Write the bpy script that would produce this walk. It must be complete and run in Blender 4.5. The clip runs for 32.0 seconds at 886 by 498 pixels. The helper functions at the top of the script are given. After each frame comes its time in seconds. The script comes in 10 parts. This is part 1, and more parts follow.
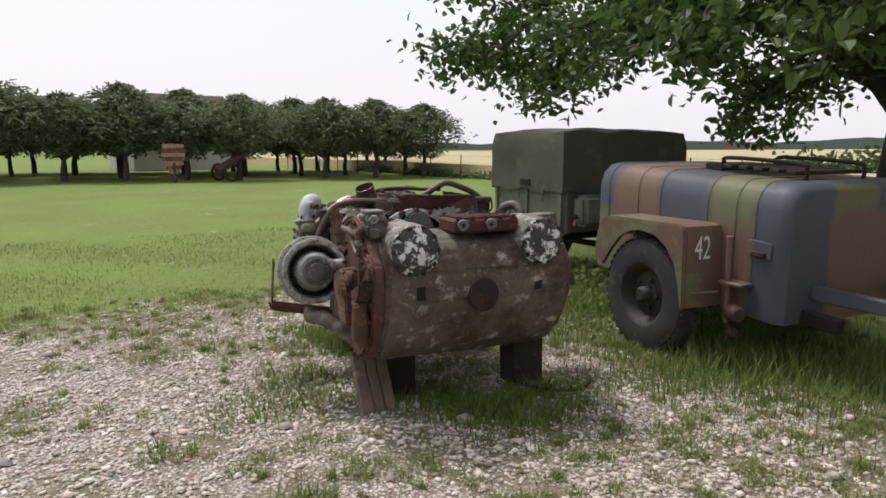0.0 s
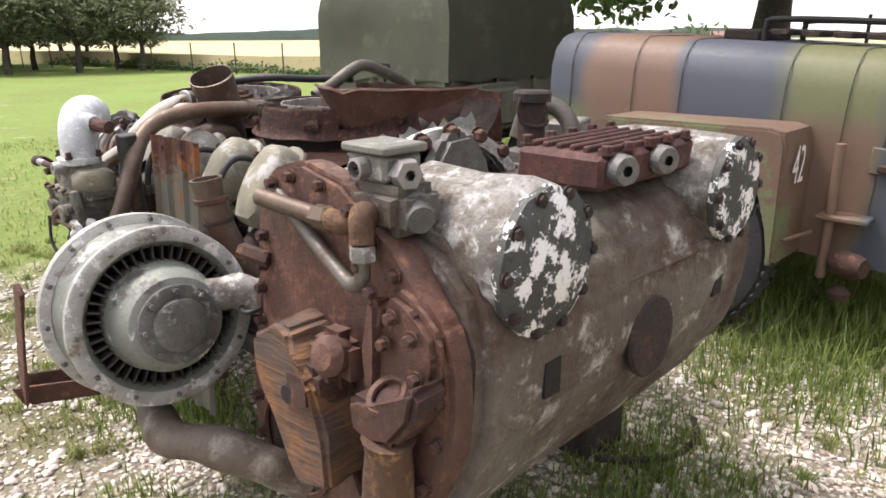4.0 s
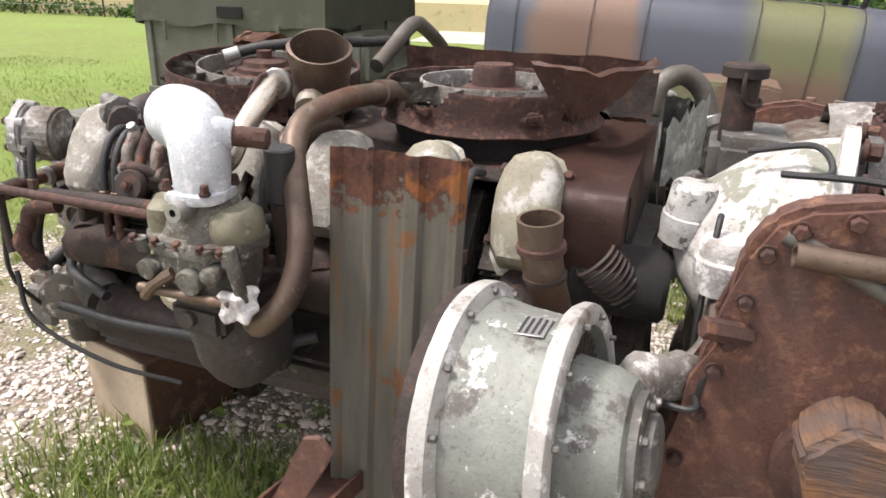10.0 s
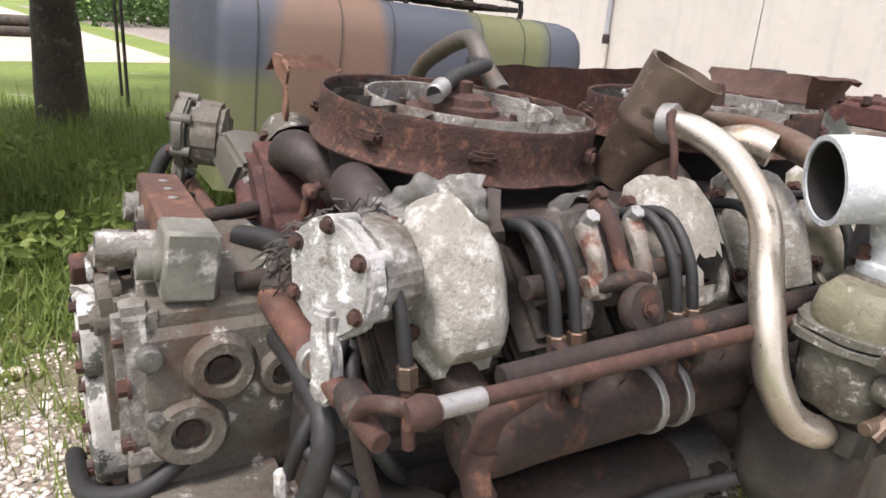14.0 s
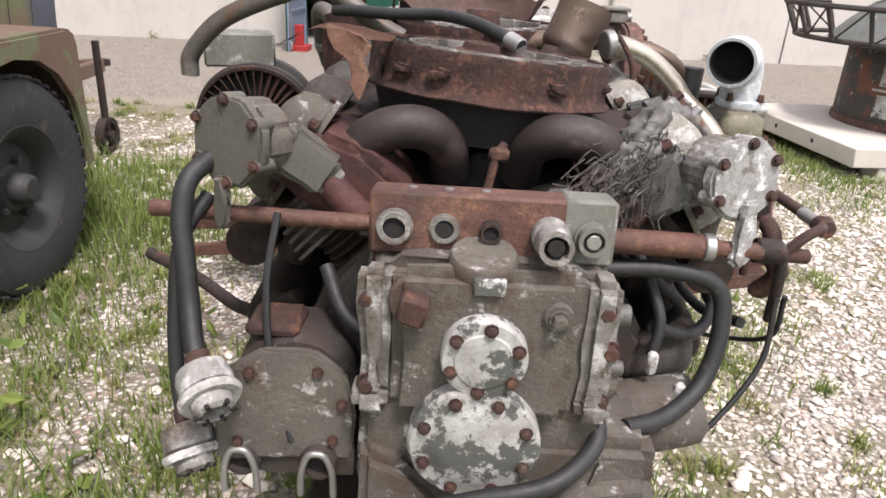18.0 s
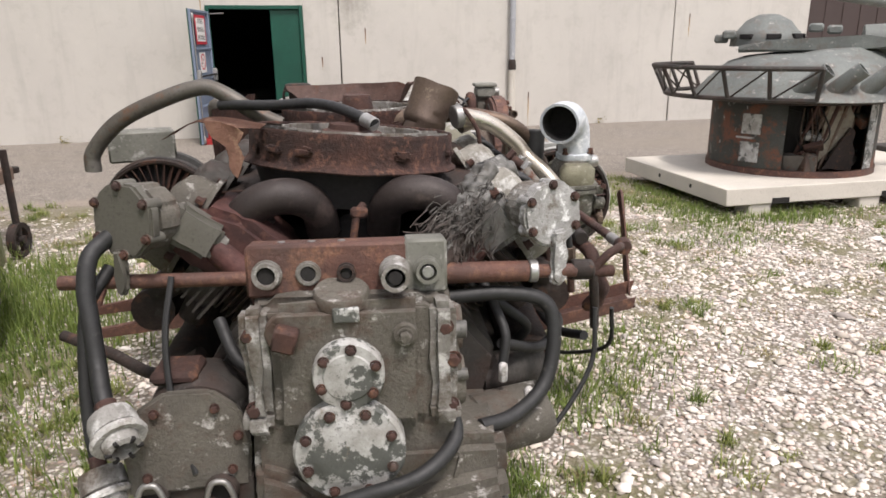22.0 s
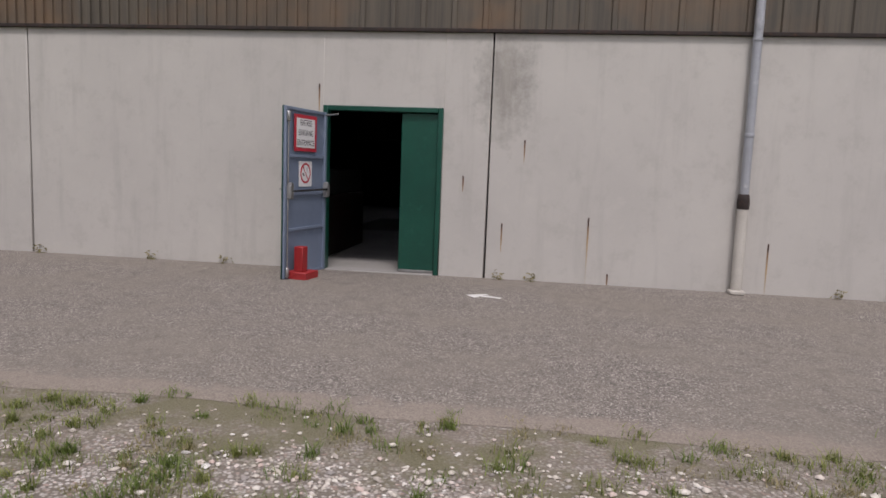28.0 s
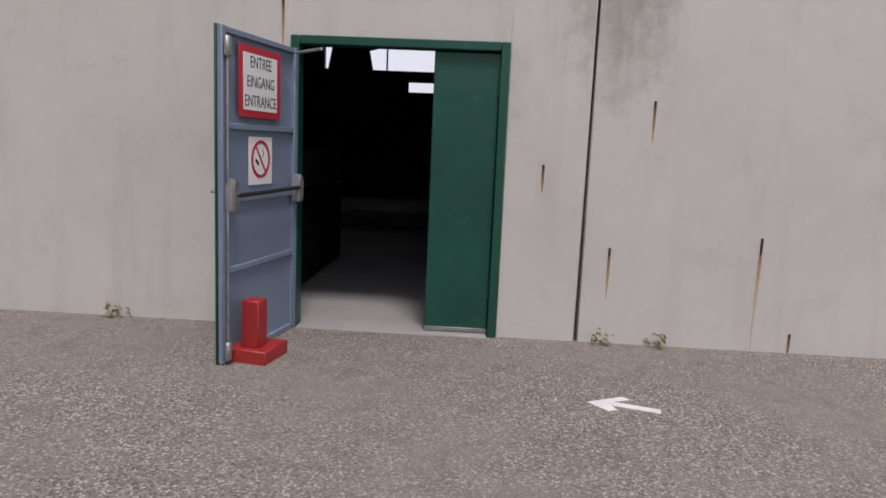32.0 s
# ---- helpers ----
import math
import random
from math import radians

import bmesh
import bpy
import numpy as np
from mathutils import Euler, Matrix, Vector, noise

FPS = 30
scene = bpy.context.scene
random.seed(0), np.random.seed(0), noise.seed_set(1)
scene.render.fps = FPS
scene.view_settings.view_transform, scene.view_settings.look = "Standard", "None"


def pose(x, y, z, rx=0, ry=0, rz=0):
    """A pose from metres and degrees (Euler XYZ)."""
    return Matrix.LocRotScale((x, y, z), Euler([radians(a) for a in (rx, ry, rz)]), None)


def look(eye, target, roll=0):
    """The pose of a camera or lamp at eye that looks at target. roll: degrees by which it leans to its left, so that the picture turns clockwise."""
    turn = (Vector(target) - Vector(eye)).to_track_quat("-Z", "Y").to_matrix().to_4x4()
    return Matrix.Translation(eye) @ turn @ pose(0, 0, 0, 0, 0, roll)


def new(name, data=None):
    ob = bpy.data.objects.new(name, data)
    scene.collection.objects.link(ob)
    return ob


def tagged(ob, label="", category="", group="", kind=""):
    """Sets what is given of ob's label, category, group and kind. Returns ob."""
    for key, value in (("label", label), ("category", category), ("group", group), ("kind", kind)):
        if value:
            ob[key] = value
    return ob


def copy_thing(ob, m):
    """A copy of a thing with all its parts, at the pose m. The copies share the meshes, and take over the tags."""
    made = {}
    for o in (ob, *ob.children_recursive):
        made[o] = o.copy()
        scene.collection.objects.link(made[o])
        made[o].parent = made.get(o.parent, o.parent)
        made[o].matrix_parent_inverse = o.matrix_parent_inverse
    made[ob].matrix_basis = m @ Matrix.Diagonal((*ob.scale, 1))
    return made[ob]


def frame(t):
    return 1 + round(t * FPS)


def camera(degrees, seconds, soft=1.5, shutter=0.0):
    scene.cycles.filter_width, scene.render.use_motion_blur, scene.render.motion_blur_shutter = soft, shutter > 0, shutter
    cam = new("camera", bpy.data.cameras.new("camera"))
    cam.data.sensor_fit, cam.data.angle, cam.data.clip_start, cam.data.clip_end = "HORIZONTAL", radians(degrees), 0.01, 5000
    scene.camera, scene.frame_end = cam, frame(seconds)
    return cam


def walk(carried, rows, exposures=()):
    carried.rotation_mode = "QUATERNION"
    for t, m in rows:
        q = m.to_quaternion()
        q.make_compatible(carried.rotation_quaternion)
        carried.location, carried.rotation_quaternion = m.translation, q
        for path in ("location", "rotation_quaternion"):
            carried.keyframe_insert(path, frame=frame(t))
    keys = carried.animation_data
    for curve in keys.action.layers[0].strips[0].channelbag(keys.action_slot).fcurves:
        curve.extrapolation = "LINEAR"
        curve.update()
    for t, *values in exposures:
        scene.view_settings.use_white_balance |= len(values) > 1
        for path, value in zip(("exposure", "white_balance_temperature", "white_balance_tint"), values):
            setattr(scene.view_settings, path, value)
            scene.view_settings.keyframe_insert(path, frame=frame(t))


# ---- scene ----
cam = camera(65.4, 32.0, 1.65)
PATH = [
    (0, (1.438, 4.218, 1.617), (0.41, 2.528, 1.326), -0.1),
    (0.5, (1.297, 3.871, 1.584), (0.163, 2.269, 1.202), 0.4),
    (1, (1.119, 3.442, 1.578), (0.017, 1.824, 1.164), -0.1),
    (1.5, (1.061, 3.103, 1.551), (-0.045, 1.481, 1.173), -0.5),
    (2, (1.046, 2.763, 1.564), (-0.154, 1.217, 1.151), -1.0),
    (2.5, (0.943, 2.385, 1.522), (-0.369, 0.925, 1.139), -0.9),
    (4.5, (0.664, 1.22, 1.443), (-0.94, 0.262, 0.729), 0.5),
    (5, (0.731, 0.991, 1.444), (-0.975, 0.28, 0.681), 2.5),
    (5.5, (0.786, 0.81, 1.358), (-1.07, 0.404, 0.732), 4.9),
    (6, (0.633, 0.663, 1.421), (-1.131, 0.29, 0.556), 2.8),
    (6.5, (0.588, 0.585, 1.443), (-1.146, 0.184, 0.531), 0.0),
    (7, (0.644, 0.473, 1.492), (-1.106, 0.07, 0.612), -1.5),
    (7.5, (0.698, 0.405, 1.491), (-1.068, -0.086, 0.691), -1.1),
    (8, (0.718, 0.372, 1.493), (-1.033, -0.2, 0.713), -1.3),
    (8.5, (0.722, 0.349, 1.495), (-1.03, -0.235, 0.726), -1.1),
    (9, (0.741, 0.316, 1.499), (-1.007, -0.292, 0.741), -1.0),
    (9.5, (0.804, 0.251, 1.505), (-0.984, -0.234, 0.752), 0.5),
    (10, (0.775, 0.062, 1.485), (-1.042, -0.327, 0.745), 1.7),
    (10.5, (0.632, -0.218, 1.465), (-1.24, -0.461, 0.803), 2.3),
    (11, (0.564, -0.495, 1.439), (-1.293, -0.519, 0.699), 3.4),
    (11.5, (0.513, -0.761, 1.466), (-1.318, -0.495, 0.707), 5.2),
    (12, (0.32, -1.053, 1.417), (-1.499, -0.655, 0.687), 5.3),
    (12.5, (0.24, -1.215, 1.422), (-1.566, -0.719, 0.719), 5.2),
    (13, (0.265, -1.451, 1.443), (-1.412, -0.609, 0.752), 6.5),
    (13.5, (0.239, -1.586, 1.43), (-1.324, -0.537, 0.755), 6.3),
    (14, (-0.003, -1.719, 1.397), (-1.499, -0.561, 0.748), 3.9),
    (14.5, (-0.16, -1.809, 1.392), (-1.543, -0.515, 0.75), 2.7),
    (16.5, (-0.868, -2.215, 1.42), (-1.097, -0.333, 0.784), 3.7),
    (17, (-1.035, -2.445, 1.451), (-1.01, -0.565, 0.77), 3.9),
    (17.5, (-1.198, -2.472, 1.431), (-1.121, -0.614, 0.696), 3.4),
    (18, (-1.371, -2.461, 1.421), (-1.133, -0.633, 0.644), 3.3),
    (18.5, (-1.408, -2.645, 1.387), (-0.998, -0.82, 0.679), 2.4),
    (19, (-1.479, -2.784, 1.429), (-1.038, -0.981, 0.685), 1.0),
    (19.5, (-1.491, -2.836, 1.433), (-1.068, -1.02, 0.709), -0.6),
    (20, (-1.508, -2.838, 1.437), (-1.123, -1.003, 0.742), -0.9),
    (20.5, (-1.515, -2.832, 1.445), (-1.141, -0.986, 0.771), -1.0),
    (21, (-1.515, -2.824, 1.447), (-1.193, -0.96, 0.797), -0.0),
    (21.5, (-1.475, -2.835, 1.455), (-1.085, -0.977, 0.825), -0.3),
    (22, (-1.268, -2.754, 1.45), (-0.837, -0.885, 0.882), -0.6),
    (22.5, (-1.037, -2.641, 1.481), (-0.759, -0.716, 1.018), -3.2),
    (23, (-0.737, -2.485, 1.498), (-0.231, -0.582, 1.151), -3.8),
    (23.5, (-0.45, -2.345, 1.527), (-0.145, -0.388, 1.264), -4.9),
    (24, (-0.023, -2.251, 1.526), (-0.336, -0.286, 1.327), -3.9),
    (24.5, (0.283, -1.999, 1.538), (-0.026, -0.04, 1.28), -2.1),
    (25, (0.595, -1.726, 1.575), (0.499, 0.258, 1.337), -0.7),
    (25.5, (0.877, -1.422, 1.582), (0.665, 0.554, 1.354), -1.5),
    (27.5, (0.453, 0.313, 1.404), (0.165, 2.272, 1.125), 1.6),
    (28, (0.374, 0.774, 1.358), (0.116, 2.744, 1.125), 2.2),
    (28.5, (0.186, 1.209, 1.43), (-0.285, 3.141, 1.218), 2.2),
    (29, (0.063, 1.656, 1.436), (-0.312, 3.601, 1.161), 2.6),
    (29.5, (-0.11, 2.192, 1.411), (-0.543, 4.129, 1.165), 2.2),
    (30, (-0.385, 2.604, 1.382), (-1.041, 4.487, 1.217), 1.8),
    (30.5, (-0.479, 2.995, 1.368), (-0.98, 4.919, 1.151), 2.3),
    (31, (-0.555, 3.505, 1.381), (-0.867, 5.465, 1.139), 1.7),
    (31.5, (-0.74, 3.917, 1.371), (-0.979, 5.884, 1.096), 1.6),
    (32, (-0.961, 4.383, 1.373), (-1.055, 6.358, 1.076), 2.5),
]
walk(cam, [(t, look(eye, target, roll)) for t, eye, target, roll in PATH],
     [(0, 0.03, 6500, 15), (1, 0.23, 6500, 15), (2.5, 0.49, 6500, 15), (4.5, 1.18, 6600, 16), (7, 1.38, 6600, 16), (8, 1.13, 6600, 16), (9, 1.07, 6700, 16), (11, 1.00, 6600, 17), (12, 1.07, 6600, 17), (13, 0.98, 6550, 17), (14.5, 0.98, 6500, 17), (18, 0.84, 6450, 17), (19, 0.69, 6450, 17), (21.5, 0.61, 6550, 15), (23.0, 0.18, 6500, 16), (24.0, -0.04, 6400, 17), (25.0, -0.14, 6350, 17), (28, -0.27, 6250, 19), (32, -0.20, 6200, 19)])

# ---- world, sun, exposure ----
world = bpy.data.worlds.new("overcast_sky")
scene.world = world
world.use_nodes = True
wn, wl = world.node_tree.nodes, world.node_tree.links
sky = wn.new("ShaderNodeTexSky")
sky.sky_type = "NISHITA"
sky.sun_disc = False
sky.sun_elevation, sky.sun_rotation = radians(62), radians(165)
sky.dust_density = 4.0
veil = wn.new("ShaderNodeMix")
veil.data_type = "RGBA"
veil.inputs["Factor"].default_value = 0.80
veil.inputs["B"].default_value = (9.6, 9.7, 10.0, 1)
wl.new(sky.outputs["Color"], veil.inputs["A"])
wl.new(veil.outputs["Result"], wn["Background"].inputs["Color"])
wn["Background"].inputs["Strength"].default_value = 0.107
sun = new("sun", bpy.data.lights.new("sun", "SUN"))
sun.data.energy, sun.data.angle, sun.data.color = 2.8, radians(12), (1.0, 0.96, 0.9)
sun.matrix_world = look((1.4, -5.2, 10), (0, 0, 0))


# ---- materials ----
def ramp(nt, fac, lo, hi, a=0.0, b=1.0):
    n = nt.nodes.new("ShaderNodeMapRange")
    n.inputs["From Min"].default_value, n.inputs["From Max"].default_value = lo, hi
    n.inputs["To Min"].default_value, n.inputs["To Max"].default_value = a, b
    nt.links.new(fac, n.inputs["Value"])
    return n.outputs["Result"]


def noise_node(nt, vec, scale, detail=4.0, rough=0.6, kind="ShaderNodeTexNoise"):
    n = nt.nodes.new(kind)
    n.inputs["Scale"].default_value = scale
    if kind == "ShaderNodeTexNoise":
        n.inputs["Detail"].default_value, n.inputs["Roughness"].default_value = detail, rough
    nt.links.new(vec, n.inputs["Vector"])
    return n.outputs["Fac"] if kind == "ShaderNodeTexNoise" else n.outputs["Distance"]


def mix(nt, fac, a, b):
    n = nt.nodes.new("ShaderNodeMix")
    n.data_type = "RGBA"
    for key, v in (("Factor", fac), ("A", a), ("B", b)):
        if isinstance(v, (tuple, float, int)):
            n.inputs[key].default_value = (*v, 1) if isinstance(v, tuple) else v
        else:
            nt.links.new(v, n.inputs[key])
    return n.outputs["Result"]


def shader(name):
    m = bpy.data.materials.new(name)
    m.use_nodes = True
    nt = m.node_tree
    tc = nt.nodes.new("ShaderNodeTexCoord")
    return m, nt, nt.nodes["Principled BSDF"], tc.outputs["Object"]


def relief(nt, p, height, strength, distance):
    b = nt.nodes.new("ShaderNodeBump")
    b.inputs["Strength"].default_value, b.inputs["Distance"].default_value = strength, distance
    nt.links.new(height, b.inputs["Height"])
    nt.links.new(b.outputs["Normal"], p.inputs["Normal"])


def worn(name, base, tone=None, patch=None, cut=0.55, scale=14, second=None, cut2=0.6, scale2=7, rough=0.7, metal=0.0, bump=0.5,
         grain=70, dist=0.004, edge=0.05):
    """Painted or bare metal: a mottled base with up to two kinds of patches over it."""
    m, nt, p, vec = shader(name)
    tone = tone or tuple(c * 0.55 for c in base)
    fine = noise_node(nt, vec, grain, 5, 0.7)
    broad = noise_node(nt, vec, scale2 * 0.7, 4, 0.6)
    col = mix(nt, ramp(nt, broad, 0.35, 0.65), base, tone)
    col = mix(nt, ramp(nt, fine, 0.35, 0.75, 0, 0.6), col, tone)
    r = None
    if patch:
        k = ramp(nt, noise_node(nt, vec, scale, 9, 0.7), cut - edge, cut + edge)
        col = mix(nt, k, col, patch)
    if second:
        k2 = ramp(nt, noise_node(nt, vec, scale2, 9, 0.73), cut2 - edge * 1.6, cut2 + edge * 1.6)
        col = mix(nt, k2, col, second)
    spec = noise_node(nt, vec, grain * 1.7, 2, 0.5)
    col = mix(nt, ramp(nt, spec, 0.6, 0.75, 0, 0.45), col, tuple(c * 0.3 for c in tone))
    nt.links.new(col, p.inputs["Base Color"])
    nt.links.new(ramp(nt, fine, 0.2, 0.8, max(rough - 0.15, 0.05), min(rough + 0.15, 1)), p.inputs["Roughness"])
    p.inputs["Metallic"].default_value = metal
    relief(nt, p, fine, bump, dist)
    return m


RUST = worn("rust", (0.083, 0.037, 0.026), (0.036, 0.019, 0.016), (0.134, 0.062, 0.036), 0.60, 22, (0.111, 0.091, 0.075), 0.66, 9, 0.82, 0.1, 0.8)
RUST_PLATE = worn("rust_plate", (0.150, 0.065, 0.045), (0.071, 0.036, 0.029), (0.232, 0.116, 0.069), 0.575, 30, (0.073, 0.041, 0.034), 0.54, 5, 0.66, 0.15, 0.9, 90, 0.004, 0.07)
FLAP = worn("orange_rust_flap", (0.190, 0.099, 0.067), (0.103, 0.047, 0.032), (0.253, 0.158, 0.103), 0.58, 22, (0.079, 0.040, 0.028), 0.62, 10, 0.85, 0.1, 0.9)
SEAM = worn("dark_seam", (0.05, 0.048, 0.045), (0.035, 0.033, 0.03), None, 0.6, 14, None, 0.6, 7, 0.8, 0, 0.2)
RUST_DARK = worn("dark_rust", (0.040, 0.024, 0.019), (0.017, 0.013, 0.011), (0.079, 0.036, 0.022), 0.6, 16, (0.071, 0.067, 0.063), 0.68, 12, 0.8, 0.1, 0.7)
RUST_RING = worn("flaking_rust", (0.075, 0.033, 0.024), (0.032, 0.017, 0.014), (0.126, 0.059, 0.040), 0.58, 40, (0.134, 0.118, 0.103), 0.70, 25, 0.85, 0.1, 1.0, 90, 0.006)
RUST_RED = worn("maroon_rust", (0.095, 0.036, 0.030), (0.043, 0.019, 0.017), (0.134, 0.063, 0.047), 0.62, 18, (0.237, 0.205, 0.190), 0.74, 20, 0.75, 0.1, 0.6)
ALU_WHITE = worn("oxidised_aluminium", (0.56, 0.55, 0.53), (0.33, 0.32, 0.30), (0.74, 0.73, 0.72), 0.55, 34, (0.17, 0.14, 0.11), 0.585, 9, 0.75, 0.2, 1.0, 110)
CHALK = worn("mottled_chalky_alloy", (0.46, 0.455, 0.45), (0.24, 0.235, 0.225), (0.70, 0.70, 0.70), 0.565, 26, (0.15, 0.13, 0.11), 0.59, 15, 0.75, 0.15, 1.0, 110, 0.004, 0.03)
ALU_ELBOW = worn("chalky_aluminium", (0.55, 0.575, 0.60), (0.37, 0.40, 0.43), (0.68, 0.69, 0.70), 0.57, 40, (0.24, 0.26, 0.28), 0.68, 14, 0.7, 0.15, 0.5, 130)
ALU_GREY = worn("grey_aluminium", (0.186, 0.182, 0.170), (0.079, 0.076, 0.070), (0.379, 0.371, 0.348), 0.63, 24, (0.079, 0.055, 0.040), 0.64, 9, 0.6, 0.35, 0.6, 100)
COVER_CREAM = worn("faded_cover_paint", (0.237, 0.225, 0.162), (0.174, 0.166, 0.126), (0.379, 0.371, 0.348), 0.57, 12, (0.134, 0.111, 0.079), 0.64, 10, 0.75, 0.05, 0.3)
COVER_STONE = worn("corroded_cover", (0.344, 0.331, 0.297), (0.215, 0.202, 0.172), (0.464, 0.456, 0.430), 0.57, 22, (0.163, 0.142, 0.116), 0.60, 12, 0.85, 0.05, 1.0, 100, 0.005)
FLAKING = worn("flaking_white_paint", (0.075, 0.078, 0.07), (0.04, 0.042, 0.038), (0.78, 0.78, 0.77), 0.535, 17, None, 0.6, 7, 0.7, 0.1, 0.5, 60, 0.003, 0.012)
TRAY = worn("scraped_brown_sheet", (0.166, 0.099, 0.079), (0.103, 0.059, 0.047), (0.126, 0.055, 0.036), 0.58, 16, (0.490, 0.474, 0.458), 0.70, 24, 0.6, 0.1, 0.5)
BELL = worn("flaked_white_bell", (0.60, 0.595, 0.575), (0.30, 0.285, 0.265), (0.20, 0.205, 0.165), 0.535, 5.5, (0.21, 0.165, 0.13), 0.60, 18, 0.75, 0.1, 0.8, 60, 0.004, 0.014)
CASING = worn("stained_casting", (0.195, 0.18, 0.152), (0.112, 0.092, 0.073), (0.46, 0.44, 0.405), 0.59, 8, (0.078, 0.050, 0.038), 0.535, 4.2, 0.85, 0.1, 1.0, 60, 0.007, 0.045)
CASE_DARK = worn("oily_casting", (0.067, 0.061, 0.053), (0.028, 0.025, 0.023), (0.158, 0.150, 0.138), 0.64, 14, (0.047, 0.030, 0.024), 0.55, 6, 0.7, 0.2, 0.7)
GEARBOX = worn("grey_green_casting", (0.138, 0.125, 0.104), (0.079, 0.071, 0.059), (0.411, 0.395, 0.371), 0.615, 22, (0.083, 0.055, 0.041), 0.57, 8, 0.75, 0.15, 0.9, 95, 0.005, 0.04)
CAP_WHITE = worn("flaked_cap", (0.50, 0.50, 0.49), (0.26, 0.25, 0.23), (0.085, 0.088, 0.08), 0.535, 11, (0.17, 0.13, 0.10), 0.66, 20, 0.65, 0.1, 0.6, 90, 0.003, 0.015)
CARB = worn("carburettor_alloy", (0.178, 0.174, 0.146), (0.071, 0.068, 0.055), (0.363, 0.356, 0.324), 0.60, 38, (0.067, 0.051, 0.040), 0.57, 17, 0.7, 0.2, 0.9, 110, 0.004, 0.04)
OLIVE_CARB = worn("olive_stained_alloy", (0.229, 0.217, 0.150), (0.134, 0.126, 0.087), (0.356, 0.340, 0.284), 0.62, 26, (0.087, 0.067, 0.043), 0.60, 16, 0.6, 0.15, 0.6, 110, 0.003, 0.04)
ALU_DULL = worn("dirty_aluminium", (0.310, 0.301, 0.284), (0.138, 0.129, 0.112), (0.516, 0.507, 0.490), 0.58, 22, (0.086, 0.065, 0.047), 0.54, 10, 0.75, 0.2, 0.9, 90)
PIPE_ROCKER = worn("rusting_rocker_steel", (0.261, 0.245, 0.221), (0.134, 0.111, 0.091), (0.126, 0.055, 0.036), 0.54, 30, None, 0.6, 7, 0.6, 0.3, 0.6, 90)
WOOD_DARK = worn("dark_brown_wood", (0.045, 0.033, 0.026), (0.024, 0.018, 0.015), (0.08, 0.062, 0.05), 0.62, 9, None, 0.6, 7, 0.9, 0, 0.8)
BLOWER_DARK = worn("blackened_blower", (0.079, 0.079, 0.075), (0.036, 0.033, 0.032), (0.205, 0.198, 0.190), 0.62, 18, (0.071, 0.040, 0.028), 0.6, 9, 0.6, 0.3, 0.6, 90)
BLOWER = worn("pale_green_blower", (0.235, 0.255, 0.222), (0.155, 0.162, 0.145), (0.58, 0.59, 0.585), 0.615, 15, (0.085, 0.078, 0.068), 0.585, 9, 0.55, 0.15, 0.6, 90, 0.003, 0.018)
RIM_PALE = worn("pale_worn_rim", (0.42, 0.42, 0.40), (0.27, 0.265, 0.245), (0.58, 0.58, 0.565), 0.57, 20, (0.14, 0.11, 0.085), 0.60, 14, 0.65, 0.2, 0.6, 90, 0.003, 0.03)
PIPE_GREY = worn("grey_pipe", (0.158, 0.150, 0.134), (0.087, 0.075, 0.063), (0.126, 0.067, 0.040), 0.62, 14, None, 0.6, 7, 0.55, 0.4, 0.4)
DUCT = worn("brown_grey_duct", (0.155, 0.125, 0.10), (0.10, 0.08, 0.065), (0.24, 0.21, 0.18), 0.60, 9, (0.085, 0.055, 0.04), 0.60, 7, 0.6, 0.2, 0.4)
PIPE_TAN = worn("heat_stained_pipe", (0.158, 0.115, 0.083), (0.079, 0.055, 0.043), (0.276, 0.221, 0.158), 0.64, 10, (0.103, 0.047, 0.028), 0.62, 7, 0.5, 0.5, 0.35)
PIPE_SHINY = worn("tarnished_steel_pipe", (0.56, 0.53, 0.47), (0.40, 0.34, 0.27), (0.27, 0.17, 0.09), 0.66, 7, None, 0.6, 5, 0.33, 0.85, 0.15)
STEEL = worn("dull_steel", (0.42, 0.42, 0.41), (0.25, 0.24, 0.23), None, 0.6, 14, None, 0.6, 7, 0.45, 0.7, 0.3)
RUBBER = worn("black_rubber", (0.022, 0.022, 0.023), (0.012, 0.012, 0.012), (0.06, 0.055, 0.05), 0.66, 20, None, 0.6, 7, 0.6, 0, 0.3)
TYRE = worn("dusty_tyre", (0.042, 0.042, 0.045), (0.026, 0.026, 0.027), (0.075, 0.072, 0.066), 0.6, 9, None, 0.6, 7, 0.85, 0, 0.4)
# black parts, and hollows whose shade is put into the colour
BLACK = worn("black_and_shade", (0.014, 0.012, 0.011), (0.008, 0.007, 0.007), None, 0.6, 10, None, 0.6, 7, 0.9, 0, 0.3)
SHEET = worn("rusted_sheet", (0.26, 0.25, 0.20), (0.19, 0.18, 0.145), (0.40, 0.15, 0.045), 0.60, 9, (0.19, 0.075, 0.04), 0.57, 5, 0.75, 0.2, 0.5, 80, 0.003, 0.02)
OLIVE_BOX = worn("olive_box_paint", (0.186, 0.183, 0.158), (0.118, 0.117, 0.099), (0.363, 0.356, 0.332), 0.61, 17, (0.111, 0.063, 0.040), 0.68, 12, 0.6, 0.1, 0.4)
WOOD = worn("weathered_wood", (0.22, 0.17, 0.13), (0.12, 0.09, 0.07), (0.34, 0.28, 0.22), 0.6, 10, None, 0.6, 7, 0.9, 0, 0.8)
WOOD_BROWN = worn("rust_stained_wood", (0.105, 0.052, 0.028), (0.05, 0.028, 0.018), (0.15, 0.085, 0.05), 0.60, 9, None, 0.6, 7, 0.9, 0, 0.8)
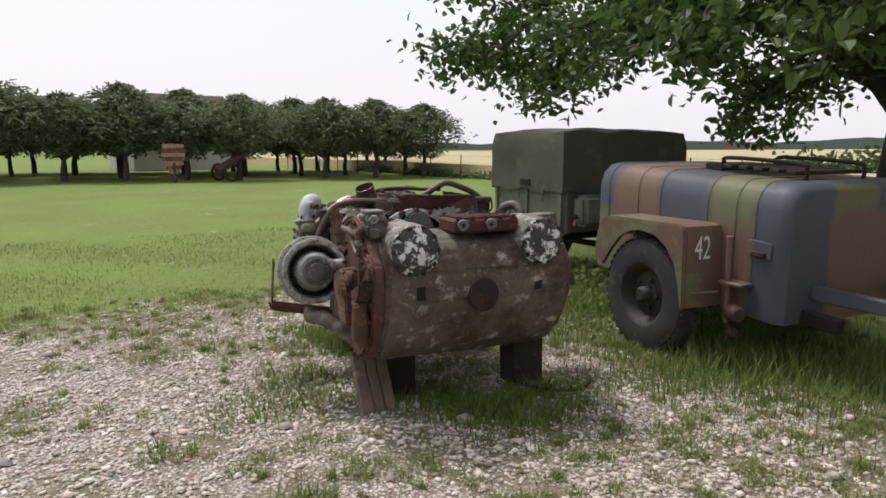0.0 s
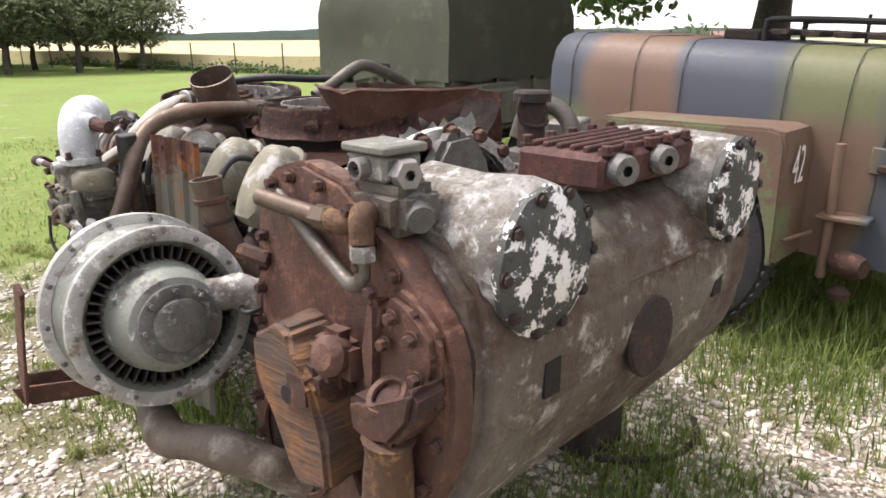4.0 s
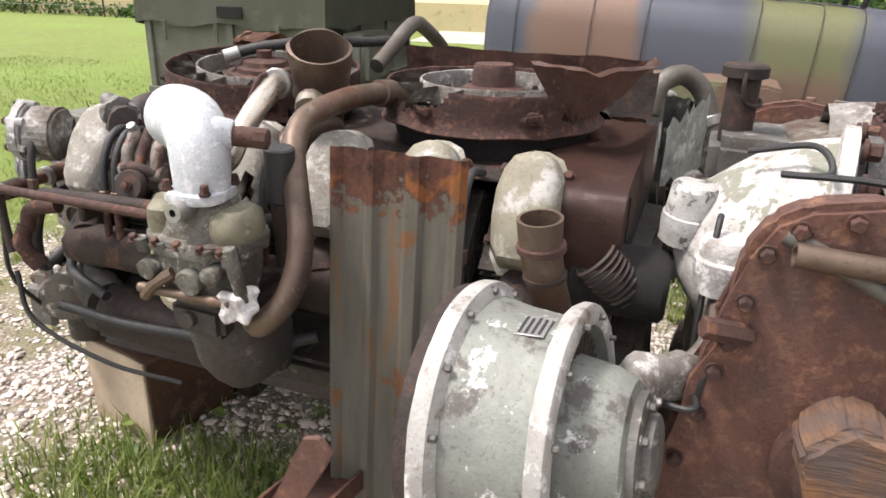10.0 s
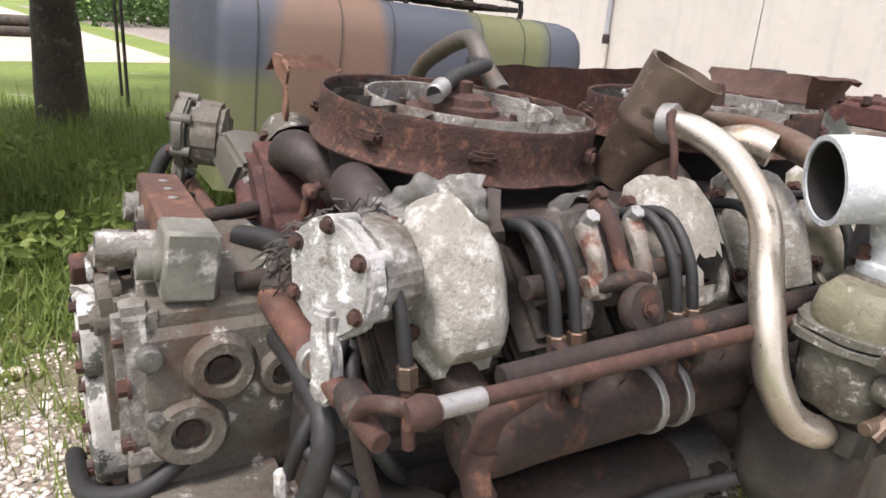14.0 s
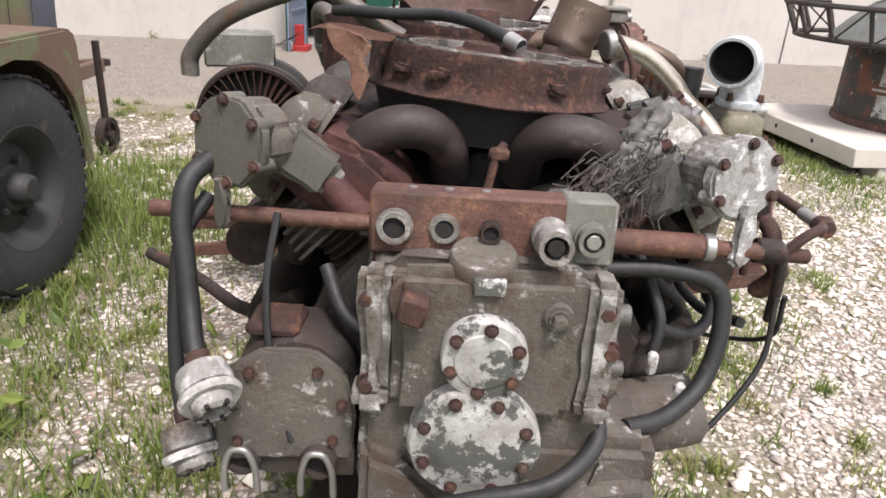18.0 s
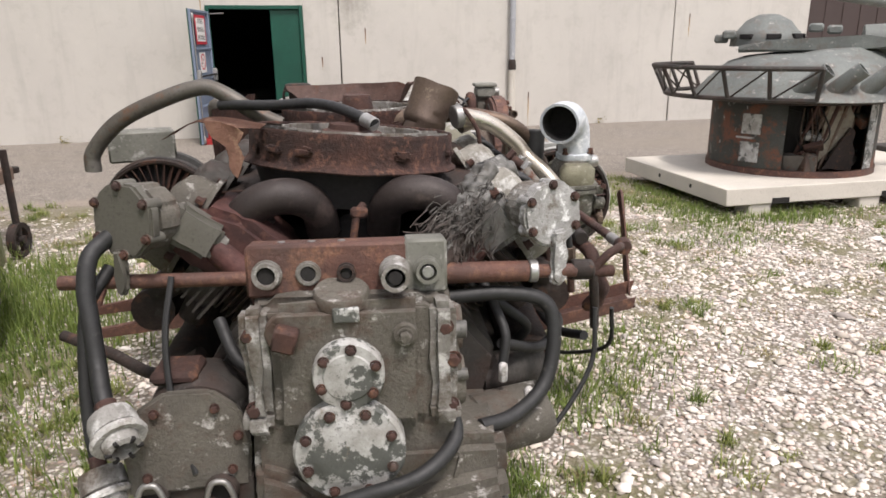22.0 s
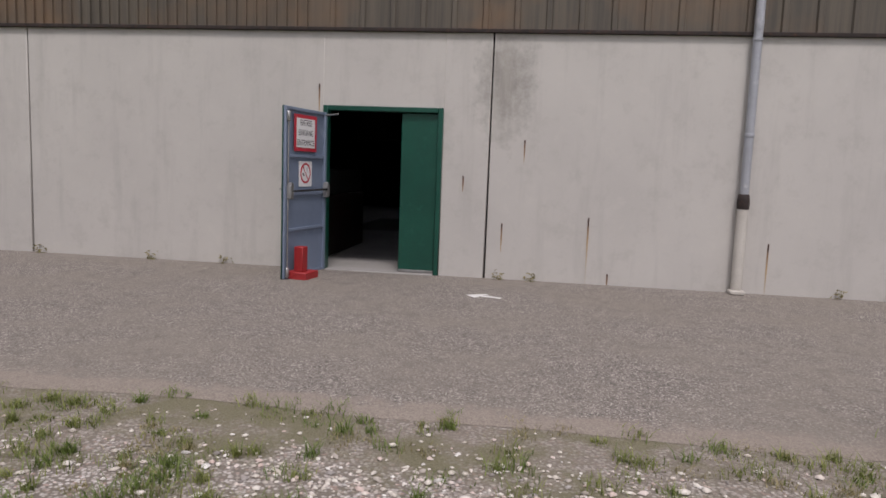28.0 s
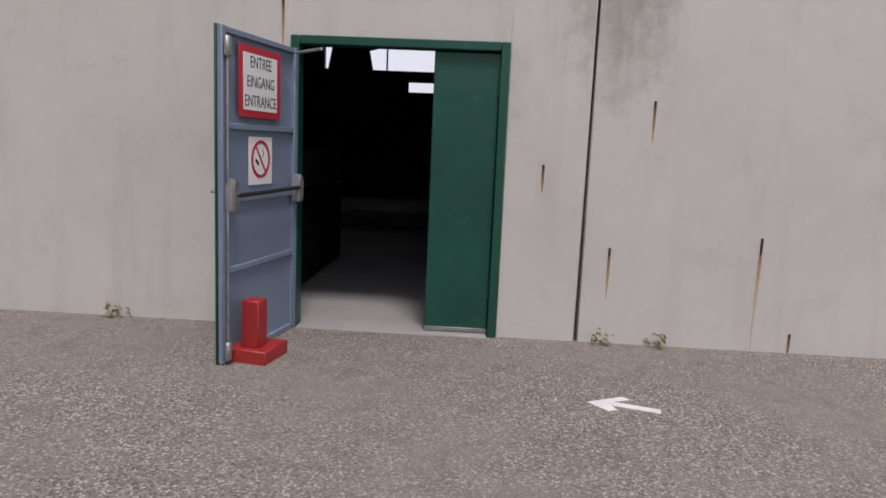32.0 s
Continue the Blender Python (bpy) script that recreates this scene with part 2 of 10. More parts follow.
WOOD_GREY = worn("pale_sawn_timber", (0.44, 0.36, 0.26), (0.32, 0.25, 0.18), (0.25, 0.17, 0.11), 0.64, 8, None, 0.6, 7, 0.9, 0, 0.5)
BRONZE = worn("layered_rust", (0.158, 0.083, 0.040), (0.079, 0.043, 0.028), (0.261, 0.150, 0.063), 0.58, 13, None, 0.6, 7, 0.8, 0.1, 1.0, 45, 0.01)
OLIVE = worn("olive_drab_paint", (0.145, 0.15, 0.12), (0.11, 0.113, 0.09), (0.175, 0.175, 0.145), 0.62, 5, (0.08, 0.055, 0.04), 0.74, 9, 0.7, 0.0, 0.15)
CANVAS = worn("olive_canvas", (0.082, 0.086, 0.062), (0.06, 0.064, 0.046), (0.10, 0.104, 0.078), 0.6, 3, None, 0.6, 3, 0.9, 0, 0.35, 220, 0.002)
TURRET = worn("turret_green", (0.165, 0.18, 0.168), (0.105, 0.112, 0.105), (0.36, 0.34, 0.32), 0.63, 13, (0.11, 0.085, 0.07), 0.60, 4.5, 0.65, 0.1, 0.4)
DRUM = worn("turret_basket_paint", (0.062, 0.066, 0.058), (0.04, 0.04, 0.035), (0.55, 0.55, 0.51), 0.645, 10, (0.15, 0.058, 0.032), 0.52, 3.4, 0.7, 0.1, 0.4, 70, 0.004, 0.03)
SLAB = worn("pale_concrete", (0.56, 0.52, 0.46), (0.46, 0.43, 0.38), (0.40, 0.37, 0.33), 0.66, 5, None, 0.6, 3, 0.9, 0, 0.25)
BARK = worn("tree_bark", (0.085, 0.07, 0.055), (0.04, 0.034, 0.028), (0.13, 0.115, 0.095), 0.6, 10, None, 0.6, 7, 0.95, 0, 1.0, 30, 0.02)
RED_PAINT = worn("red_paint", (0.36, 0.022, 0.022), (0.26, 0.016, 0.018), (0.46, 0.05, 0.045), 0.62, 8, None, 0.6, 5, 0.5, 0, 0.2)
GREEN_DOOR = worn("green_door_paint", (0.006, 0.072, 0.046), (0.004, 0.052, 0.034), (0.012, 0.082, 0.055), 0.62, 5, None, 0.6, 3, 0.38, 0, 0.1)
BLUE_DOOR = worn("blue_grey_door_paint", (0.185, 0.225, 0.30), (0.155, 0.19, 0.255), (0.22, 0.26, 0.33), 0.62, 5, None, 0.6, 3, 0.5, 0, 0.1)
WHITE_SHEET = worn("white_paper", (0.78, 0.77, 0.75), (0.70, 0.69, 0.67), None, 0.6, 5, None, 0.6, 3, 0.6, 0, 0.1)
RED_SHEET = worn("red_card", (0.52, 0.03, 0.05), (0.42, 0.025, 0.04), None, 0.6, 5, None, 0.6, 3, 0.5, 0, 0.1)
INK = worn("black_ink", (0.02, 0.02, 0.02), (0.015, 0.015, 0.015), None, 0.6, 5, None, 0.6, 3, 0.6, 0, 0.1)
ZINC = worn("zinc_pipe", (0.42, 0.43, 0.45), (0.33, 0.34, 0.36), (0.52, 0.52, 0.52), 0.62, 5, None, 0.6, 3, 0.5, 0.3, 0.2)
CAST_PIPE = worn("painted_cast_pipe", (0.55, 0.52, 0.46), (0.44, 0.41, 0.36), (0.3, 0.22, 0.16), 0.7, 6, None, 0.6, 3, 0.7, 0, 0.2)
BROWN_WALL = worn("brown_cladding", (0.055, 0.036, 0.032), (0.047, 0.031, 0.028), None, 0.6, 2, None, 0.6, 2, 0.6, 0, 0.1)
# low tone carries the hall's lack of light
HALL_DARK = worn("unlit_hall_tone", (0.06, 0.055, 0.05), (0.04, 0.037, 0.034), None, 0.6, 2, None, 0.6, 2, 0.8, 0, 0.1)
HALL_FLOOR = worn("hall_floor", (0.34, 0.32, 0.30), (0.26, 0.25, 0.23), None, 0.6, 2, None, 0.6, 2, 0.7, 0, 0.1)
PAINT_WHITE = worn("road_paint", (0.74, 0.73, 0.70), (0.60, 0.58, 0.55), (0.3, 0.29, 0.28), 0.68, 26, None, 0.6, 8, 0.8, 0, 0.4)
ROOF_RED = worn("roof_tiles", (0.24, 0.13, 0.105), (0.18, 0.10, 0.085), None, 0.6, 2, None, 0.6, 2, 0.8, 0, 0.2)
HOUSE_WALL = worn("house_render", (0.6, 0.57, 0.52), (0.5, 0.48, 0.44), None, 0.6, 2, None, 0.6, 2, 0.9, 0, 0.1)
TAIL_RED = worn("red_lens", (0.5, 0.03, 0.03), (0.4, 0.02, 0.02), None, 0.6, 9, None, 0.6, 5, 0.3, 0, 0.1)
AMBER = worn("amber_lens", (0.55, 0.16, 0.02), (0.45, 0.12, 0.02), None, 0.6, 9, None, 0.6, 5, 0.3, 0, 0.1)


def camo():
    """Three-tone camouflage: broad soft-edged bands of blue-grey, brown and leaf green along the body."""
    m, nt, p, vec = shader("camouflage_paint")
    sep = nt.nodes.new("ShaderNodeSeparateXYZ")
    nt.links.new(vec, sep.inputs[0])
    wob = noise_node(nt, vec, 1.7, 2, 0.5)
    add = nt.nodes.new("ShaderNodeMath")
    add.operation = "MULTIPLY_ADD"
    nt.links.new(wob, add.inputs[0])
    add.inputs[1].default_value = 0.30
    nt.links.new(sep.outputs["Y"], add.inputs[2])
    lean = add
    r = nt.nodes.new("ShaderNodeValToRGB")
    blue, brown, green = (0.062, 0.070, 0.090, 1), (0.155, 0.098, 0.070, 1), (0.118, 0.125, 0.058, 1)
    stops = [(0.0, blue), (0.14, blue), (0.18, brown), (0.38, brown), (0.415, blue), (0.59, blue), (0.65, green),
             (0.805, green), (0.845, blue), (1.0, blue)]
    e = r.color_ramp.elements
    while len(e) < len(stops):
        e.new(0.5)
    for el, (pos, c) in zip(e, stops):
        el.position, el.color = pos, c
    nt.links.new(ramp(nt, lean.outputs[0], -0.95, 1.35), r.inputs["Fac"])
    low = ramp(nt, sep.outputs["Z"], 1.00, 1.12, 1, 0)
    tail = ramp(nt, lean.outputs[0], -0.60, -0.50, 1, 0)
    mid = ramp(nt, lean.outputs[0], 0.44, 0.52)
    fore = ramp(nt, lean.outputs[0], 0.90, 0.98, 1, 0)
    def times(p, q):
        k = nt.nodes.new("ShaderNodeMath")
        k.operation = "MULTIPLY"
        nt.links.new(p, k.inputs[0])
        nt.links.new(q, k.inputs[1])
        return k.outputs[0]
    col = mix(nt, times(low, tail), r.outputs["Color"], green[:3])
    col = mix(nt, times(low, times(mid, fore)), col, brown[:3])
    front = ramp(nt, sep.outputs["Y"], 1.035, 1.05)
    wavy = nt.nodes.new("ShaderNodeMath")
    wavy.operation = "MULTIPLY_ADD"
    nt.links.new(wob, wavy.inputs[0])
    wavy.inputs[1].default_value = 0.2
    nt.links.new(sep.outputs["X"], wavy.inputs[2])
    inward = ramp(nt, wavy.outputs[0], -0.40, -0.37, 1, 0)
    far = ramp(nt, wavy.outputs[0], -0.80, -0.77, 1, 0)
    face = mix(nt, inward, blue[:3], mix(nt, ramp(nt, sep.outputs["Z"], 1.16, 1.20), brown[:3], green[:3]))
    face = mix(nt, times(far, ramp(nt, sep.outputs["Z"], 1.16, 1.20)), face, blue[:3])
    col = mix(nt, front, col, face)
    dirt = noise_node(nt, vec, 40, 6, 0.7)
    col = mix(nt, ramp(nt, dirt, 0.55, 0.8, 0, 0.35), col, (0.10, 0.085, 0.07))
    chips = noise_node(nt, vec, 13, 7, 0.75)
    col = mix(nt, ramp(nt, chips, 0.71, 0.74), col, (0.13, 0.06, 0.035))
    nt.links.new(col, p.inputs["Base Color"])
    nt.links.new(ramp(nt, dirt, 0.3, 0.7, 0.5, 0.72), p.inputs["Roughness"])
    relief(nt, p, dirt, 0.15, 0.002)
    return m


CAMO = camo()
CAMO_FENDER = worn("brown_fender_paint", (0.155, 0.098, 0.070), (0.135, 0.085, 0.06), (0.135, 0.145, 0.075), 0.545, 2.6, (0.13, 0.06, 0.035), 0.74, 9, 0.65, 0, 0.15, 60, 0.002, 0.02)


def ground_material():
    """Mown grass, thinning to bare pale gravel in the yard round the engine."""
    m, nt, p, vec = shader("grass_and_gravel")
    sep = nt.nodes.new("ShaderNodeSeparateXYZ")
    nt.links.new(vec, sep.inputs[0])
    blot = noise_node(nt, vec, 1.1, 6, 0.65)
    big = noise_node(nt, vec, 0.35, 3, 0.5)
    north = nt.nodes.new("ShaderNodeMath")
    north.operation = "MULTIPLY_ADD"
    nt.links.new(ramp(nt, sep.outputs["Y"], 1.0, 4.0), north.inputs[0])
    north.inputs[1].default_value = 1.3
    nt.links.new(sep.outputs["X"], north.inputs[2])
    west = ramp(nt, north.outputs[0], -4.0, -2.5)
    south = ramp(nt, sep.outputs["Y"], -4.2, -2.0)
    k = nt.nodes.new("ShaderNodeMath")
    k.operation = "MULTIPLY"
    nt.links.new(west, k.inputs[0])
    nt.links.new(south, k.inputs[1])
    s = nt.nodes.new("ShaderNodeMath")
    s.operation = "MULTIPLY_ADD"
    nt.links.new(k.outputs[0], s.inputs[0])
    s.inputs[1].default_value = 0.20
    nt.links.new(blot, s.inputs[2])
    stony = ramp(nt, s.outputs[0], 0.62, 0.74)
    cells = nt.nodes.new("ShaderNodeTexVoronoi")
    cells.inputs["Scale"].default_value = 52
    nt.links.new(vec, cells.inputs["Vector"])
    hue = nt.nodes.new("ShaderNodeSeparateColor")
    nt.links.new(cells.outputs["Color"], hue.inputs[0])
    soil = noise_node(nt, vec, 2.3, 6, 0.7)
    stone = mix(nt, hue.outputs[0], (0.40, 0.355, 0.315), (0.80, 0.755, 0.71))
    stone = mix(nt, ramp(nt, hue.outputs[1], 0.75, 0.95), stone, (0.42, 0.29, 0.24))
    stone = mix(nt, ramp(nt, cells.outputs["Distance"], 0.36, 0.62), stone, (0.185, 0.16, 0.135))
    stone = mix(nt, ramp(nt, soil, 0.50, 0.62, 0, 0.6), stone, (0.21, 0.175, 0.135))
    fine = noise_node(nt, vec, 90, 4, 0.7)
    tuft = noise_node(nt, vec, 7, 5, 0.7)
    grass = mix(nt, ramp(nt, fine, 0.3, 0.7), (0.075, 0.115, 0.028), (0.175, 0.225, 0.055))
    grass = mix(nt, ramp(nt, tuft, 0.45, 0.7, 0, 0.6), grass, (0.25, 0.26, 0.09))
    grass = mix(nt, ramp(nt, big, 0.4, 0.65, 0, 0.5), grass, (0.16, 0.25, 0.05))
    kerb = ramp(nt, sep.outputs["Y"], 2.9, 4.0, 0, 0.7)
    stone = mix(nt, kerb, stone, mix(nt, fine, (0.15, 0.125, 0.10), (0.30, 0.26, 0.215)))
    bare = mix(nt, ramp(nt, fine, 0.35, 0.7), (0.13, 0.115, 0.07), (0.24, 0.215, 0.15))
    grass = mix(nt, ramp(nt, k.outputs[0], 0.30, 0.75, 0, 0.95), grass, bare)
    col = mix(nt, stony, grass, stone)
    nt.links.new(col, p.inputs["Base Color"])
    p.inputs["Roughness"].default_value = 0.9
    p.inputs["Specular IOR Level"].default_value = 0.2
    h = nt.nodes.new("ShaderNodeMath")
    h.operation = "SUBTRACT"
    nt.links.new(fine, h.inputs[0])
    nt.links.new(cells.outputs["Distance"], h.inputs[1])
    relief(nt, p, h.outputs[0], 0.7, 0.012)
    return m


def laminated_material():
    """Rust that has split into thin layers, with ochre and grey bands."""
    m, nt, p, vec = shader("laminated_rust")
    st = nt.nodes.new("ShaderNodeMapping")
    st.inputs["Rotation"].default_value = (radians(14), radians(35), 0)
    st.inputs["Scale"].default_value = (6.0, 6.0, 75.0)
    nt.links.new(vec, st.inputs["Vector"])
    band = noise_node(nt, st.outputs["Vector"], 1.3, 5, 0.7)
    blot = noise_node(nt, vec, 9, 4, 0.6)
    col = mix(nt, ramp(nt, band, 0.35, 0.68), (0.055, 0.036, 0.03), (0.20, 0.105, 0.055))
    col = mix(nt, ramp(nt, blot, 0.52, 0.66, 0, 0.7), col, (0.26, 0.12, 0.04))
    col = mix(nt, ramp(nt, blot, 0.36, 0.50, 0.85, 0), col, (0.085, 0.062, 0.055))
    nt.links.new(col, p.inputs["Base Color"])
    p.inputs["Roughness"].default_value = 0.85
    relief(nt, p, band, 1.0, 0.012)
    return m


LAMINATED = laminated_material()


def baffle_material():
    """Faded grey-green paint with a crust of orange rust along the top edge and runs below it."""
    m, nt, p, vec = shader("rust_topped_sheet")
    sep = nt.nodes.new("ShaderNodeSeparateXYZ")
    nt.links.new(vec, sep.inputs[0])
    st = nt.nodes.new("ShaderNodeMapping")
    st.inputs["Scale"].default_value = (1.0, 1.0, 0.12)
    nt.links.new(vec, st.inputs["Vector"])
    runs = noise_node(nt, st.outputs["Vector"], 26, 5, 0.6)
    crust = noise_node(nt, vec, 24, 7, 0.72)
    fine = noise_node(nt, vec, 110, 4, 0.7)
    col = mix(nt, ramp(nt, runs, 0.38, 0.62), (0.165, 0.155, 0.126), (0.225, 0.215, 0.175))
    col = mix(nt, ramp(nt, runs, 0.56, 0.66, 0, 0.75), col, (0.30, 0.145, 0.055))
    edge = nt.nodes.new("ShaderNodeMath")
    edge.operation = "MULTIPLY_ADD"
    nt.links.new(crust, edge.inputs[0])
    edge.inputs[1].default_value = 0.42
    nt.links.new(sep.outputs["Z"], edge.inputs[2])
    col = mix(nt, ramp(nt, edge.outputs[0], 1.275, 1.305), col, mix(nt, ramp(nt, crust, 0.40, 0.62), (0.065, 0.032, 0.026), (0.19, 0.085, 0.055)))
    low = noise_node(nt, vec, 7.5, 5, 0.65)
    both = nt.nodes.new("ShaderNodeMath")
    both.operation = "MULTIPLY"
    nt.links.new(ramp(nt, edge.outputs[0], 1.29, 1.32), both.inputs[0])
    nt.links.new(ramp(nt, low, 0.53, 0.60), both.inputs[1])
    col = mix(nt, both.outputs[0], col, (0.34, 0.135, 0.045))
    col = mix(nt, ramp(nt, low, 0.60, 0.64, 0, 0.85), col, (0.27, 0.12, 0.045))
    col = mix(nt, ramp(nt, fine, 0.55, 0.8, 0, 0.35), col, (0.10, 0.075, 0.06))
    nt.links.new(col, p.inputs["Base Color"])
    p.inputs["Roughness"].default_value = 0.75
    relief(nt, p, crust, 0.5, 0.004)
    return m


BAFFLE = baffle_material()


def asphalt_material():
    m, nt, p, vec = shader("old_asphalt")
    chips = nt.nodes.new("ShaderNodeTexVoronoi")
    chips.inputs["Scale"].default_value = 100
    nt.links.new(vec, chips.inputs["Vector"])
    hue = nt.nodes.new("ShaderNodeSeparateColor")
    nt.links.new(chips.outputs["Color"], hue.inputs[0])
    broad = noise_node(nt, vec, 0.7, 5, 0.6)
    mid = noise_node(nt, vec, 5, 5, 0.65)
    col = mix(nt, hue.outputs[0], (0.080, 0.068, 0.058), (0.265, 0.232, 0.20))
    col = mix(nt, ramp(nt, hue.outputs[1], 0.87, 0.90, 0, 0.9), col, (0.43, 0.39, 0.34))
    col = mix(nt, ramp(nt, broad, 0.42, 0.60, 0, 0.65), col, (0.205, 0.178, 0.146))
    col = mix(nt, ramp(nt, mid, 0.50, 0.70, 0, 0.35), col, (0.085, 0.073, 0.063))
    sep = nt.nodes.new("ShaderNodeSeparateXYZ")
    nt.links.new(vec, sep.inputs[0])
    sand = nt.nodes.new("ShaderNodeMath")
    sand.operation = "MULTIPLY_ADD"
    nt.links.new(mid, sand.inputs[0])
    sand.inputs[1].default_value = -0.7
    nt.links.new(sep.outputs["Y"], sand.inputs[2])
    col = mix(nt, ramp(nt, sand.outputs[0], 4.10, 4.26, 0.9, 0), col, mix(nt, hue.outputs[2], (0.20, 0.165, 0.135), (0.29, 0.245, 0.20)))
    nt.links.new(col, p.inputs["Base Color"])
    p.inputs["Roughness"].default_value = 0.85
    relief(nt, p, chips.outputs["Distance"], 0.7, 0.006)
    return m


def render_wall_material():
    """Cream rendered concrete panels, with grey weather stains and a dark patch beside the door."""
    m, nt, p, vec = shader("rendered_concrete")
    st = nt.nodes.new("ShaderNodeMapping")
    st.inputs["Scale"].default_value = (3.2, 1.0, 0.35)
    nt.links.new(vec, st.inputs["Vector"])
    streak = noise_node(nt, st.outputs["Vector"], 1.6, 6, 0.65)
    broad = noise_node(nt, vec, 0.55, 4, 0.55)
    fine = noise_node(nt, vec, 120, 4, 0.7)
    col = mix(nt, ramp(nt, broad, 0.35, 0.7), (0.515, 0.49, 0.448), (0.455, 0.432, 0.398))
    col = mix(nt, ramp(nt, streak, 0.52, 0.75, 0, 0.55), col, (0.38, 0.36, 0.33))
    col = mix(nt, ramp(nt, fine, 0.5, 0.8, 0, 0.25), col, (0.40, 0.375, 0.33))
    cloud = noise_node(nt, vec, 3.5, 7, 0.75)
    col = mix(nt, ramp(nt, cloud, 0.52, 0.72, 0, 0.45), col, (0.36, 0.34, 0.305))
    col = mix(nt, ramp(nt, cloud, 0.28, 0.44, 0.35, 0), col, (0.56, 0.53, 0.475))
    sub = nt.nodes.new("ShaderNodeVectorMath")
    sub.operation = "SUBTRACT"
    nt.links.new(vec, sub.inputs[0])
    sub.inputs[1].default_value = (-0.06, 9.24, 2.40)
    sc = nt.nodes.new("ShaderNodeVectorMath")
    sc.operation = "MULTIPLY"
    nt.links.new(sub.outputs[0], sc.inputs[0])
    sc.inputs[1].default_value = (1.55, 0.0, 0.68)
    ln = nt.nodes.new("ShaderNodeVectorMath")
    ln.operation = "LENGTH"
    nt.links.new(sc.outputs[0], ln.inputs[0])
    wob = nt.nodes.new("ShaderNodeMath")
    wob.operation = "MULTIPLY_ADD"
    nt.links.new(noise_node(nt, vec, 6.5, 8, 0.75), wob.inputs[0])
    wob.inputs[1].default_value = 1.1
    nt.links.new(ln.outputs["Value"], wob.inputs[2])
    col = mix(nt, ramp(nt, wob.outputs[0], 0.66, 1.16, 0.8, 0), col, mix(nt, ramp(nt, streak, 0.40, 0.60), (0.31, 0.29, 0.255), (0.20, 0.187, 0.165)))
    nt.links.new(col, p.inputs["Base Color"])
    p.inputs["Roughness"].default_value = 0.92
    relief(nt, p, fine, 0.3, 0.004)
    return m


def cladding_material():
    """Weathered ribbed sheet: grey-brown, streaked with rust and faded green."""
    m, nt, p, vec = shader("weathered_cladding")
    st = nt.nodes.new("ShaderNodeMapping")
    st.inputs["Scale"].default_value = (6.0, 1.0, 0.18)
    nt.links.new(vec, st.inputs["Vector"])
    streak = noise_node(nt, st.outputs["Vector"], 2.2, 5, 0.7)
    broad = noise_node(nt, vec, 0.8, 4, 0.6)
    fine = noise_node(nt, vec, 60, 4, 0.7)
    col = mix(nt, ramp(nt, streak, 0.35, 0.65), (0.070, 0.060, 0.047), (0.118, 0.098, 0.072))
    col = mix(nt, ramp(nt, broad, 0.5, 0.72, 0, 0.6), col, (0.19, 0.112, 0.058))
    col = mix(nt, ramp(nt, streak, 0.62, 0.75, 0, 0.7), col, (0.07, 0.048, 0.035))
    col = mix(nt, ramp(nt, fine, 0.55, 0.8, 0, 0.3), col, (0.06, 0.05, 0.04))
    nt.links.new(col, p.inputs["Base Color"])
    p.inputs["Roughness"].default_value = 0.7
    relief(nt, p, fine, 0.2, 0.002)
    return m


def leaf_material(name, a, b, rough=0.55):
    m, nt, p, vec = shader(name)
    geo = nt.nodes.new("ShaderNodeNewGeometry")
    nt.links.new(mix(nt, geo.outputs["Random Per Island"], a, b), p.inputs["Base Color"])
    p.inputs["Roughness"].default_value = rough
    p.inputs["Specular IOR Level"].default_value = 0.3
    trans = nt.nodes.new("ShaderNodeBsdfTranslucent")
    nt.links.new(mix(nt, geo.outputs["Random Per Island"], tuple(c * 1.3 for c in a), tuple(c * 1.5 for c in b)), trans.inputs["Color"])
    ms = nt.nodes.new("ShaderNodeMixShader")
    ms.inputs["Fac"].default_value = 0.3
    nt.links.new(p.outputs[0], ms.inputs[1])
    nt.links.new(trans.outputs[0], ms.inputs[2])
    nt.links.new(ms.outputs[0], nt.nodes["Material Output"].inputs["Surface"])
    return m


def stone_material():
    m, nt, p, vec = shader("loose_gravel")
    geo = nt.nodes.new("ShaderNodeNewGeometry")
    r = nt.nodes.new("ShaderNodeValToRGB")
    cols = [(0.0, (0.30, 0.262, 0.225, 1)), (0.25, (0.53, 0.475, 0.405, 1)), (0.5, (0.70, 0.65, 0.575, 1)), (0.70, (0.54, 0.42, 0.365, 1)), (0.86, (0.77, 0.735, 0.685, 1)), (0.93, (0.22, 0.195, 0.175, 1)), (1.0, (0.38, 0.34, 0.31, 1))]
    e = r.color_ramp.elements
    while len(e) < len(cols):
        e.new(0.5)
    for el, (pos, c) in zip(e, cols):
        el.position, el.color = pos, c
    nt.links.new(geo.outputs["Random Per Island"], r.inputs["Fac"])
    nt.links.new(r.outputs["Color"], p.inputs["Base Color"])
    p.inputs["Roughness"].default_value = 0.8
    return m


GROUND, ASPHALT, RENDER, CLADDING, STONES = ground_material(), asphalt_material(), render_wall_material(), cladding_material(), stone_material()
WALNUT = leaf_material("walnut_leaf", (0.038, 0.072, 0.02), (0.095, 0.15, 0.04))
ORCHARD = leaf_material("orchard_leaf", (0.085, 0.105, 0.055), (0.175, 0.20, 0.11))
HEDGE = leaf_material("hedge_leaf", (0.03, 0.065, 0.018), (0.075, 0.13, 0.035))
BLADE = leaf_material("grass_blade", (0.075, 0.12, 0.026), (0.205, 0.255, 0.068))
BLADE_DRY = leaf_material("dry_grass_blade", (0.10, 0.135, 0.035), (0.27, 0.285, 0.09))
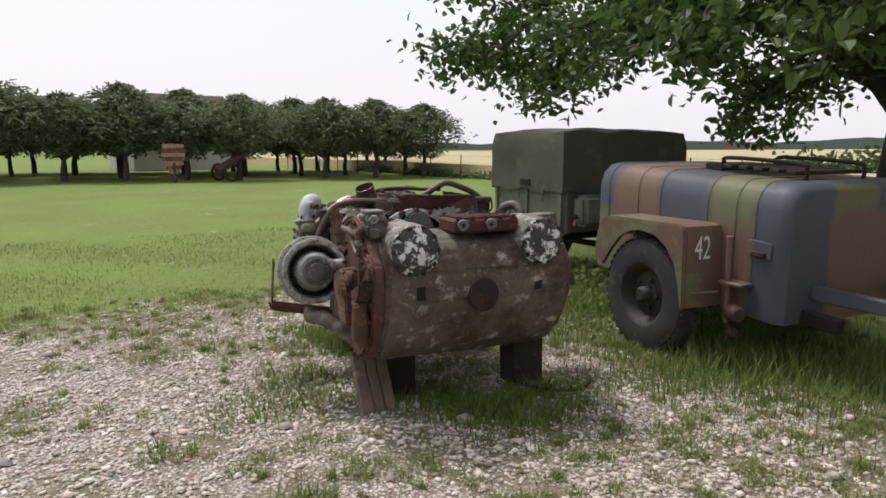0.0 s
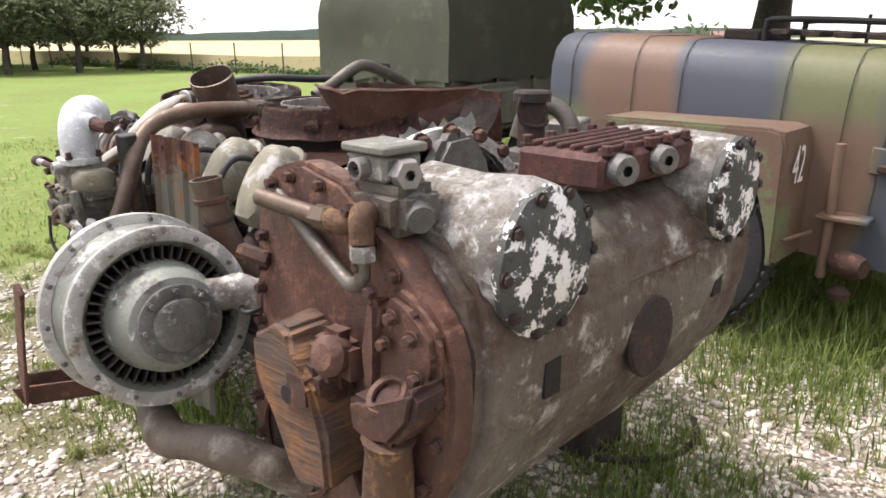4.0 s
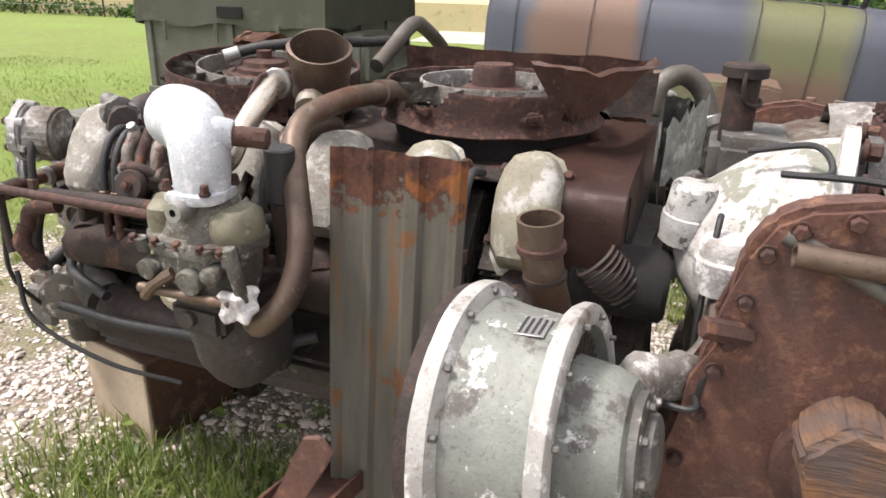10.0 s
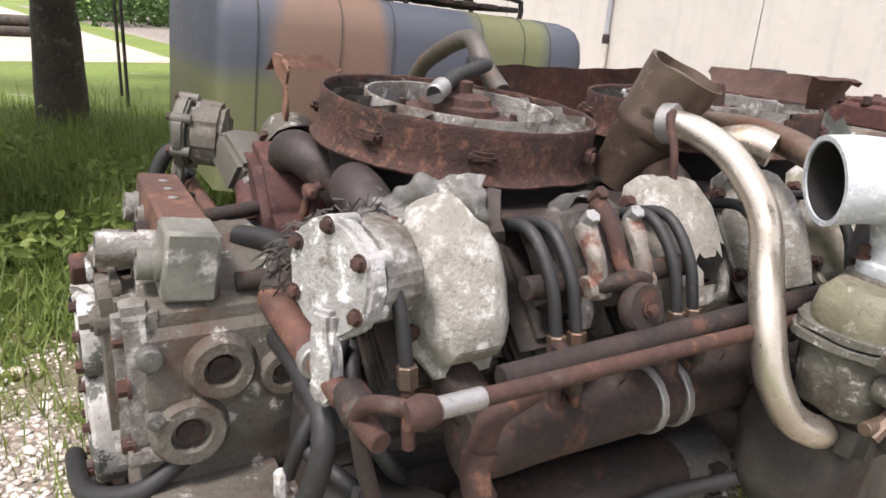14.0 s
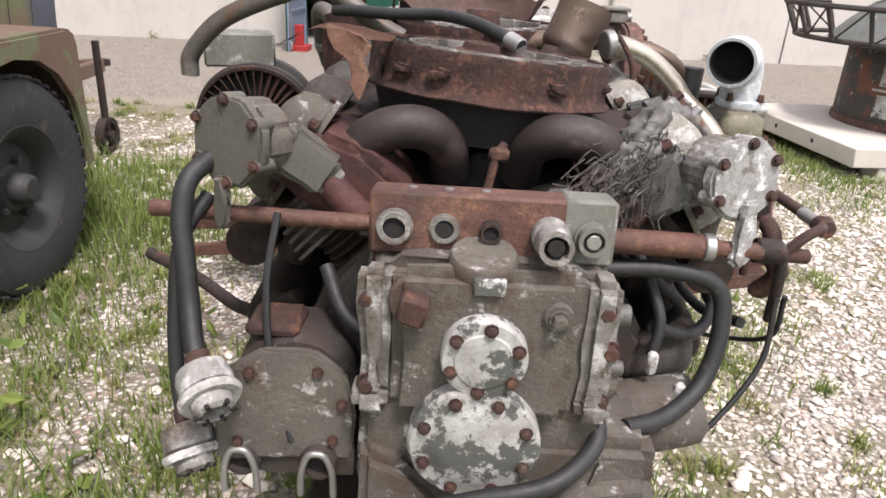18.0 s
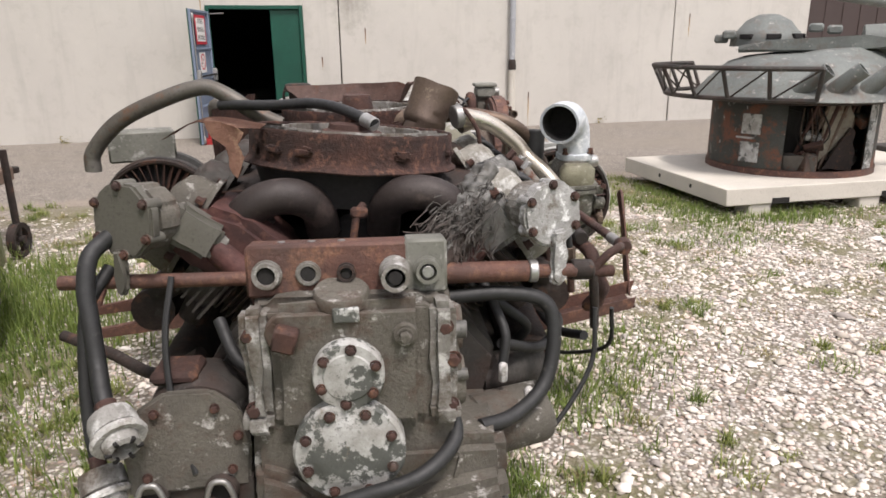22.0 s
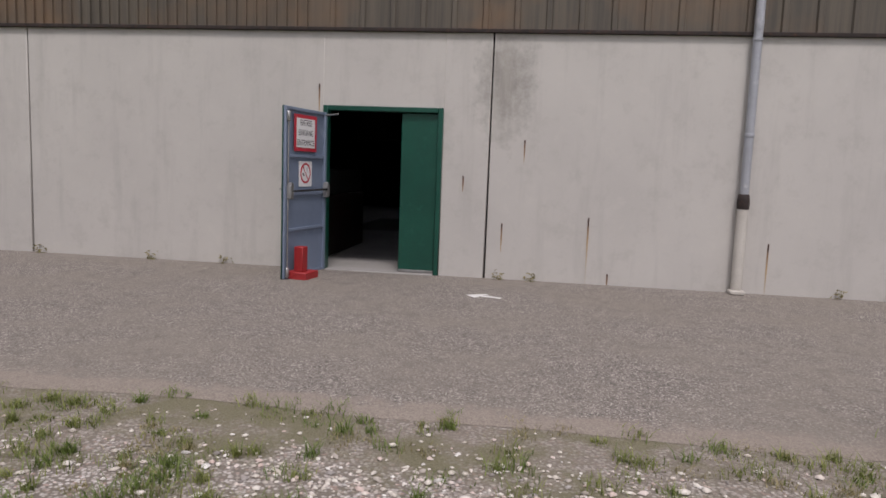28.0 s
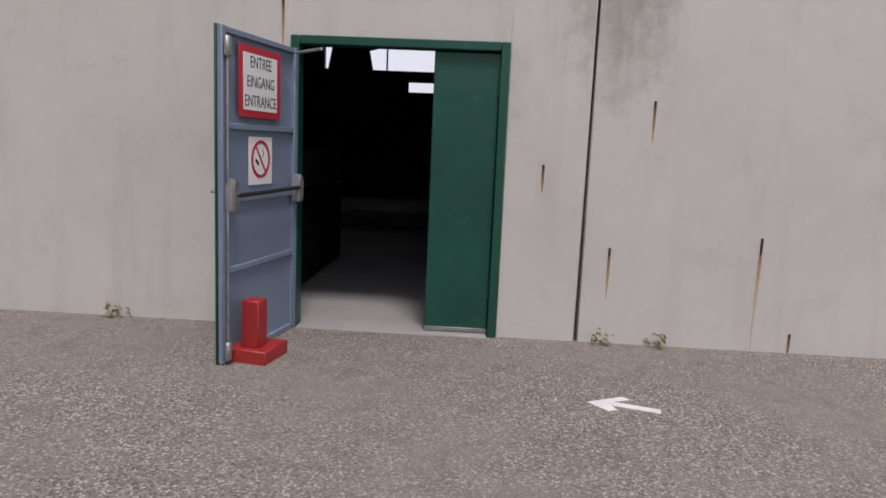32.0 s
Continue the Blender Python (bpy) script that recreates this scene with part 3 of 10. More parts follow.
BLADE_STRAW = leaf_material("straw_grass_blade", (0.15, 0.14, 0.06), (0.36, 0.31, 0.16))
WHEAT = worn("ripening_wheat", (0.42, 0.36, 0.20), (0.36, 0.31, 0.17), (0.32, 0.31, 0.16), 0.6, 0.3, None, 0.6, 0.2, 0.95, 0, 0.2, 3, 0.05)


# ---- mesh helpers ----
def axis(p, d, spin=0.0):
    """Matrix that puts the origin at p and turns z along d."""
    q = Vector(d).to_track_quat("Z", "Y").to_matrix().to_4x4()
    return Matrix.Translation(p) @ q @ Matrix.Rotation(spin, 4, "Z")


def part(name, bm, material, parent=None, label="", smooth=True, angle=40):
    me = bpy.data.meshes.new(name)
    bmesh.ops.recalc_face_normals(bm, faces=bm.faces)
    if smooth:
        lim = radians(angle)
        for f in bm.faces:
            f.smooth = True
        for e in bm.edges:
            if len(e.link_faces) == 2 and e.calc_face_angle(0) > lim:
                e.smooth = False
    bm.to_mesh(me)
    bm.free()
    me.materials.append(material)
    ob = new(name, me)
    if parent:
        ob.parent = parent
    if label:
        ob["label"] = label
    return ob


def thing(name, label, category, m=None, group="", kind=""):
    ob = new(name)
    ob.empty_display_size = 0.1
    if m is not None:
        ob.matrix_world = m
    return tagged(ob, label, category, group, kind)


def box(bm, c, s, m=None, bev=0.0, seg=1):
    t = Matrix.Translation(c) @ Matrix.Diagonal((*s, 1))
    if m is not None:
        t = m @ t
    r = bmesh.ops.create_cube(bm, size=1, matrix=t)
    if bev:
        es = list({e for v in r["verts"] for e in v.link_edges})
        bmesh.ops.bevel(bm, geom=es, offset=bev, segments=seg, affect="EDGES", clamp_overlap=True)
    return bm


def B():
    return bmesh.new()


def lathe(bm, prof, m=None, seg=24, start=0.0, sweep=6.283185307):
    """Turns the profile (radius, height) about z."""
    m = m or Matrix()
    full = sweep > 6.28
    n = seg if full else seg + 1
    rings = []
    for r, h in prof:
        if r < 1e-5:
            rings.append([bm.verts.new(m @ Vector((0, 0, h)))])
        else:
            rings.append([bm.verts.new(m @ Vector((r * math.cos(start + sweep * i / seg), r * math.sin(start + sweep * i / seg), h))) for i in range(n)])
    for a, b in zip(rings, rings[1:]):
        for i in range(seg):
            j = (i + 1) % n
            if len(a) == 1 and len(b) == 1:
                continue
            if len(a) == 1:
                bm.faces.new((a[0], b[j], b[i]))
            elif len(b) == 1:
                bm.faces.new((a[i], a[j], b[0]))
            else:
                bm.faces.new((a[i], a[j], b[j], b[i]))
    return bm


def rod(bm, p0, p1, r, r2=None, seg=14, bev=0.0):
    p0, p1 = Vector(p0), Vector(p1)
    h = (p1 - p0).length
    r2 = r if r2 is None else r2
    b = bev or min(r, r2, h) * 0.12
    return lathe(bm, [(0, 0), (r - b, 0), (r, b), (r2, h - b), (r2 - b, h), (0, h)], axis(p0, p1 - p0), seg)


def curve_points(pts, n=8):
    """A smooth line through the points."""
    p = [Vector(q) for q in pts]
    p = [2 * p[0] - p[1]] + p + [2 * p[-1] - p[-2]]
    out = []
    for a, b, c, d in zip(p, p[1:], p[2:], p[3:]):
        for i in range(n):
            t = i / n
            out.append(0.5 * (2 * b + (c - a) * t + (2 * a - 5 * b + 4 * c - d) * t * t + (3 * b - a - 3 * c + d) * t ** 3))
    return out + [p[-2]]


def tube(bm, pts, r, seg=12, n=8, r2=None, hollow=0.0):
    line = curve_points(pts, n)
    up = Vector((0.13, 0.21, 0.97))
    rings = []
    for i, c in enumerate(line):
        d = (line[min(i + 1, len(line) - 1)] - line[max(i - 1, 0)]).normalized()
        x = (up - d * up.dot(d)).normalized()
        y = d.cross(x)
        up = x
        k = r if r2 is None else r + (r2 - r) * i / (len(line) - 1)
        rings.append([bm.verts.new(c + (x * math.cos(a) + y * math.sin(a)) * k) for a in (2 * math.pi * j / seg for j in range(seg))])
    for a, b in zip(rings, rings[1:]):
        for i in range(seg):
            bm.faces.new((a[i], a[(i + 1) % seg], b[(i + 1) % seg], b[i]))
    for ring, at, way in ((rings[0], line[0], 1), (rings[-1], line[-1], -1)):
        if hollow:
            nxt = line[1] if way == 1 else line[-2]
            deep = (nxt - at).normalized() * r * 1.6
            inner = [bm.verts.new(at + (v.co - at) * hollow) for v in ring]
            pit = [bm.verts.new(at + deep + (v.co - at) * hollow) for v in ring]
            for i in range(seg):
                j = (i + 1) % seg
                bm.faces.new((ring[i], ring[j], inner[j], inner[i]))
                bm.faces.new((inner[i], inner[j], pit[j], pit[i]))
            bm.faces.new(pit)
        else:
            bm.faces.new(ring)
    return bm


def prism(bm, poly, depth, m=None, bev=0.0):
    """A flat outline (x, y) made solid along z, from 0 to depth."""
    m = m or Matrix()
    lo = [bm.verts.new(m @ Vector((x, y, 0))) for x, y in poly]
    hi = [bm.verts.new(m @ Vector((x, y, depth))) for x, y in poly]
    n = len(poly)
    fs = [bm.faces.new(lo[::-1]), bm.faces.new(hi)]
    for i in range(n):
        fs.append(bm.faces.new((lo[i], lo[(i + 1) % n], hi[(i + 1) % n], hi[i])))
    if bev:
        es = list({e for f in fs for e in f.edges})
        bmesh.ops.bevel(bm, geom=es, offset=bev, segments=2, affect="EDGES", clamp_overlap=True)
    return bm


def gnarl(bm, amp, scale=9.0, cuts=0, seed=0.0):
    """Roughens a casting: splits its faces and pushes them about."""
    if cuts:
        bmesh.ops.subdivide_edges(bm, edges=bm.edges[:], cuts=cuts, use_grid_fill=True)
    bm.normal_update()
    off = Vector((seed, seed * 1.7, seed * 0.3))
    for v in bm.verts:
        v.co += v.normal * amp * noise.noise(v.co * scale + off) * 2
    return bm


def bolt(bm, p, d, r=0.011, h=0.012):
    m = axis(p, d, random.random())
    lathe(bm, [(0, 0), (r * 1.35, 0), (r * 1.35, h * 0.25), (r * 1.05, h * 0.25)], m, 10)
    lathe(bm, [(r, h * 0.25), (r, h * 0.9), (r * 0.8, h), (0, h)], m, 6)
    return bm


def ring_of_bolts(parent, centre, d, radius, count, material, r=0.011, start=0.0, label=""):
    m = axis(centre, d)
    for i in range(count):
        a = start + 2 * math.pi * i / count
        part("bolt", bolt(B(), m @ Vector((radius * math.cos(a), radius * math.sin(a), 0)), d, r), material, parent, label)


# ---- ground ----
def quad(bm, x0, y0, x1, y1, z):
    bm.faces.new([bm.verts.new(p) for p in ((x0, y0, z), (x1, y0, z), (x1, y1, z), (x0, y1, z))])
    return bm


tagged(part("ground", quad(B(), -900, -900, 900, 900, 0.0), GROUND), "patchy mown grass and pale gravel yard", "ground", kind="structure")

bm = B()
edge = [(x * 0.5, 4.32 + 0.10 * noise.noise(Vector((x * 0.45, 3, 0))) + 0.05 * noise.noise(Vector((x * 1.7, 9, 0)))) for x in range(-110, 111)]
top = [(bm.verts.new((x, y, 0.002)), bm.verts.new((x, y + 0.07, 0.016)), bm.verts.new((x, 14.0 if x > 8.9 else 9.3, 0.02))) for x, y in edge]
for a, b in zip(top, top[1:]):
    for i in (0, 1):
        bm.faces.new((a[i], b[i], b[i + 1], a[i + 1]))
tagged(part("road", bm, ASPHALT), "old grey asphalt lane along the hall", "road", kind="structure")

# gravel track and field beyond the yard
tagged(part("path", quad(B(), -60, -4.4, -15.5, 3.0, 0.006), worn("pale_track", (0.46, 0.40, 0.33), (0.38, 0.33, 0.27), (0.22, 0.22, 0.10), 0.62, 0.8, None, 0.6, 1, 0.95, 0, 0.3, 12, 0.02)),
       "pale gravel track through the grass", "path", kind="structure")
bm = B()
n = 34
grid = [[bm.verts.new((-19.2 - 16 * j ** 1.6, -140 + 4.2 * i, 0.72 + 0.16 * noise.noise(Vector((i * 1.3, j, 4))))) for j in range(9)] for i in range(n)]
for a, b in zip(grid, grid[1:]):
    for j in range(8):
        bm.faces.new((a[j], a[j + 1], b[j + 1], b[j]))
for a, b in zip(grid, grid[1:]):
    va, vb = (bm.verts.new((v[0].co.x + 0.15, v[0].co.y, 0)) for v in (a, b))
    bm.faces.new((a[0], b[0], vb, va))
tagged(part("wheat_field", bm, WHEAT), "ripening pale yellow wheat field beyond the fence", "field", kind="stuff")


# ---- hall ----
WY = 9.24
DL, DR, DT = -2.30, -0.79, 2.08
LOW = 2.985


def panel_joint_walls():
    spans = [(-24.6, -18.47), (-18.45, -12.43), (-12.41, -6.335), (-6.315, DL), (DR, -0.224), (-0.204, 5.885), (5.905, 8.75)]
    wall = thing("wall_hall", "cream rendered concrete hall wall in tall panels", "wall", kind="structure")
    for a, b in spans:
        bm = box(B(), ((a + b) / 2, WY + 0.11, LOW / 2 - 0.1), (b - a, 0.22, LOW + 0.2), None, 0.008)
        part("panel", bm, RENDER, wall)
    part("lintel", box(B(), ((DL + DR) / 2, WY + 0.11, (DT + LOW) / 2), (DR - DL, 0.22, LOW - DT)), RENDER, wall)
    part("joint_backing", box(B(), (-0.214, WY + 0.15, LOW / 2), (0.1, 0.05, LOW - 0.01)), BLACK, wall)
    for x in (-6.325, 5.895, -12.42, -18.46):
        part("joint_backing", box(B(), (x, WY + 0.15, LOW / 2), (0.1, 0.05, LOW - 0.01)), BLACK, wall)
    part("end_wall", box(B(), (8.64, 13.3, 2.7), (0.22, 7.9, 5.4)), RENDER, wall)
    return wall


panel_joint_walls()

clad = thing("wall_cladding", "weathered grey-brown ribbed metal cladding above the concrete", "wall", kind="structure")
def ribbed_sheet(x0, x1, pitch):
    """One sheet of cladding with upright ribs."""
    bm = B()
    pts = []
    x = x0
    while x < x1 - pitch * 0.5:
        pts += [(x, 0.0), (x + pitch * 0.72, 0.0), (x + pitch * 0.76, -0.03), (x + pitch * 0.90, -0.03), (x + pitch * 0.94, 0.0)]
        x += pitch
    pts.append((x1, 0.0))
    lo = [bm.verts.new((px, WY + 0.02 + py, LOW + 0.03)) for px, py in pts]
    hi = [bm.verts.new((px, WY + 0.02 + py, 6.2)) for px, py in pts]
    for i in range(len(pts) - 1):
        bm.faces.new((lo[i], lo[i + 1], hi[i + 1], hi[i]))
    part("ribbed_sheet", bm, CLADDING, clad, smooth=False)


for i in range(24):
    ribbed_sheet(-24.6 + 0.92 * i, -23.678 + 0.92 * i, 0.92 / 7)
for i in range(10):
    ribbed_sheet(-2.52 + 1.128 * i, -1.39 + 1.128 * i, 0.376)
part("drip_trim", box(B(), (-7.92, WY - 0.012, LOW + 0.012), (33.4, 0.07, 0.045), None, 0.006), RUST_DARK, clad, "dark rusted drip trim")
part("eaves", box(B(), (-7.92, WY - 0.05, 6.26), (33.4, 0.25, 0.14), None, 0.01), ZINC, clad)
tagged(part("roof", box(B(), (-7.92, 17.2, 6.42), (33.4, 16.2, 0.14)), CLADDING), "flat sheet roof of the hall", "roof", kind="structure")

# dark brown neighbouring building
brown = thing("brown_building", "dark brown metal-clad building beyond the hall", "building", kind="structure")
bm = B()
xs = [8.9 + 0.25 * i for i in range(120)]
for i, xx in enumerate(xs):
    box(bm, (xx + 0.125, 12.3 - (0.015 if i % 2 else 0), 3.9), (0.25, 0.2, 7.2))
part("brown_wall", bm, BROWN_WALL, brown, smooth=False)
part("plinth", box(B(), (24, 12.22, 0.18), (30, 0.3, 0.36), None, 0.02), RENDER, brown, "pale concrete plinth")


def downpipe(x, kick):
    p = thing("downpipe", "grey zinc downpipe with a cream cast-iron foot", "downpipe", pose(x, WY, 0))
    part("zinc_pipe", tube(B(), [(kick, -0.09, 6.15), (kick, -0.09, 3.3), (kick * 0.9, -0.1, 3.12), (0, -0.085, 2.98), (0, -0.085, 2.6), (0, -0.085, 1.16)], 0.05, 14), ZINC, p)
    for z in (2.93, 1.86):
        part("collar", lathe(B(), [(0.05, -0.02), (0.058, -0.015), (0.058, 0.015), (0.05, 0.02)], axis((0, -0.085, z), (0, 0, 1)), 16), ZINC, p)
    part("coupling", lathe(B(), [(0.052, -0.08), (0.068, -0.07), (0.07, 0.02), (0.06, 0.09), (0.05, 0.1)], axis((0, -0.085, 1.09), (0, 0, 1)), 18), RUST_DARK, p, "dark rusted coupling")
    part("foot_pipe", rod(B(), (0, -0.085, 0.02), (0, -0.085, 1.03), 0.062, None, 18), CAST_PIPE, p, "cream painted cast-iron foot")
    part("shoe", box(B(), (0, -0.1, 0.045), (0.17, 0.17, 0.05), None, 0.012), CAST_PIPE, p)


downpipe(2.755, 0.0)
downpipe(-9.36, 0.0)

# door frame and leaves
frame_door = thing("door_frame", "dark green painted steel door frame", "door frame", kind="structure")
part("jamb", box(B(), (DL + 0.03, WY + 0.04, DT / 2), (0.06, 0.14, DT), None, 0.006), GREEN_DOOR, frame_door)
part("jamb", box(B(), (DR - 0.03, WY + 0.04, DT / 2), (0.06, 0.14, DT), None, 0.006), GREEN_DOOR, frame_door)
part("head", box(B(), ((DL + DR) / 2, WY + 0.04, DT - 0.03), (DR - DL - 0.124, 0.14, 0.06), None, 0.006), GREEN_DOOR, frame_door)
part("threshold", box(B(), ((DL + DR) / 2, WY + 0.06, 0.014), (DR - DL - 0.13, 0.26, 0.04), None, 0.006), HALL_FLOOR, frame_door, "worn concrete threshold")

closed = thing("door_closed_leaf", "dark green steel door leaf, shut", "door", kind="structure")
part("leaf", box(B(), (-1.08, WY + 0.05, 1.03), (0.455, 0.05, 1.96), None, 0.006), GREEN_DOOR, closed)
part("kick_strip", box(B(), (-1.08, WY + 0.02, 0.055), (0.455, 0.012, 0.03), None, 0.002), STEEL, closed, "bare metal kick strip")
for z in (0.3, 1.72):
    part("hinge", rod(B(), (-0.855, WY + 0.015, z), (-0.855, WY + 0.015, z + 0.13), 0.011), GREEN_DOOR, closed)


def text_mesh(name, words, size, m, material, parent, stretch=1.0):
    cu = bpy.data.curves.new(name, "FONT")
    cu.body, cu.size, cu.align_x, cu.align_y, cu.extrude, cu.resolution_u = words, size, "CENTER", "CENTER", 0.0006, 3
    tmp = bpy.data.objects.new(name, cu)
    scene.collection.objects.link(tmp)
    me = bpy.data.meshes.new_from_object(tmp.evaluated_get(bpy.context.evaluated_depsgraph_get()))
    bpy.data.objects.remove(tmp)
    me.transform(m @ Matrix.Diagonal((stretch, 1, 1, 1)))
    me.materials.clear()
    me.materials.append(material)
    ob = new(name, me)
    ob.parent = parent
    return ob


# the open leaf: its hinge edge by the left jamb, swung out into the lane; local x runs from the hinge to the free edge
hinge = Vector((-2.27, WY - 0.02, 0))
free = Vector((-2.45, 8.27, 0))
ang = math.degrees(math.atan2(free.y - hinge.y, free.x - hinge.x))
LW = (free - hinge).length
leaf = thing("door_open_leaf", "blue-grey steel door leaf standing open, green outside", "door", pose(hinge.x, hinge.y, 0, 0, 0, ang), kind="structure")
part("skin", box(B(), (LW / 2, -0.018, 1.005), (LW, 0.012, 1.97), None, 0.002), GREEN_DOOR, leaf, "dark green outer skin")
part("inner_skin", box(B(), (LW / 2, -0.006, 1.005), (LW - 0.02, 0.010, 1.95), None, 0.002), BLUE_DOOR, leaf, "blue-grey inner skin")
for xx, w in ((0.025, 0.05), (LW - 0.025, 0.05)):
    part("stile", box(B(), (xx, 0.012, 1.005), (w, 0.03, 1.96), None, 0.004), BLUE_DOOR, leaf)
for z in (0.04, 0.58, 1.0, 1.43, 1.965):
    part("rail", box(B(), (LW / 2, 0.010, z), (LW - 0.104, 0.026, 0.035), None, 0.004), BLUE_DOOR, leaf)
part("panic_bar", rod(B(), (0.06, 0.075, 1.04), (LW - 0.06, 0.075, 1.03), 0.013), BLACK, leaf, "black push bar")
for xx in (0.05, LW - 0.06):
    bm = prism(B(), [(-0.035, -0.09), (0.035, -0.09), (0.04, 0.05), (0.02, 0.10), (-0.02, 0.10), (-0.04, 0.05)], 0.06, axis((xx, 0.026, 1.03), (0, 1, 0)), 0.008)
    part("bar_bracket", bm, STEEL, leaf, "pale grey bar bracket")
part("bolt_rod", rod(B(), (LW - 0.035, 0.04, 0.12), (LW - 0.035, 0.04, 1.9), 0.009), STEEL, leaf)
for z in (0.10, 1.87):
    part("rod_guide", box(B(), (LW - 0.035, 0.042, z), (0.05, 0.035, 0.12), None, 0.012), STEEL, leaf)
part("handle", rod(B(), (LW - 0.05, -0.075, 1.05), (LW - 0.05, -0.024, 1.05), 0.011), STEEL, leaf)
closer = part("closer_arm", rod(B(), (0.1, 0.06, 1.945), (0.30, 0.33, 1.945), 0.010), STEEL, leaf, "silver door closer arm")

# signs on the leaf (they face local +y; seen from there local x runs to the left)
face = Matrix.Translation((0, 0.0, 0)) @ Matrix(((-1, 0, 0, 0), (0, 0, 1, 0), (0, 1, 0, 0), (0, 0, 0, 1)))
sg = thing("entrance_sign", "white sheet with a red border lettered entrance in three languages", "sign", leaf.matrix_world @ pose(LW * 0.55, 0.0285, 1.70))
part("border", box(B(), (0, 0, 0), (0.52, 0.003, 0.42), None, 0.001), RED_SHEET, sg, "red card border")
part("sheet", box(B(), (0, 0.003, 0), (0.42, 0.003, 0.335), None, 0.001), WHITE_SHEET, sg)
for words, z in (("ENTREE", 0.115), ("EINGANG", 0.0), ("ENTRANCE", -0.115)):
    text_mesh("lettering", words, 0.098, Matrix.Translation((0, 0.0052, z)) @ face, INK, sg, 0.79)
ns = thing("no_smoking_sign", "white no smoking sheet with a red ring", "sign", leaf.matrix_world @ pose(LW * 0.50, 0.004, 1.225))
part("sheet", box(B(), (0, 0, 0), (0.30, 0.003, 0.30), None, 0.001), WHITE_SHEET, ns)
part("ring", lathe(B(), [(0.098, 0), (0.120, 0), (0.120, 0.002), (0.098, 0.002), (0.098, 0)], axis((0, 0.002, 0.01), (0, 1, 0)), 40), RED_SHEET, ns)
part("slash", box(B(), (0, 0.0028, 0.01), (0.205, 0.0016, 0.015), Matrix.Translation((0, 0, 0.01)) @ Matrix.Rotation(radians(-52), 4, "Y") @ Matrix.Translation((0, 0, -0.01))), RED_SHEET, ns)
part("cigarette", box(B(), (0.03, 0.0022, -0.035), (0.05, 0.001, 0.02), Matrix.Rotation(radians(-40), 4, "Y")), INK, ns)
part("smoke_curl", tube(B(), [(-0.02, 0.0024, 0.02), (-0.04, 0.0024, 0.05), (-0.02, 0.0024, 0.06), (-0.045, 0.0024, 0.075)], 0.002, 6, 5), INK, ns)

stop = thing("door_stop", "red painted steel weight holding the door open", "door stop", pose(-2.29, 8.48, 0.012, 0, 0, ang - 90))
part("base", box(B(), (0, 0, 0.045), (0.27, 0.30, 0.09), None, 0.006), RED_PAINT, stop)
part("post", box(B(), (0.0, 0.03, 0.235), (0.115, 0.115, 0.29), None, 0.006), RED_PAINT, stop)
part("ring", tube(B(), [(0.0, -0.035, 0.30), (-0.02, -0.06, 0.27), (-0.01, -0.07, 0.23), (0.01, -0.06, 0.25), (0.0, -0.035, 0.29)], 0.006, 8), RED_PAINT, stop)

# hall interior; its unlit darkness is put into the wall colour
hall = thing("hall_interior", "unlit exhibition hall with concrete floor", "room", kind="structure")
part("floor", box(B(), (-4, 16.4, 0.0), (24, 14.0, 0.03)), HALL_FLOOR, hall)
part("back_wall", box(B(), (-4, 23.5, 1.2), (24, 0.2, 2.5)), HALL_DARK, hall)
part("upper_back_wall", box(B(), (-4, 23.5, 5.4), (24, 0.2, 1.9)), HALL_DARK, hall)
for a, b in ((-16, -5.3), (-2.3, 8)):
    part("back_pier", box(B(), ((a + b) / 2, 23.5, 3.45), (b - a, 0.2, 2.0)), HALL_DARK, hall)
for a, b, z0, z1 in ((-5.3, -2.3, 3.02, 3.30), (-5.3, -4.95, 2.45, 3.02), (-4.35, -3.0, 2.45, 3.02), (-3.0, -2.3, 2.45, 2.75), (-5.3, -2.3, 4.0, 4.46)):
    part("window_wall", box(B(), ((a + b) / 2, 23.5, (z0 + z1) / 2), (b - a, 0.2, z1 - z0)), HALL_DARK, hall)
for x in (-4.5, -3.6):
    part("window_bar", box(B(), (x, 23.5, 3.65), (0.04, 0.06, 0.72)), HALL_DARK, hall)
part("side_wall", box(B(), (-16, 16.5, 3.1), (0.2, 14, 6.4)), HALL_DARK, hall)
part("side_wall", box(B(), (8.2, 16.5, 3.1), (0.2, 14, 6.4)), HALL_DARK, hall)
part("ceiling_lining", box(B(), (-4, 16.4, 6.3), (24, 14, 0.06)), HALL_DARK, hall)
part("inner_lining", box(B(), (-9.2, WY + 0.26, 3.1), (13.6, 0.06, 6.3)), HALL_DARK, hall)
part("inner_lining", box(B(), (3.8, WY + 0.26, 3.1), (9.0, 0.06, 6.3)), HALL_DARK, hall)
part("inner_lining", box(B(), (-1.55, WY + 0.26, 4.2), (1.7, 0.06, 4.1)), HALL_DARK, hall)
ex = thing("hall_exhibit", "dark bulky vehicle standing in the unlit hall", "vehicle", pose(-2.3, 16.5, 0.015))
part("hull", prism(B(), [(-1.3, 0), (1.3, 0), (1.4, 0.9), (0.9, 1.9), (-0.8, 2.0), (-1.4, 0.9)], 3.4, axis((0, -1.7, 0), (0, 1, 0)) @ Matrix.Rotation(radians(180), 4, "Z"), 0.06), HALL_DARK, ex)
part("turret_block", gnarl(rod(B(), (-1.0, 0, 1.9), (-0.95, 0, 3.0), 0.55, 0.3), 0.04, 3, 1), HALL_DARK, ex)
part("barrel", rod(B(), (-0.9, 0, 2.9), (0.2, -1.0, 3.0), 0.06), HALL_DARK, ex)
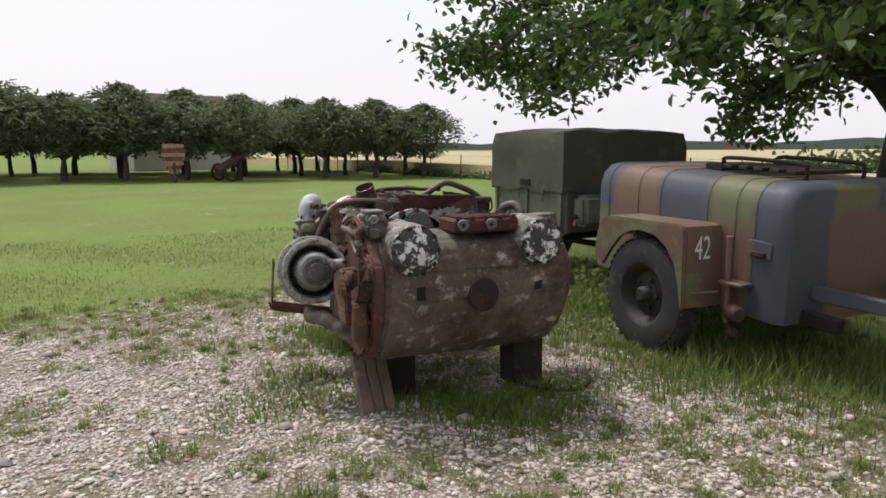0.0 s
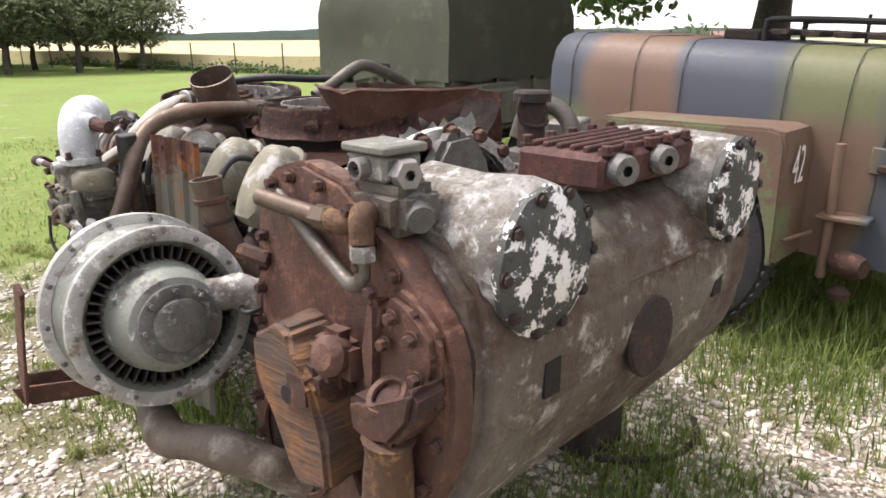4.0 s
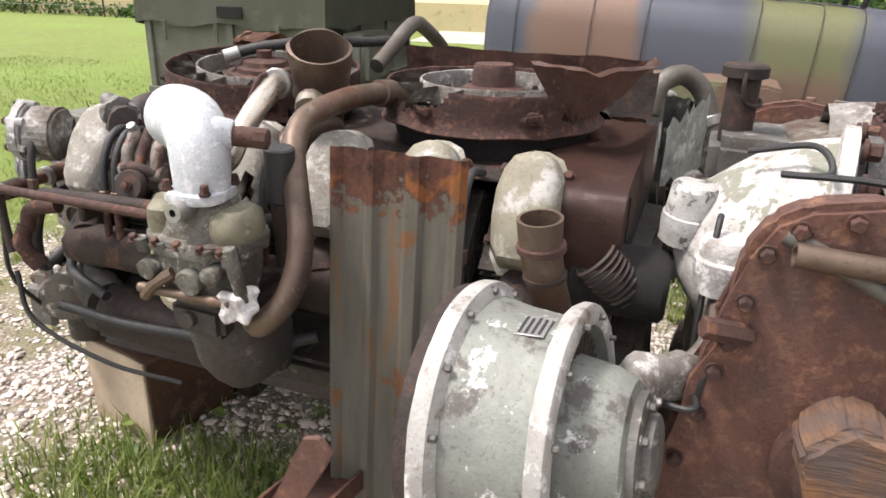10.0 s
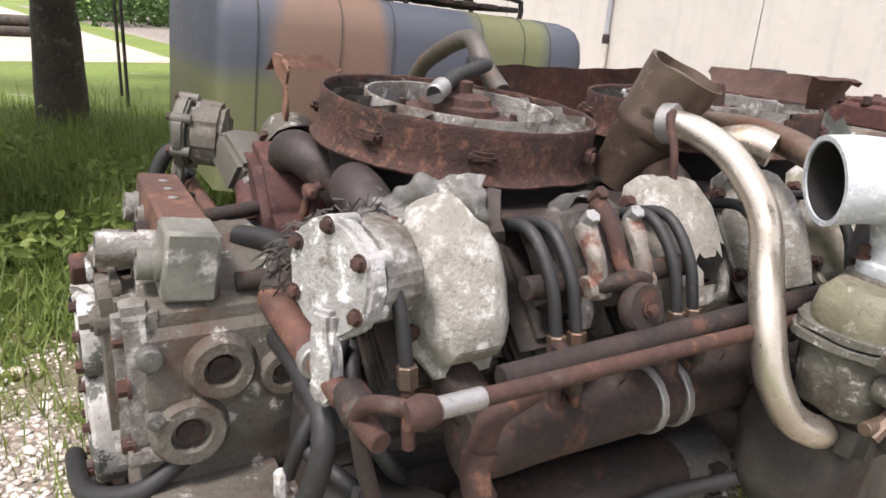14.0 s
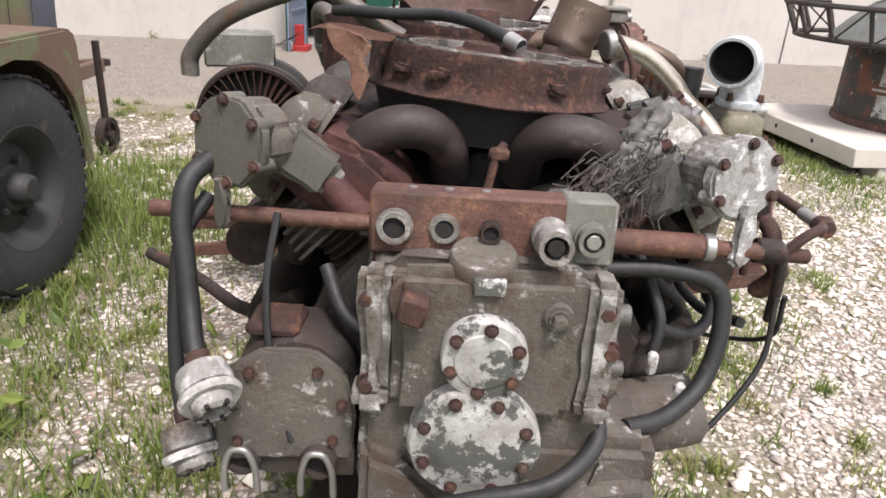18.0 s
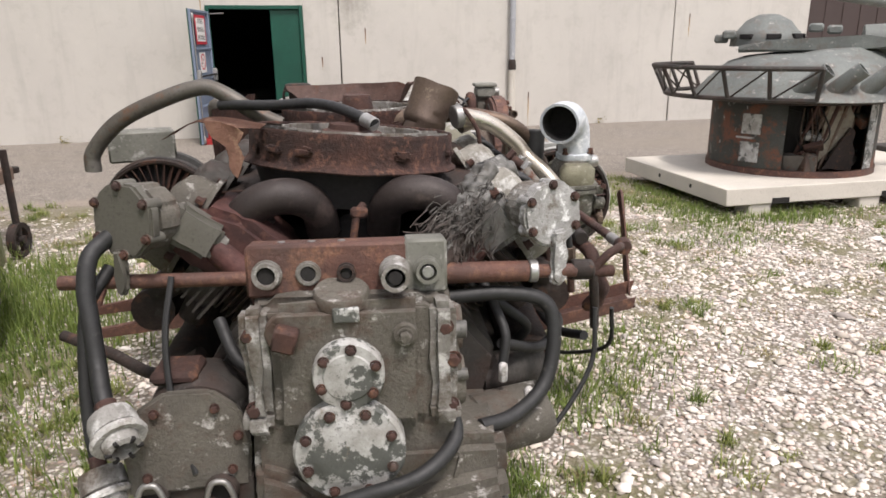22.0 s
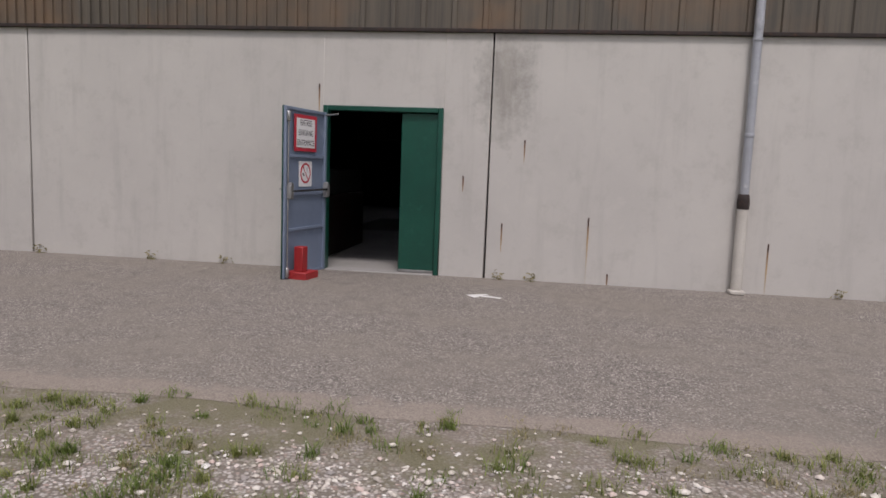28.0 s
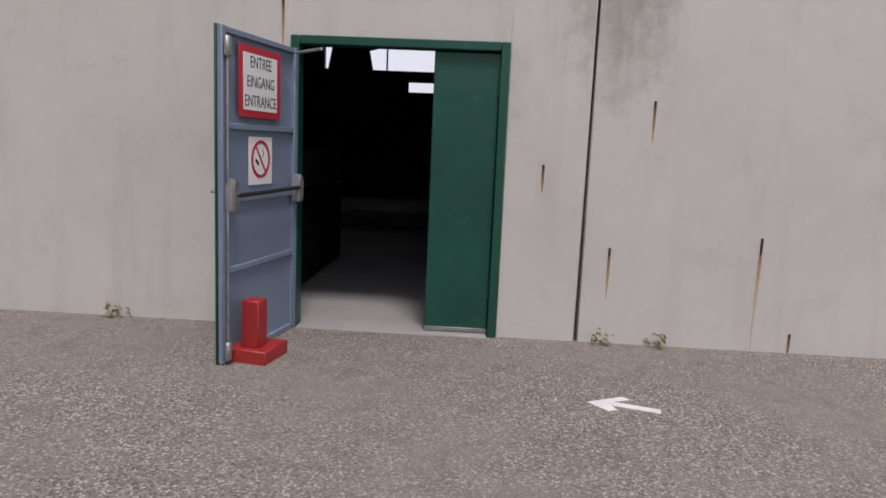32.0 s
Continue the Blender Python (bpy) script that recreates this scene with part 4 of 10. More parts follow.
# red wood and black top, darkened in colour to sink into the unlit hall
CABINET = worn("shaded_red_wood", (0.026, 0.006, 0.005), (0.015, 0.0045, 0.004), None, 0.6, 5, None, 0.6, 3, 0.6, 0, 0.1)
cb = thing("display_cabinet", "red-brown display cabinet inside the entrance, its colour darkened for shade", "cabinet", pose(-2.62, 11.2, 0.015))
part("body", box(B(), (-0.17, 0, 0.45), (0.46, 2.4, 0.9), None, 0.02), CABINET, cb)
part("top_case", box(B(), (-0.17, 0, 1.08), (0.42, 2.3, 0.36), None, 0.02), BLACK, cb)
# painted arrow on the lane
bm = B()
prism(bm, [(-0.31, 8.03), (-0.10, 8.14), (-0.065, 8.10), (-0.165, 8.052), (0.075, 7.975), (0.06, 7.92), (-0.185, 7.998), (-0.165, 7.935), (-0.215, 7.91)], 0.003, Matrix.Translation((0, 0, 0.0195)))
tagged(part("painted_arrow", bm, PAINT_WHITE, smooth=False), "white arrow painted on the asphalt", "road marking")

# rust streaks where bars stick out of the wall
streak_mat, nt, p, vec = shader("rust_streak")
sep = nt.nodes.new("ShaderNodeSeparateXYZ")
nt.links.new(vec, sep.inputs[0])
run = mix(nt, ramp(nt, sep.outputs["Z"], -0.30, -0.02), (0.40, 0.27, 0.13), (0.10, 0.035, 0.02))
run = mix(nt, ramp(nt, sep.outputs["Z"], -0.62, -0.28, 0.9, 0), run, (0.47, 0.435, 0.37))
nt.links.new(mix(nt, ramp(nt, noise_node(nt, vec, 40, 4, 0.6), 0.5, 0.7, 0, 0.5), run, (0.42, 0.36, 0.28)), p.inputs["Base Color"])
p.inputs["Roughness"].default_value = 0.9
for sx, sz, ln in ((1.02, 0.83, 0.62), (-0.02, 0.71, 0.26), (1.28, 0.16, 0.14), (3.1, 0.62, 0.5), (0.21, 1.73, 0.20), (-0.52, 1.27, 0.14), (-2.36, 2.34, 0.28), (6.2, 1.95, 0.3)):
    t = thing("wall_bar", "rusty steel bar end in the wall with a brown stain below", "bar", pose(sx, WY, sz))
    part("bar_end", gnarl(box(B(), (0, -0.005, -ln * 0.09), (0.008, 0.012, ln * 0.18), None, 0.002), 0.001, 30, 2), RUST_DARK, t)
    part("stain", prism(B(), [(-0.009, ln * 0.3), (0.010, ln * 0.3), (0.010, -ln * 0.4), (0.004, -ln), (-0.002, -ln * 1.1), (-0.008, -ln * 0.4)], 0.003, axis((0, 0, -ln * 0.3), (0, -1, 0))), streak_mat, t)


# ---- camouflaged generator trailer ----
tr = thing("generator_trailer", "generator trailer in blue, brown and green camouflage, worn paint", "trailer", pose(-3.02, 0.42, 0.0, 0, 0, -8))
tilt = Matrix.Translation((0, 0, 0.75)) @ Matrix.Rotation(radians(-3.1), 4, "X") @ Matrix.Translation((0, 0, -0.75))


def trailer_body():
    # outline in x (across) and z, drawn along y
    sec = [(-1.52, 0.45), (-0.06, 0.45), (-0.05, 1.05), (-0.045, 1.24), (-0.075, 1.345), (-0.14, 1.405), (-0.25, 1.425), (-1.33, 1.425), (-1.44, 1.405), (-1.505, 1.345), (-1.53, 1.24)]
    bm = B()
    ys = [-1.06, -1.045, -1.0, -0.6, 0.88, 0.98, 1.045, 1.07]
    ins = [0.10, 0.05, 0.0, 0.0, 0.0, 0.0, 0.045, 0.11]
    rings = []
    for y, k in zip(ys, ins):
        cx, cz = -0.79, 0.93
        rings.append([bm.verts.new(tilt @ Vector((cx + (x - cx) * (1 - k * 0.6), y, cz + (z - cz) * (1 - k) if z > cz else z))) for x, z in sec])
    m = len(sec)
    for a, b in zip(rings, rings[1:]):
        for i in range(m):
            bm.faces.new((a[i], a[(i + 1) % m], b[(i + 1) % m], b[i]))
    bm.faces.new(rings[0][::-1])
    bm.faces.new(rings[-1])
    return bm


part("body", trailer_body(), CAMO, tr)
for y in (-0.88, -0.47, -0.19, 0.34, 0.62, 0.80):
    pts = [(-0.055, y, 0.62), (-0.047, y, 1.05), (-0.042, y, 1.24), (-0.073, y, 1.347), (-0.140, y, 1.408), (-0.25, y, 1.426), (-0.7, y, 1.426)]
    part("panel_seam", tube(B(), [tilt @ Vector(q) for q in pts], 0.0022, 6, 3), SEAM, tr)
part("side_latch", box(B(), (-0.03, 0.86, 0.92), (0.03, 0.12, 0.035), tilt, 0.006), RUST_DARK, tr)
part("latch_plate", box(B(), (-0.045, 0.86, 0.95), (0.012, 0.2, 0.12), tilt, 0.004), CAMO, tr)
# roof rack
part("rack_frame", tube(B(), [tilt @ Vector(q) for q in ((-0.45, 0.05, 1.42), (-0.45, 0.05, 1.50), (-0.45, 0.12, 1.54), (-0.45, 0.75, 1.54), (-0.45, 0.83, 1.50), (-0.45, 0.83, 1.42))], 0.016, 8, 4), BLACK, tr)
part("rack_frame", tube(B(), [tilt @ Vector(q) for q in ((-1.05, 0.05, 1.42), (-1.05, 0.05, 1.50), (-1.05, 0.12, 1.54), (-1.05, 0.75, 1.54), (-1.05, 0.83, 1.50), (-1.05, 0.83, 1.42))], 0.016, 8, 4), BLACK, tr)
for i in range(5):
    part("rack_slat", box(B(), (-0.75, 0.14 + 0.15 * i, 1.475), (0.7, 0.09, 0.03), tilt, 0.006), RUST_DARK, tr)
part("exhaust_box", box(B(), (-0.75, -0.1, 1.45), (0.5, 0.2, 0.06), tilt, 0.01), RUST_DARK, tr)


def fender():
    """Flat-topped wheel arch: outline in y and z, drawn along x."""
    bm = B()
    outer = [(-0.56, 0.68), (-0.545, 0.87), (-0.49, 1.0), (-0.40, 1.05), (0.44, 1.055), (0.50, 1.04), (0.52, 0.98), (0.53, 0.44)]
    arch = [(0.495, 0.42), (0.49, 0.60), (0.44, 0.76), (0.34, 0.885), (0.21, 0.96), (0.05, 0.985), (-0.10, 0.965), (-0.24, 0.895), (-0.35, 0.78), (-0.44, 0.62)]
    prism(bm, outer + arch, 0.035, Matrix(((0, 0, 1, 0.285), (1, 0, 0, 0), (0, 1, 0, 0), (0, 0, 0, 1))), 0.012)
    prism(bm, outer[1:] + [(0.505, 0.46), (0.495, 0.97), (0.47, 1.01), (-0.39, 1.015), (-0.465, 0.97), (-0.52, 0.86)], 0.335, Matrix(((0, 0, 1, -0.045), (1, 0, 0, 0), (0, 1, 0, 0), (0, 0, 0, 1))))
    return bm


part("fender", fender(), CAMO_FENDER, tr)
dark = part("wheel_well", box(B(), (-0.08, -0.05, 0.62), (0.03, 0.95, 0.45), None, 0.0), BLACK, tr)


def wheel():
    m = axis((0, 0, 0), (1, 0, 0))
    w = part("wheel", lathe(B(), [(0.205, -0.07), (0.215, -0.085), (0.30, -0.10), (0.355, -0.085), (0.372, -0.05), (0.375, 0), (0.372, 0.05), (0.355, 0.085), (0.30, 0.10), (0.215, 0.085), (0.205, 0.07)], m, 48), TYRE, tr)
    w.name = "tyre"
    rim = part("rim", lathe(B(), [(0.0, 0.035), (0.075, 0.035), (0.085, 0.02), (0.15, 0.005), (0.165, 0.03), (0.19, 0.07), (0.212, 0.086), (0.222, 0.082), (0.205, 0.06), (0.205, -0.08)], m, 40), CAMO_DARK, w, "dark painted steel rim")
    part("hub", lathe(B(), [(0, 0.10), (0.035, 0.10), (0.05, 0.085), (0.055, 0.03)], m, 20), CAMO_DARK, w)
    for i in range(5):
        a = 2 * math.pi * i / 5
        part("wheel_nut", bolt(B(), (0.028, 0.098 * math.cos(a), 0.098 * math.sin(a)), (1, 0, 0), 0.013, 0.02), CAMO_DARK, w)
    for i in range(44):
        a = 2 * math.pi * i / 44
        for s in (-1, 1):
            part("tread_block", box(B(), (s * 0.045, 0, 0.3705), (0.085, 0.034, 0.012), Matrix.Rotation(a + s * 0.035, 4, "X") @ Matrix.Rotation(0.35 * s, 4, "Z"), 0.004), TYRE, w)
    return w


CAMO_DARK = worn("dark_wheel_paint", (0.035, 0.036, 0.036), (0.024, 0.024, 0.024), (0.07, 0.06, 0.05), 0.64, 12, None, 0.6, 5, 0.7, 0, 0.2)
wh = wheel()
wh.location = (0.20, 0.04, 0.452)
wh.scale = (1.05, 1.22, 1.22)
part("axle", rod(B(), (-1.6, -0.02, 0.372), (0.12, -0.02, 0.372), 0.045), BLACK, tr)
part("far_tyre", lathe(B(), [(0.2, -0.09), (0.30, -0.10), (0.372, -0.05), (0.372, 0.05), (0.30, 0.10), (0.2, 0.09), (0, 0.05)], axis((-1.72, -0.02, 0.372), (1, 0, 0)), 32), TYRE, tr)
part("chassis_rail", box(B(), (-0.3, 0.2, 0.50), (0.08, 2.3, 0.1), tilt, 0.006), BLACK, tr)
part("chassis_rail", box(B(), (-1.3, 0.2, 0.50), (0.08, 2.3, 0.1), tilt, 0.006), BLACK, tr)
# support leg behind the fender, drawbar, jockey wheel
part("support_leg", rod(B(), (0.02, 0.66, 0.34), (0.02, 0.66, 0.98), 0.022), CAMO, tr)
part("leg_bracket", box(B(), (0.0, 0.72, 0.64), (0.14, 0.22, 0.025), None, 0.006), CAMO, tr)
part("leg_clamp", lathe(B(), [(0, 0), (0.05, 0), (0.06, 0.02), (0.06, 0.10), (0.045, 0.14), (0, 0.14)], axis((0.05, 0.72, 0.44), (0.3, 0.9, 0)), 16), RUST, tr, "rusty leg clamp")
part("leg_foot", lathe(B(), [(0, 0), (0.045, 0), (0.05, 0.03), (0.02, 0.06), (0, 0.06)], axis((0.06, 0.76, 0.27), (0, 0, 1)), 14), RUST, tr)
part("fender_stay", rod(B(), (0.27, 0.545, 0.55), (0.05, 0.60, 0.56), 0.010), CAMO, tr)
for s in (-0.35, -1.2):
    part("drawbar", box(B(), (0, 0, 0), (0.07, 1.75, 0.10), Matrix.Translation(((s - 0.775) / 2 + 0.0, 1.9, 0.56)) @ Matrix.Rotation(math.atan2(s + 0.775, 1.75) * 0.9, 4, "Z") @ Matrix.Rotation(radians(-3), 4, "X"), 0.008), CAMO, tr)
part("tow_eye", lathe(B(), [(0.05, -0.02), (0.08, -0.02), (0.08, 0.02), (0.05, 0.02), (0.05, -0.02)], axis((-0.775, 2.8, 0.53), (0, 0, 1)), 20), RUST_DARK, tr)
part("jockey_leg", rod(B(), (-0.45, 2.15, 0.16), (-0.45, 2.15, 0.78), 0.025), RUST_DARK, tr)
jw = part("jockey_wheel", lathe(B(), [(0.09, -0.025), (0.125, -0.03), (0.13, 0), (0.125, 0.03), (0.09, 0.025), (0.09, -0.025)], axis((-0.45, 2.15, 0.131), (1, 0, 0)), 24), RUST_DARK, tr, "small rusty iron jockey wheel")
part("jockey_hub", rod(B(), (-0.49, 2.15, 0.131), (-0.41, 2.15, 0.131), 0.03), RUST_DARK, jw)
for i in range(5):
    a = 2 * math.pi * i / 5
    part("spoke", rod(B(), (-0.45, 2.15, 0.131), (-0.45, 2.15 + 0.1 * math.cos(a), 0.131 + 0.1 * math.sin(a)), 0.012), RUST_DARK, jw)
text_mesh("number", "42", 0.25, Matrix.Translation((0.15, 0.5345, 0.875)) @ Matrix(((-1, 0, 0, 0), (0, 0, 1, 0), (0, 1, 0, 0), (0, 0, 0, 1))), WHITE_SHEET, tr, 0.62)


# ---- canvas-covered trailer ----
ct = thing("canvas_trailer", "olive army trailer under a canvas cover, parked in the grass", "trailer", pose(-3.84, -1.81, 0, 0, 0, -3))
CW, CL = 1.40, 1.85   # width along -y, length along -x
part("box_body", box(B(), (-CL / 2, -CW / 2, 0.885), (CL, CW, 0.51), None, 0.012), OLIVE, ct)
for y in (-0.03, -CW / 2, -CW + 0.03):
    part("end_post", box(B(), (0.012, y, 0.885), (0.04, 0.05, 0.52), None, 0.006), OLIVE, ct)
for x in (-0.05, -0.65, -1.25, -1.8):
    part("side_post", box(B(), (x, 0.012, 0.885), (0.05, 0.04, 0.52), None, 0.006), OLIVE, ct)
part("top_rail", box(B(), (0.012, -CW / 2, 1.135), (0.05, CW + 0.04, 0.035), None, 0.006), OLIVE, ct)
part("bottom_rail", box(B(), (0.015, -CW / 2, 0.625), (0.05, CW + 0.04, 0.05), None, 0.006), OLIVE, ct)
part("chassis", box(B(), (-CL / 2, -CW / 2, 0.56), (CL, 0.9, 0.09), None, 0.01), BLACK, ct)
for y in (-0.36, -1.02):
    part("drop_bolt", rod(B(), (0.045, y, 0.78), (0.045, y, 0.87), 0.009), RUST_DARK, ct)
part("rear_panel", box(B(), (0.03, -CW / 2, 0.56), (0.015, 0.7, 0.09), None, 0.003), BLACK, ct)
part("reflector", rod(B(), (0.035, -0.12, 0.735), (0.045, -0.12, 0.735), 0.052), TAIL_RED, ct, "round red reflector disc")
for i in range(3):
    part("disc_mark", box(B(), (0.0475, -0.095 - 0.025 * i, 0.735), (0.002, 0.013, 0.02)), WHITE_SHEET, ct)


def canvas():
    bm = B()
    nx, ny = 26, 18
    x0, x1, y0, y1, z0, z1 = 0.05, -CL - 0.04, 0.05, -CW - 0.05, 1.10, 1.79
    def pt(x, y, z):
        k = noise.noise(Vector((x * 2.1, y * 2.1, z * 2.6)))
        k2 = noise.noise(Vector((x * 6 + 3, y * 6, z * 3)))
        return Vector((x, y, z)) + Vector((0.02 * k + 0.008 * k2, 0.02 * k2 + 0.01 * k, 0.016 * k))
    loop = []
    for i in range(nx):
        loop.append((x0 + (x1 - x0) * i / nx, y0))
    for i in range(ny):
        loop.append((x1, y0 + (y1 - y0) * i / ny))
    for i in range(nx):
        loop.append((x1 + (x0 - x1) * i / nx, y1))
    for i in range(ny):
        loop.append((x0, y1 + (y0 - y1) * i / ny))
    rings = []
    for h in range(10):
        f = h / 9
        z = z0 + (z1 - z0) * f
        pull = 0.05 * max(0, f - 0.75) / 0.25
        ring = []
        for k, (x, y) in enumerate(loop):
            cx, cy = (x0 + x1) / 2, (y0 + y1) / 2
            hem = 0.03 * math.sin(k * 0.9) if h == 0 else 0
            ring.append(bm.verts.new(pt(cx + (x - cx) * (1 - pull * 0.6), cy + (y - cy) * (1 - pull), z + hem * 0.6)))
        rings.append(ring)
    m = len(loop)
    for a, b in zip(rings, rings[1:]):
        for i in range(m):
            bm.faces.new((a[i], a[(i + 1) % m], b[(i + 1) % m], b[i]))
    top = [[bm.verts.new(pt(x0 + (x1 - x0) * (0.03 + 0.94 * i / nx), y0 + (y1 - y0) * (0.03 + 0.94 * j / ny), z1 + 0.04 * math.sin(math.pi * j / ny) + 0.025 * abs(math.sin(i * 0.36)))) for j in range(ny + 1)] for i in range(nx + 1)]
    for a, b in zip(top, top[1:]):
        for j in range(ny):
            bm.faces.new((a[j], a[j + 1], b[j + 1], b[j]))
    rim = [top[i][0] for i in range(nx)] + [top[nx][j] for j in range(ny)] + [top[i][ny] for i in range(nx, 0, -1)] + [top[0][j] for j in range(ny, 0, -1)]
    last = rings[-1]
    for i in range(m):
        bm.faces.new((last[i], last[(i + 1) % m], rim[(i + 1) % m], rim[i]))
    return bm


part("canvas_cover", canvas(), CANVAS, ct, "sagging olive canvas cover")
part("canvas_window", box(B(), (0.075, -0.66, 1.20), (0.012, 0.20, 0.075), None, 0.003), BLACK, ct, "dark slot in the canvas")
for y in (-0.3, -0.78, -1.2):
    part("strap", box(B(), (0.07, y, 1.06), (0.012, 0.03, 0.14), None, 0.003), CANVAS, ct)
part("side_locker", box(B(), (-0.40, 0.16, 0.90), (0.62, 0.24, 0.36), None, 0.05, 3), OLIVE, ct, "rounded dark olive side locker")
part("tail_lamp", rod(B(), (-0.05, 0.16, 0.76), (-0.035, 0.16, 0.76), 0.03), TAIL_RED, ct)
part("lamp_guard", box(B(), (-0.04, 0.16, 0.84), (0.04, 0.09, 0.05), None, 0.01), BLACK, ct)
for y in (0.16, -CW - 0.16):
    w = part("tyre", lathe(B(), [(0.2, -0.09), (0.30, -0.10), (0.37, -0.05), (0.372, 0.05), (0.30, 0.10), (0.2, 0.09)], axis((-CL / 2 - 0.1, y, 0.37), (0, 1, 0)), 40), TYRE, ct)
    part("rim", lathe(B(), [(0, 0.04), (0.15, 0.02), (0.2, 0.08), (0.21, -0.08)], axis((-CL / 2 - 0.1, y, 0.37), (0, 1, 0)), 30), OLIVE, w)
part("axle", rod(B(), (-CL / 2 - 0.1, -CW - 0.1, 0.37), (-CL / 2 - 0.1, 0.1, 0.37), 0.04), BLACK, ct)
part("mudguard", box(B(), (-CL / 2 - 0.1, 0.16, 0.79), (0.9, 0.3, 0.03), None, 0.01), OLIVE, ct)
part("prop_leg", rod(B(), (-0.1, -0.1, 0.0), (-0.1, -0.1, 0.56), 0.025), BLACK, ct)


# ---- the engine: local x across (towards the lane's open side), local y from the front gears to the gearbox ----
eng = thing("tank_engine", "scrapped twelve-cylinder tank engine with gearbox, rusty and corroded", "engine", pose(-1.03, -0.5, 0, 0, 0, -8))
CYL = [-0.60 + 0.222 * k for k in range(6)]
YZ = Matrix(((0, 0, 1, 0), (1, 0, 0, 0), (0, 1, 0, 0), (0, 0, 0, 1)))   # outline (y, z), solid along x
XZ = Matrix(((1, 0, 0, 0), (0, 0, 1, 0), (0, 1, 0, 0), (0, 0, 0, 1)))   # outline (x, z), solid along y


def at(m, x=0.0, y=0.0, z=0.0):
    return Matrix.Translation((x, y, z)) @ m


# crankcase and sump
case = [(-0.24, 0.50), (-0.30, 0.62), (-0.34, 0.74), (-0.20, 0.92), (0.20, 0.92), (0.34, 0.74), (0.30, 0.62), (0.24, 0.50), (0.16, 0.42), (-0.16, 0.42)]
part("crankcase", gnarl(prism(B(), case, 1.55, at(XZ, 0, -0.78, 0), 0.02), 0.008, 9, 3), CASE_DARK, eng)
part("sump", gnarl(prism(B(), [(-0.22, 0.46), (-0.26, 0.36), (-0.14, 0.30), (0.16, 0.30), (0.30, 0.40), (0.40, 0.46), (0.38, 0.52), (-0.22, 0.52)], 1.25, at(XZ, 0, -0.75, 0), 0.02), 0.010, 7, 3), CASE_DARK, eng)
# black floor: the shade between the banks is put into its colour
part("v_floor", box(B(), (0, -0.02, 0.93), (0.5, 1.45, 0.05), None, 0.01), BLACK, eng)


def side_matrix(s, y):
    """Cylinder frame on the bank of side s: z along the cylinder, x along the bank, y up over its back."""
    z = Vector((0.72 * s, 0, 0.694)).normalized()
    x = Vector((0, 1, 0))
    yv = z.cross(x)
    m = Matrix((x, yv, z)).transposed().to_4x4()
    m.translation = (0.15 * s, y, 0.78)
    return m


def rocker_cover(s, y, material, broken=False):
    """Rounded cast cover: broad at the top, tapering to its foot. Built in the bank's own plane."""
    w, up = 0.069, (1 if s > 0 else -1)
    out = []
    shape = [(-0.55, -1.0), (0.55, -1.0), (0.85, -0.72), (0.98, -0.25), (1.0, 0.25), (0.9, 0.62), (0.62, 0.90), (0.2, 1.0), (-0.2, 1.0), (-0.62, 0.90), (-0.9, 0.62), (-1.0, 0.25), (-0.98, -0.25), (-0.85, -0.72)]
    bm = B()
    rings = []
    for k, h in ((1.12, 0.0), (1.12, 0.012), (1.0, 0.014), (0.99, 0.05), (0.90, 0.078), (0.66, 0.093), (0.30, 0.097)):
        rings.append([bm.verts.new((k * w * a, k * 0.122 * b, h)) for a, b in shape])
    n = len(shape)
    for a, b in zip(rings, rings[1:]):
        for i in range(n):
            bm.faces.new((a[i], a[(i + 1) % n], b[(i + 1) % n], b[i]))
    bm.faces.new(rings[-1])
    bmesh.ops.subdivide_edges(bm, edges=bm.edges[:], cuts=1, use_grid_fill=True)
    for v in bm.verts:
        q = v.co * 17 + Vector((y * 30, s, 0))
        v.co += Vector((0, 0, 1)) * 0.006 * noise.noise(q) * (v.co.z > 0.02)
    if broken:
        gone = [f for f in bm.faces if (f.calc_center_median() - Vector((0.012, -0.055, 0.08))).length < 0.04 + 0.012 * noise.noise(f.calc_center_median() * 60)]
        bmesh.ops.delete(bm, geom=gone, context="FACES")
    lean = Matrix.Rotation(radians(-33 * s), 4, "Y")
    m = Matrix.Translation((0.372 * s, y, 1.025)) @ lean @ Matrix(((0, 0, s, 0), (s, 0, 0, 0), (0, 1, 0, 0), (0, 0, 0, 1)))
    bm.transform(m)
    cover = part("rocker_cover", bm, material, eng)
    for a, b in ((-0.95, 0.72), (0.95, 0.72), (-1.0, -0.55), (1.0, -0.55)):
        p = m @ Vector((w * 1.02 * a, 0.122 * b, 0.012))
        part("bolt", bolt(B(), p, m.to_3x3() @ Vector((0, 0, 1)), 0.010, 0.02), RUST, cover)
    return cover


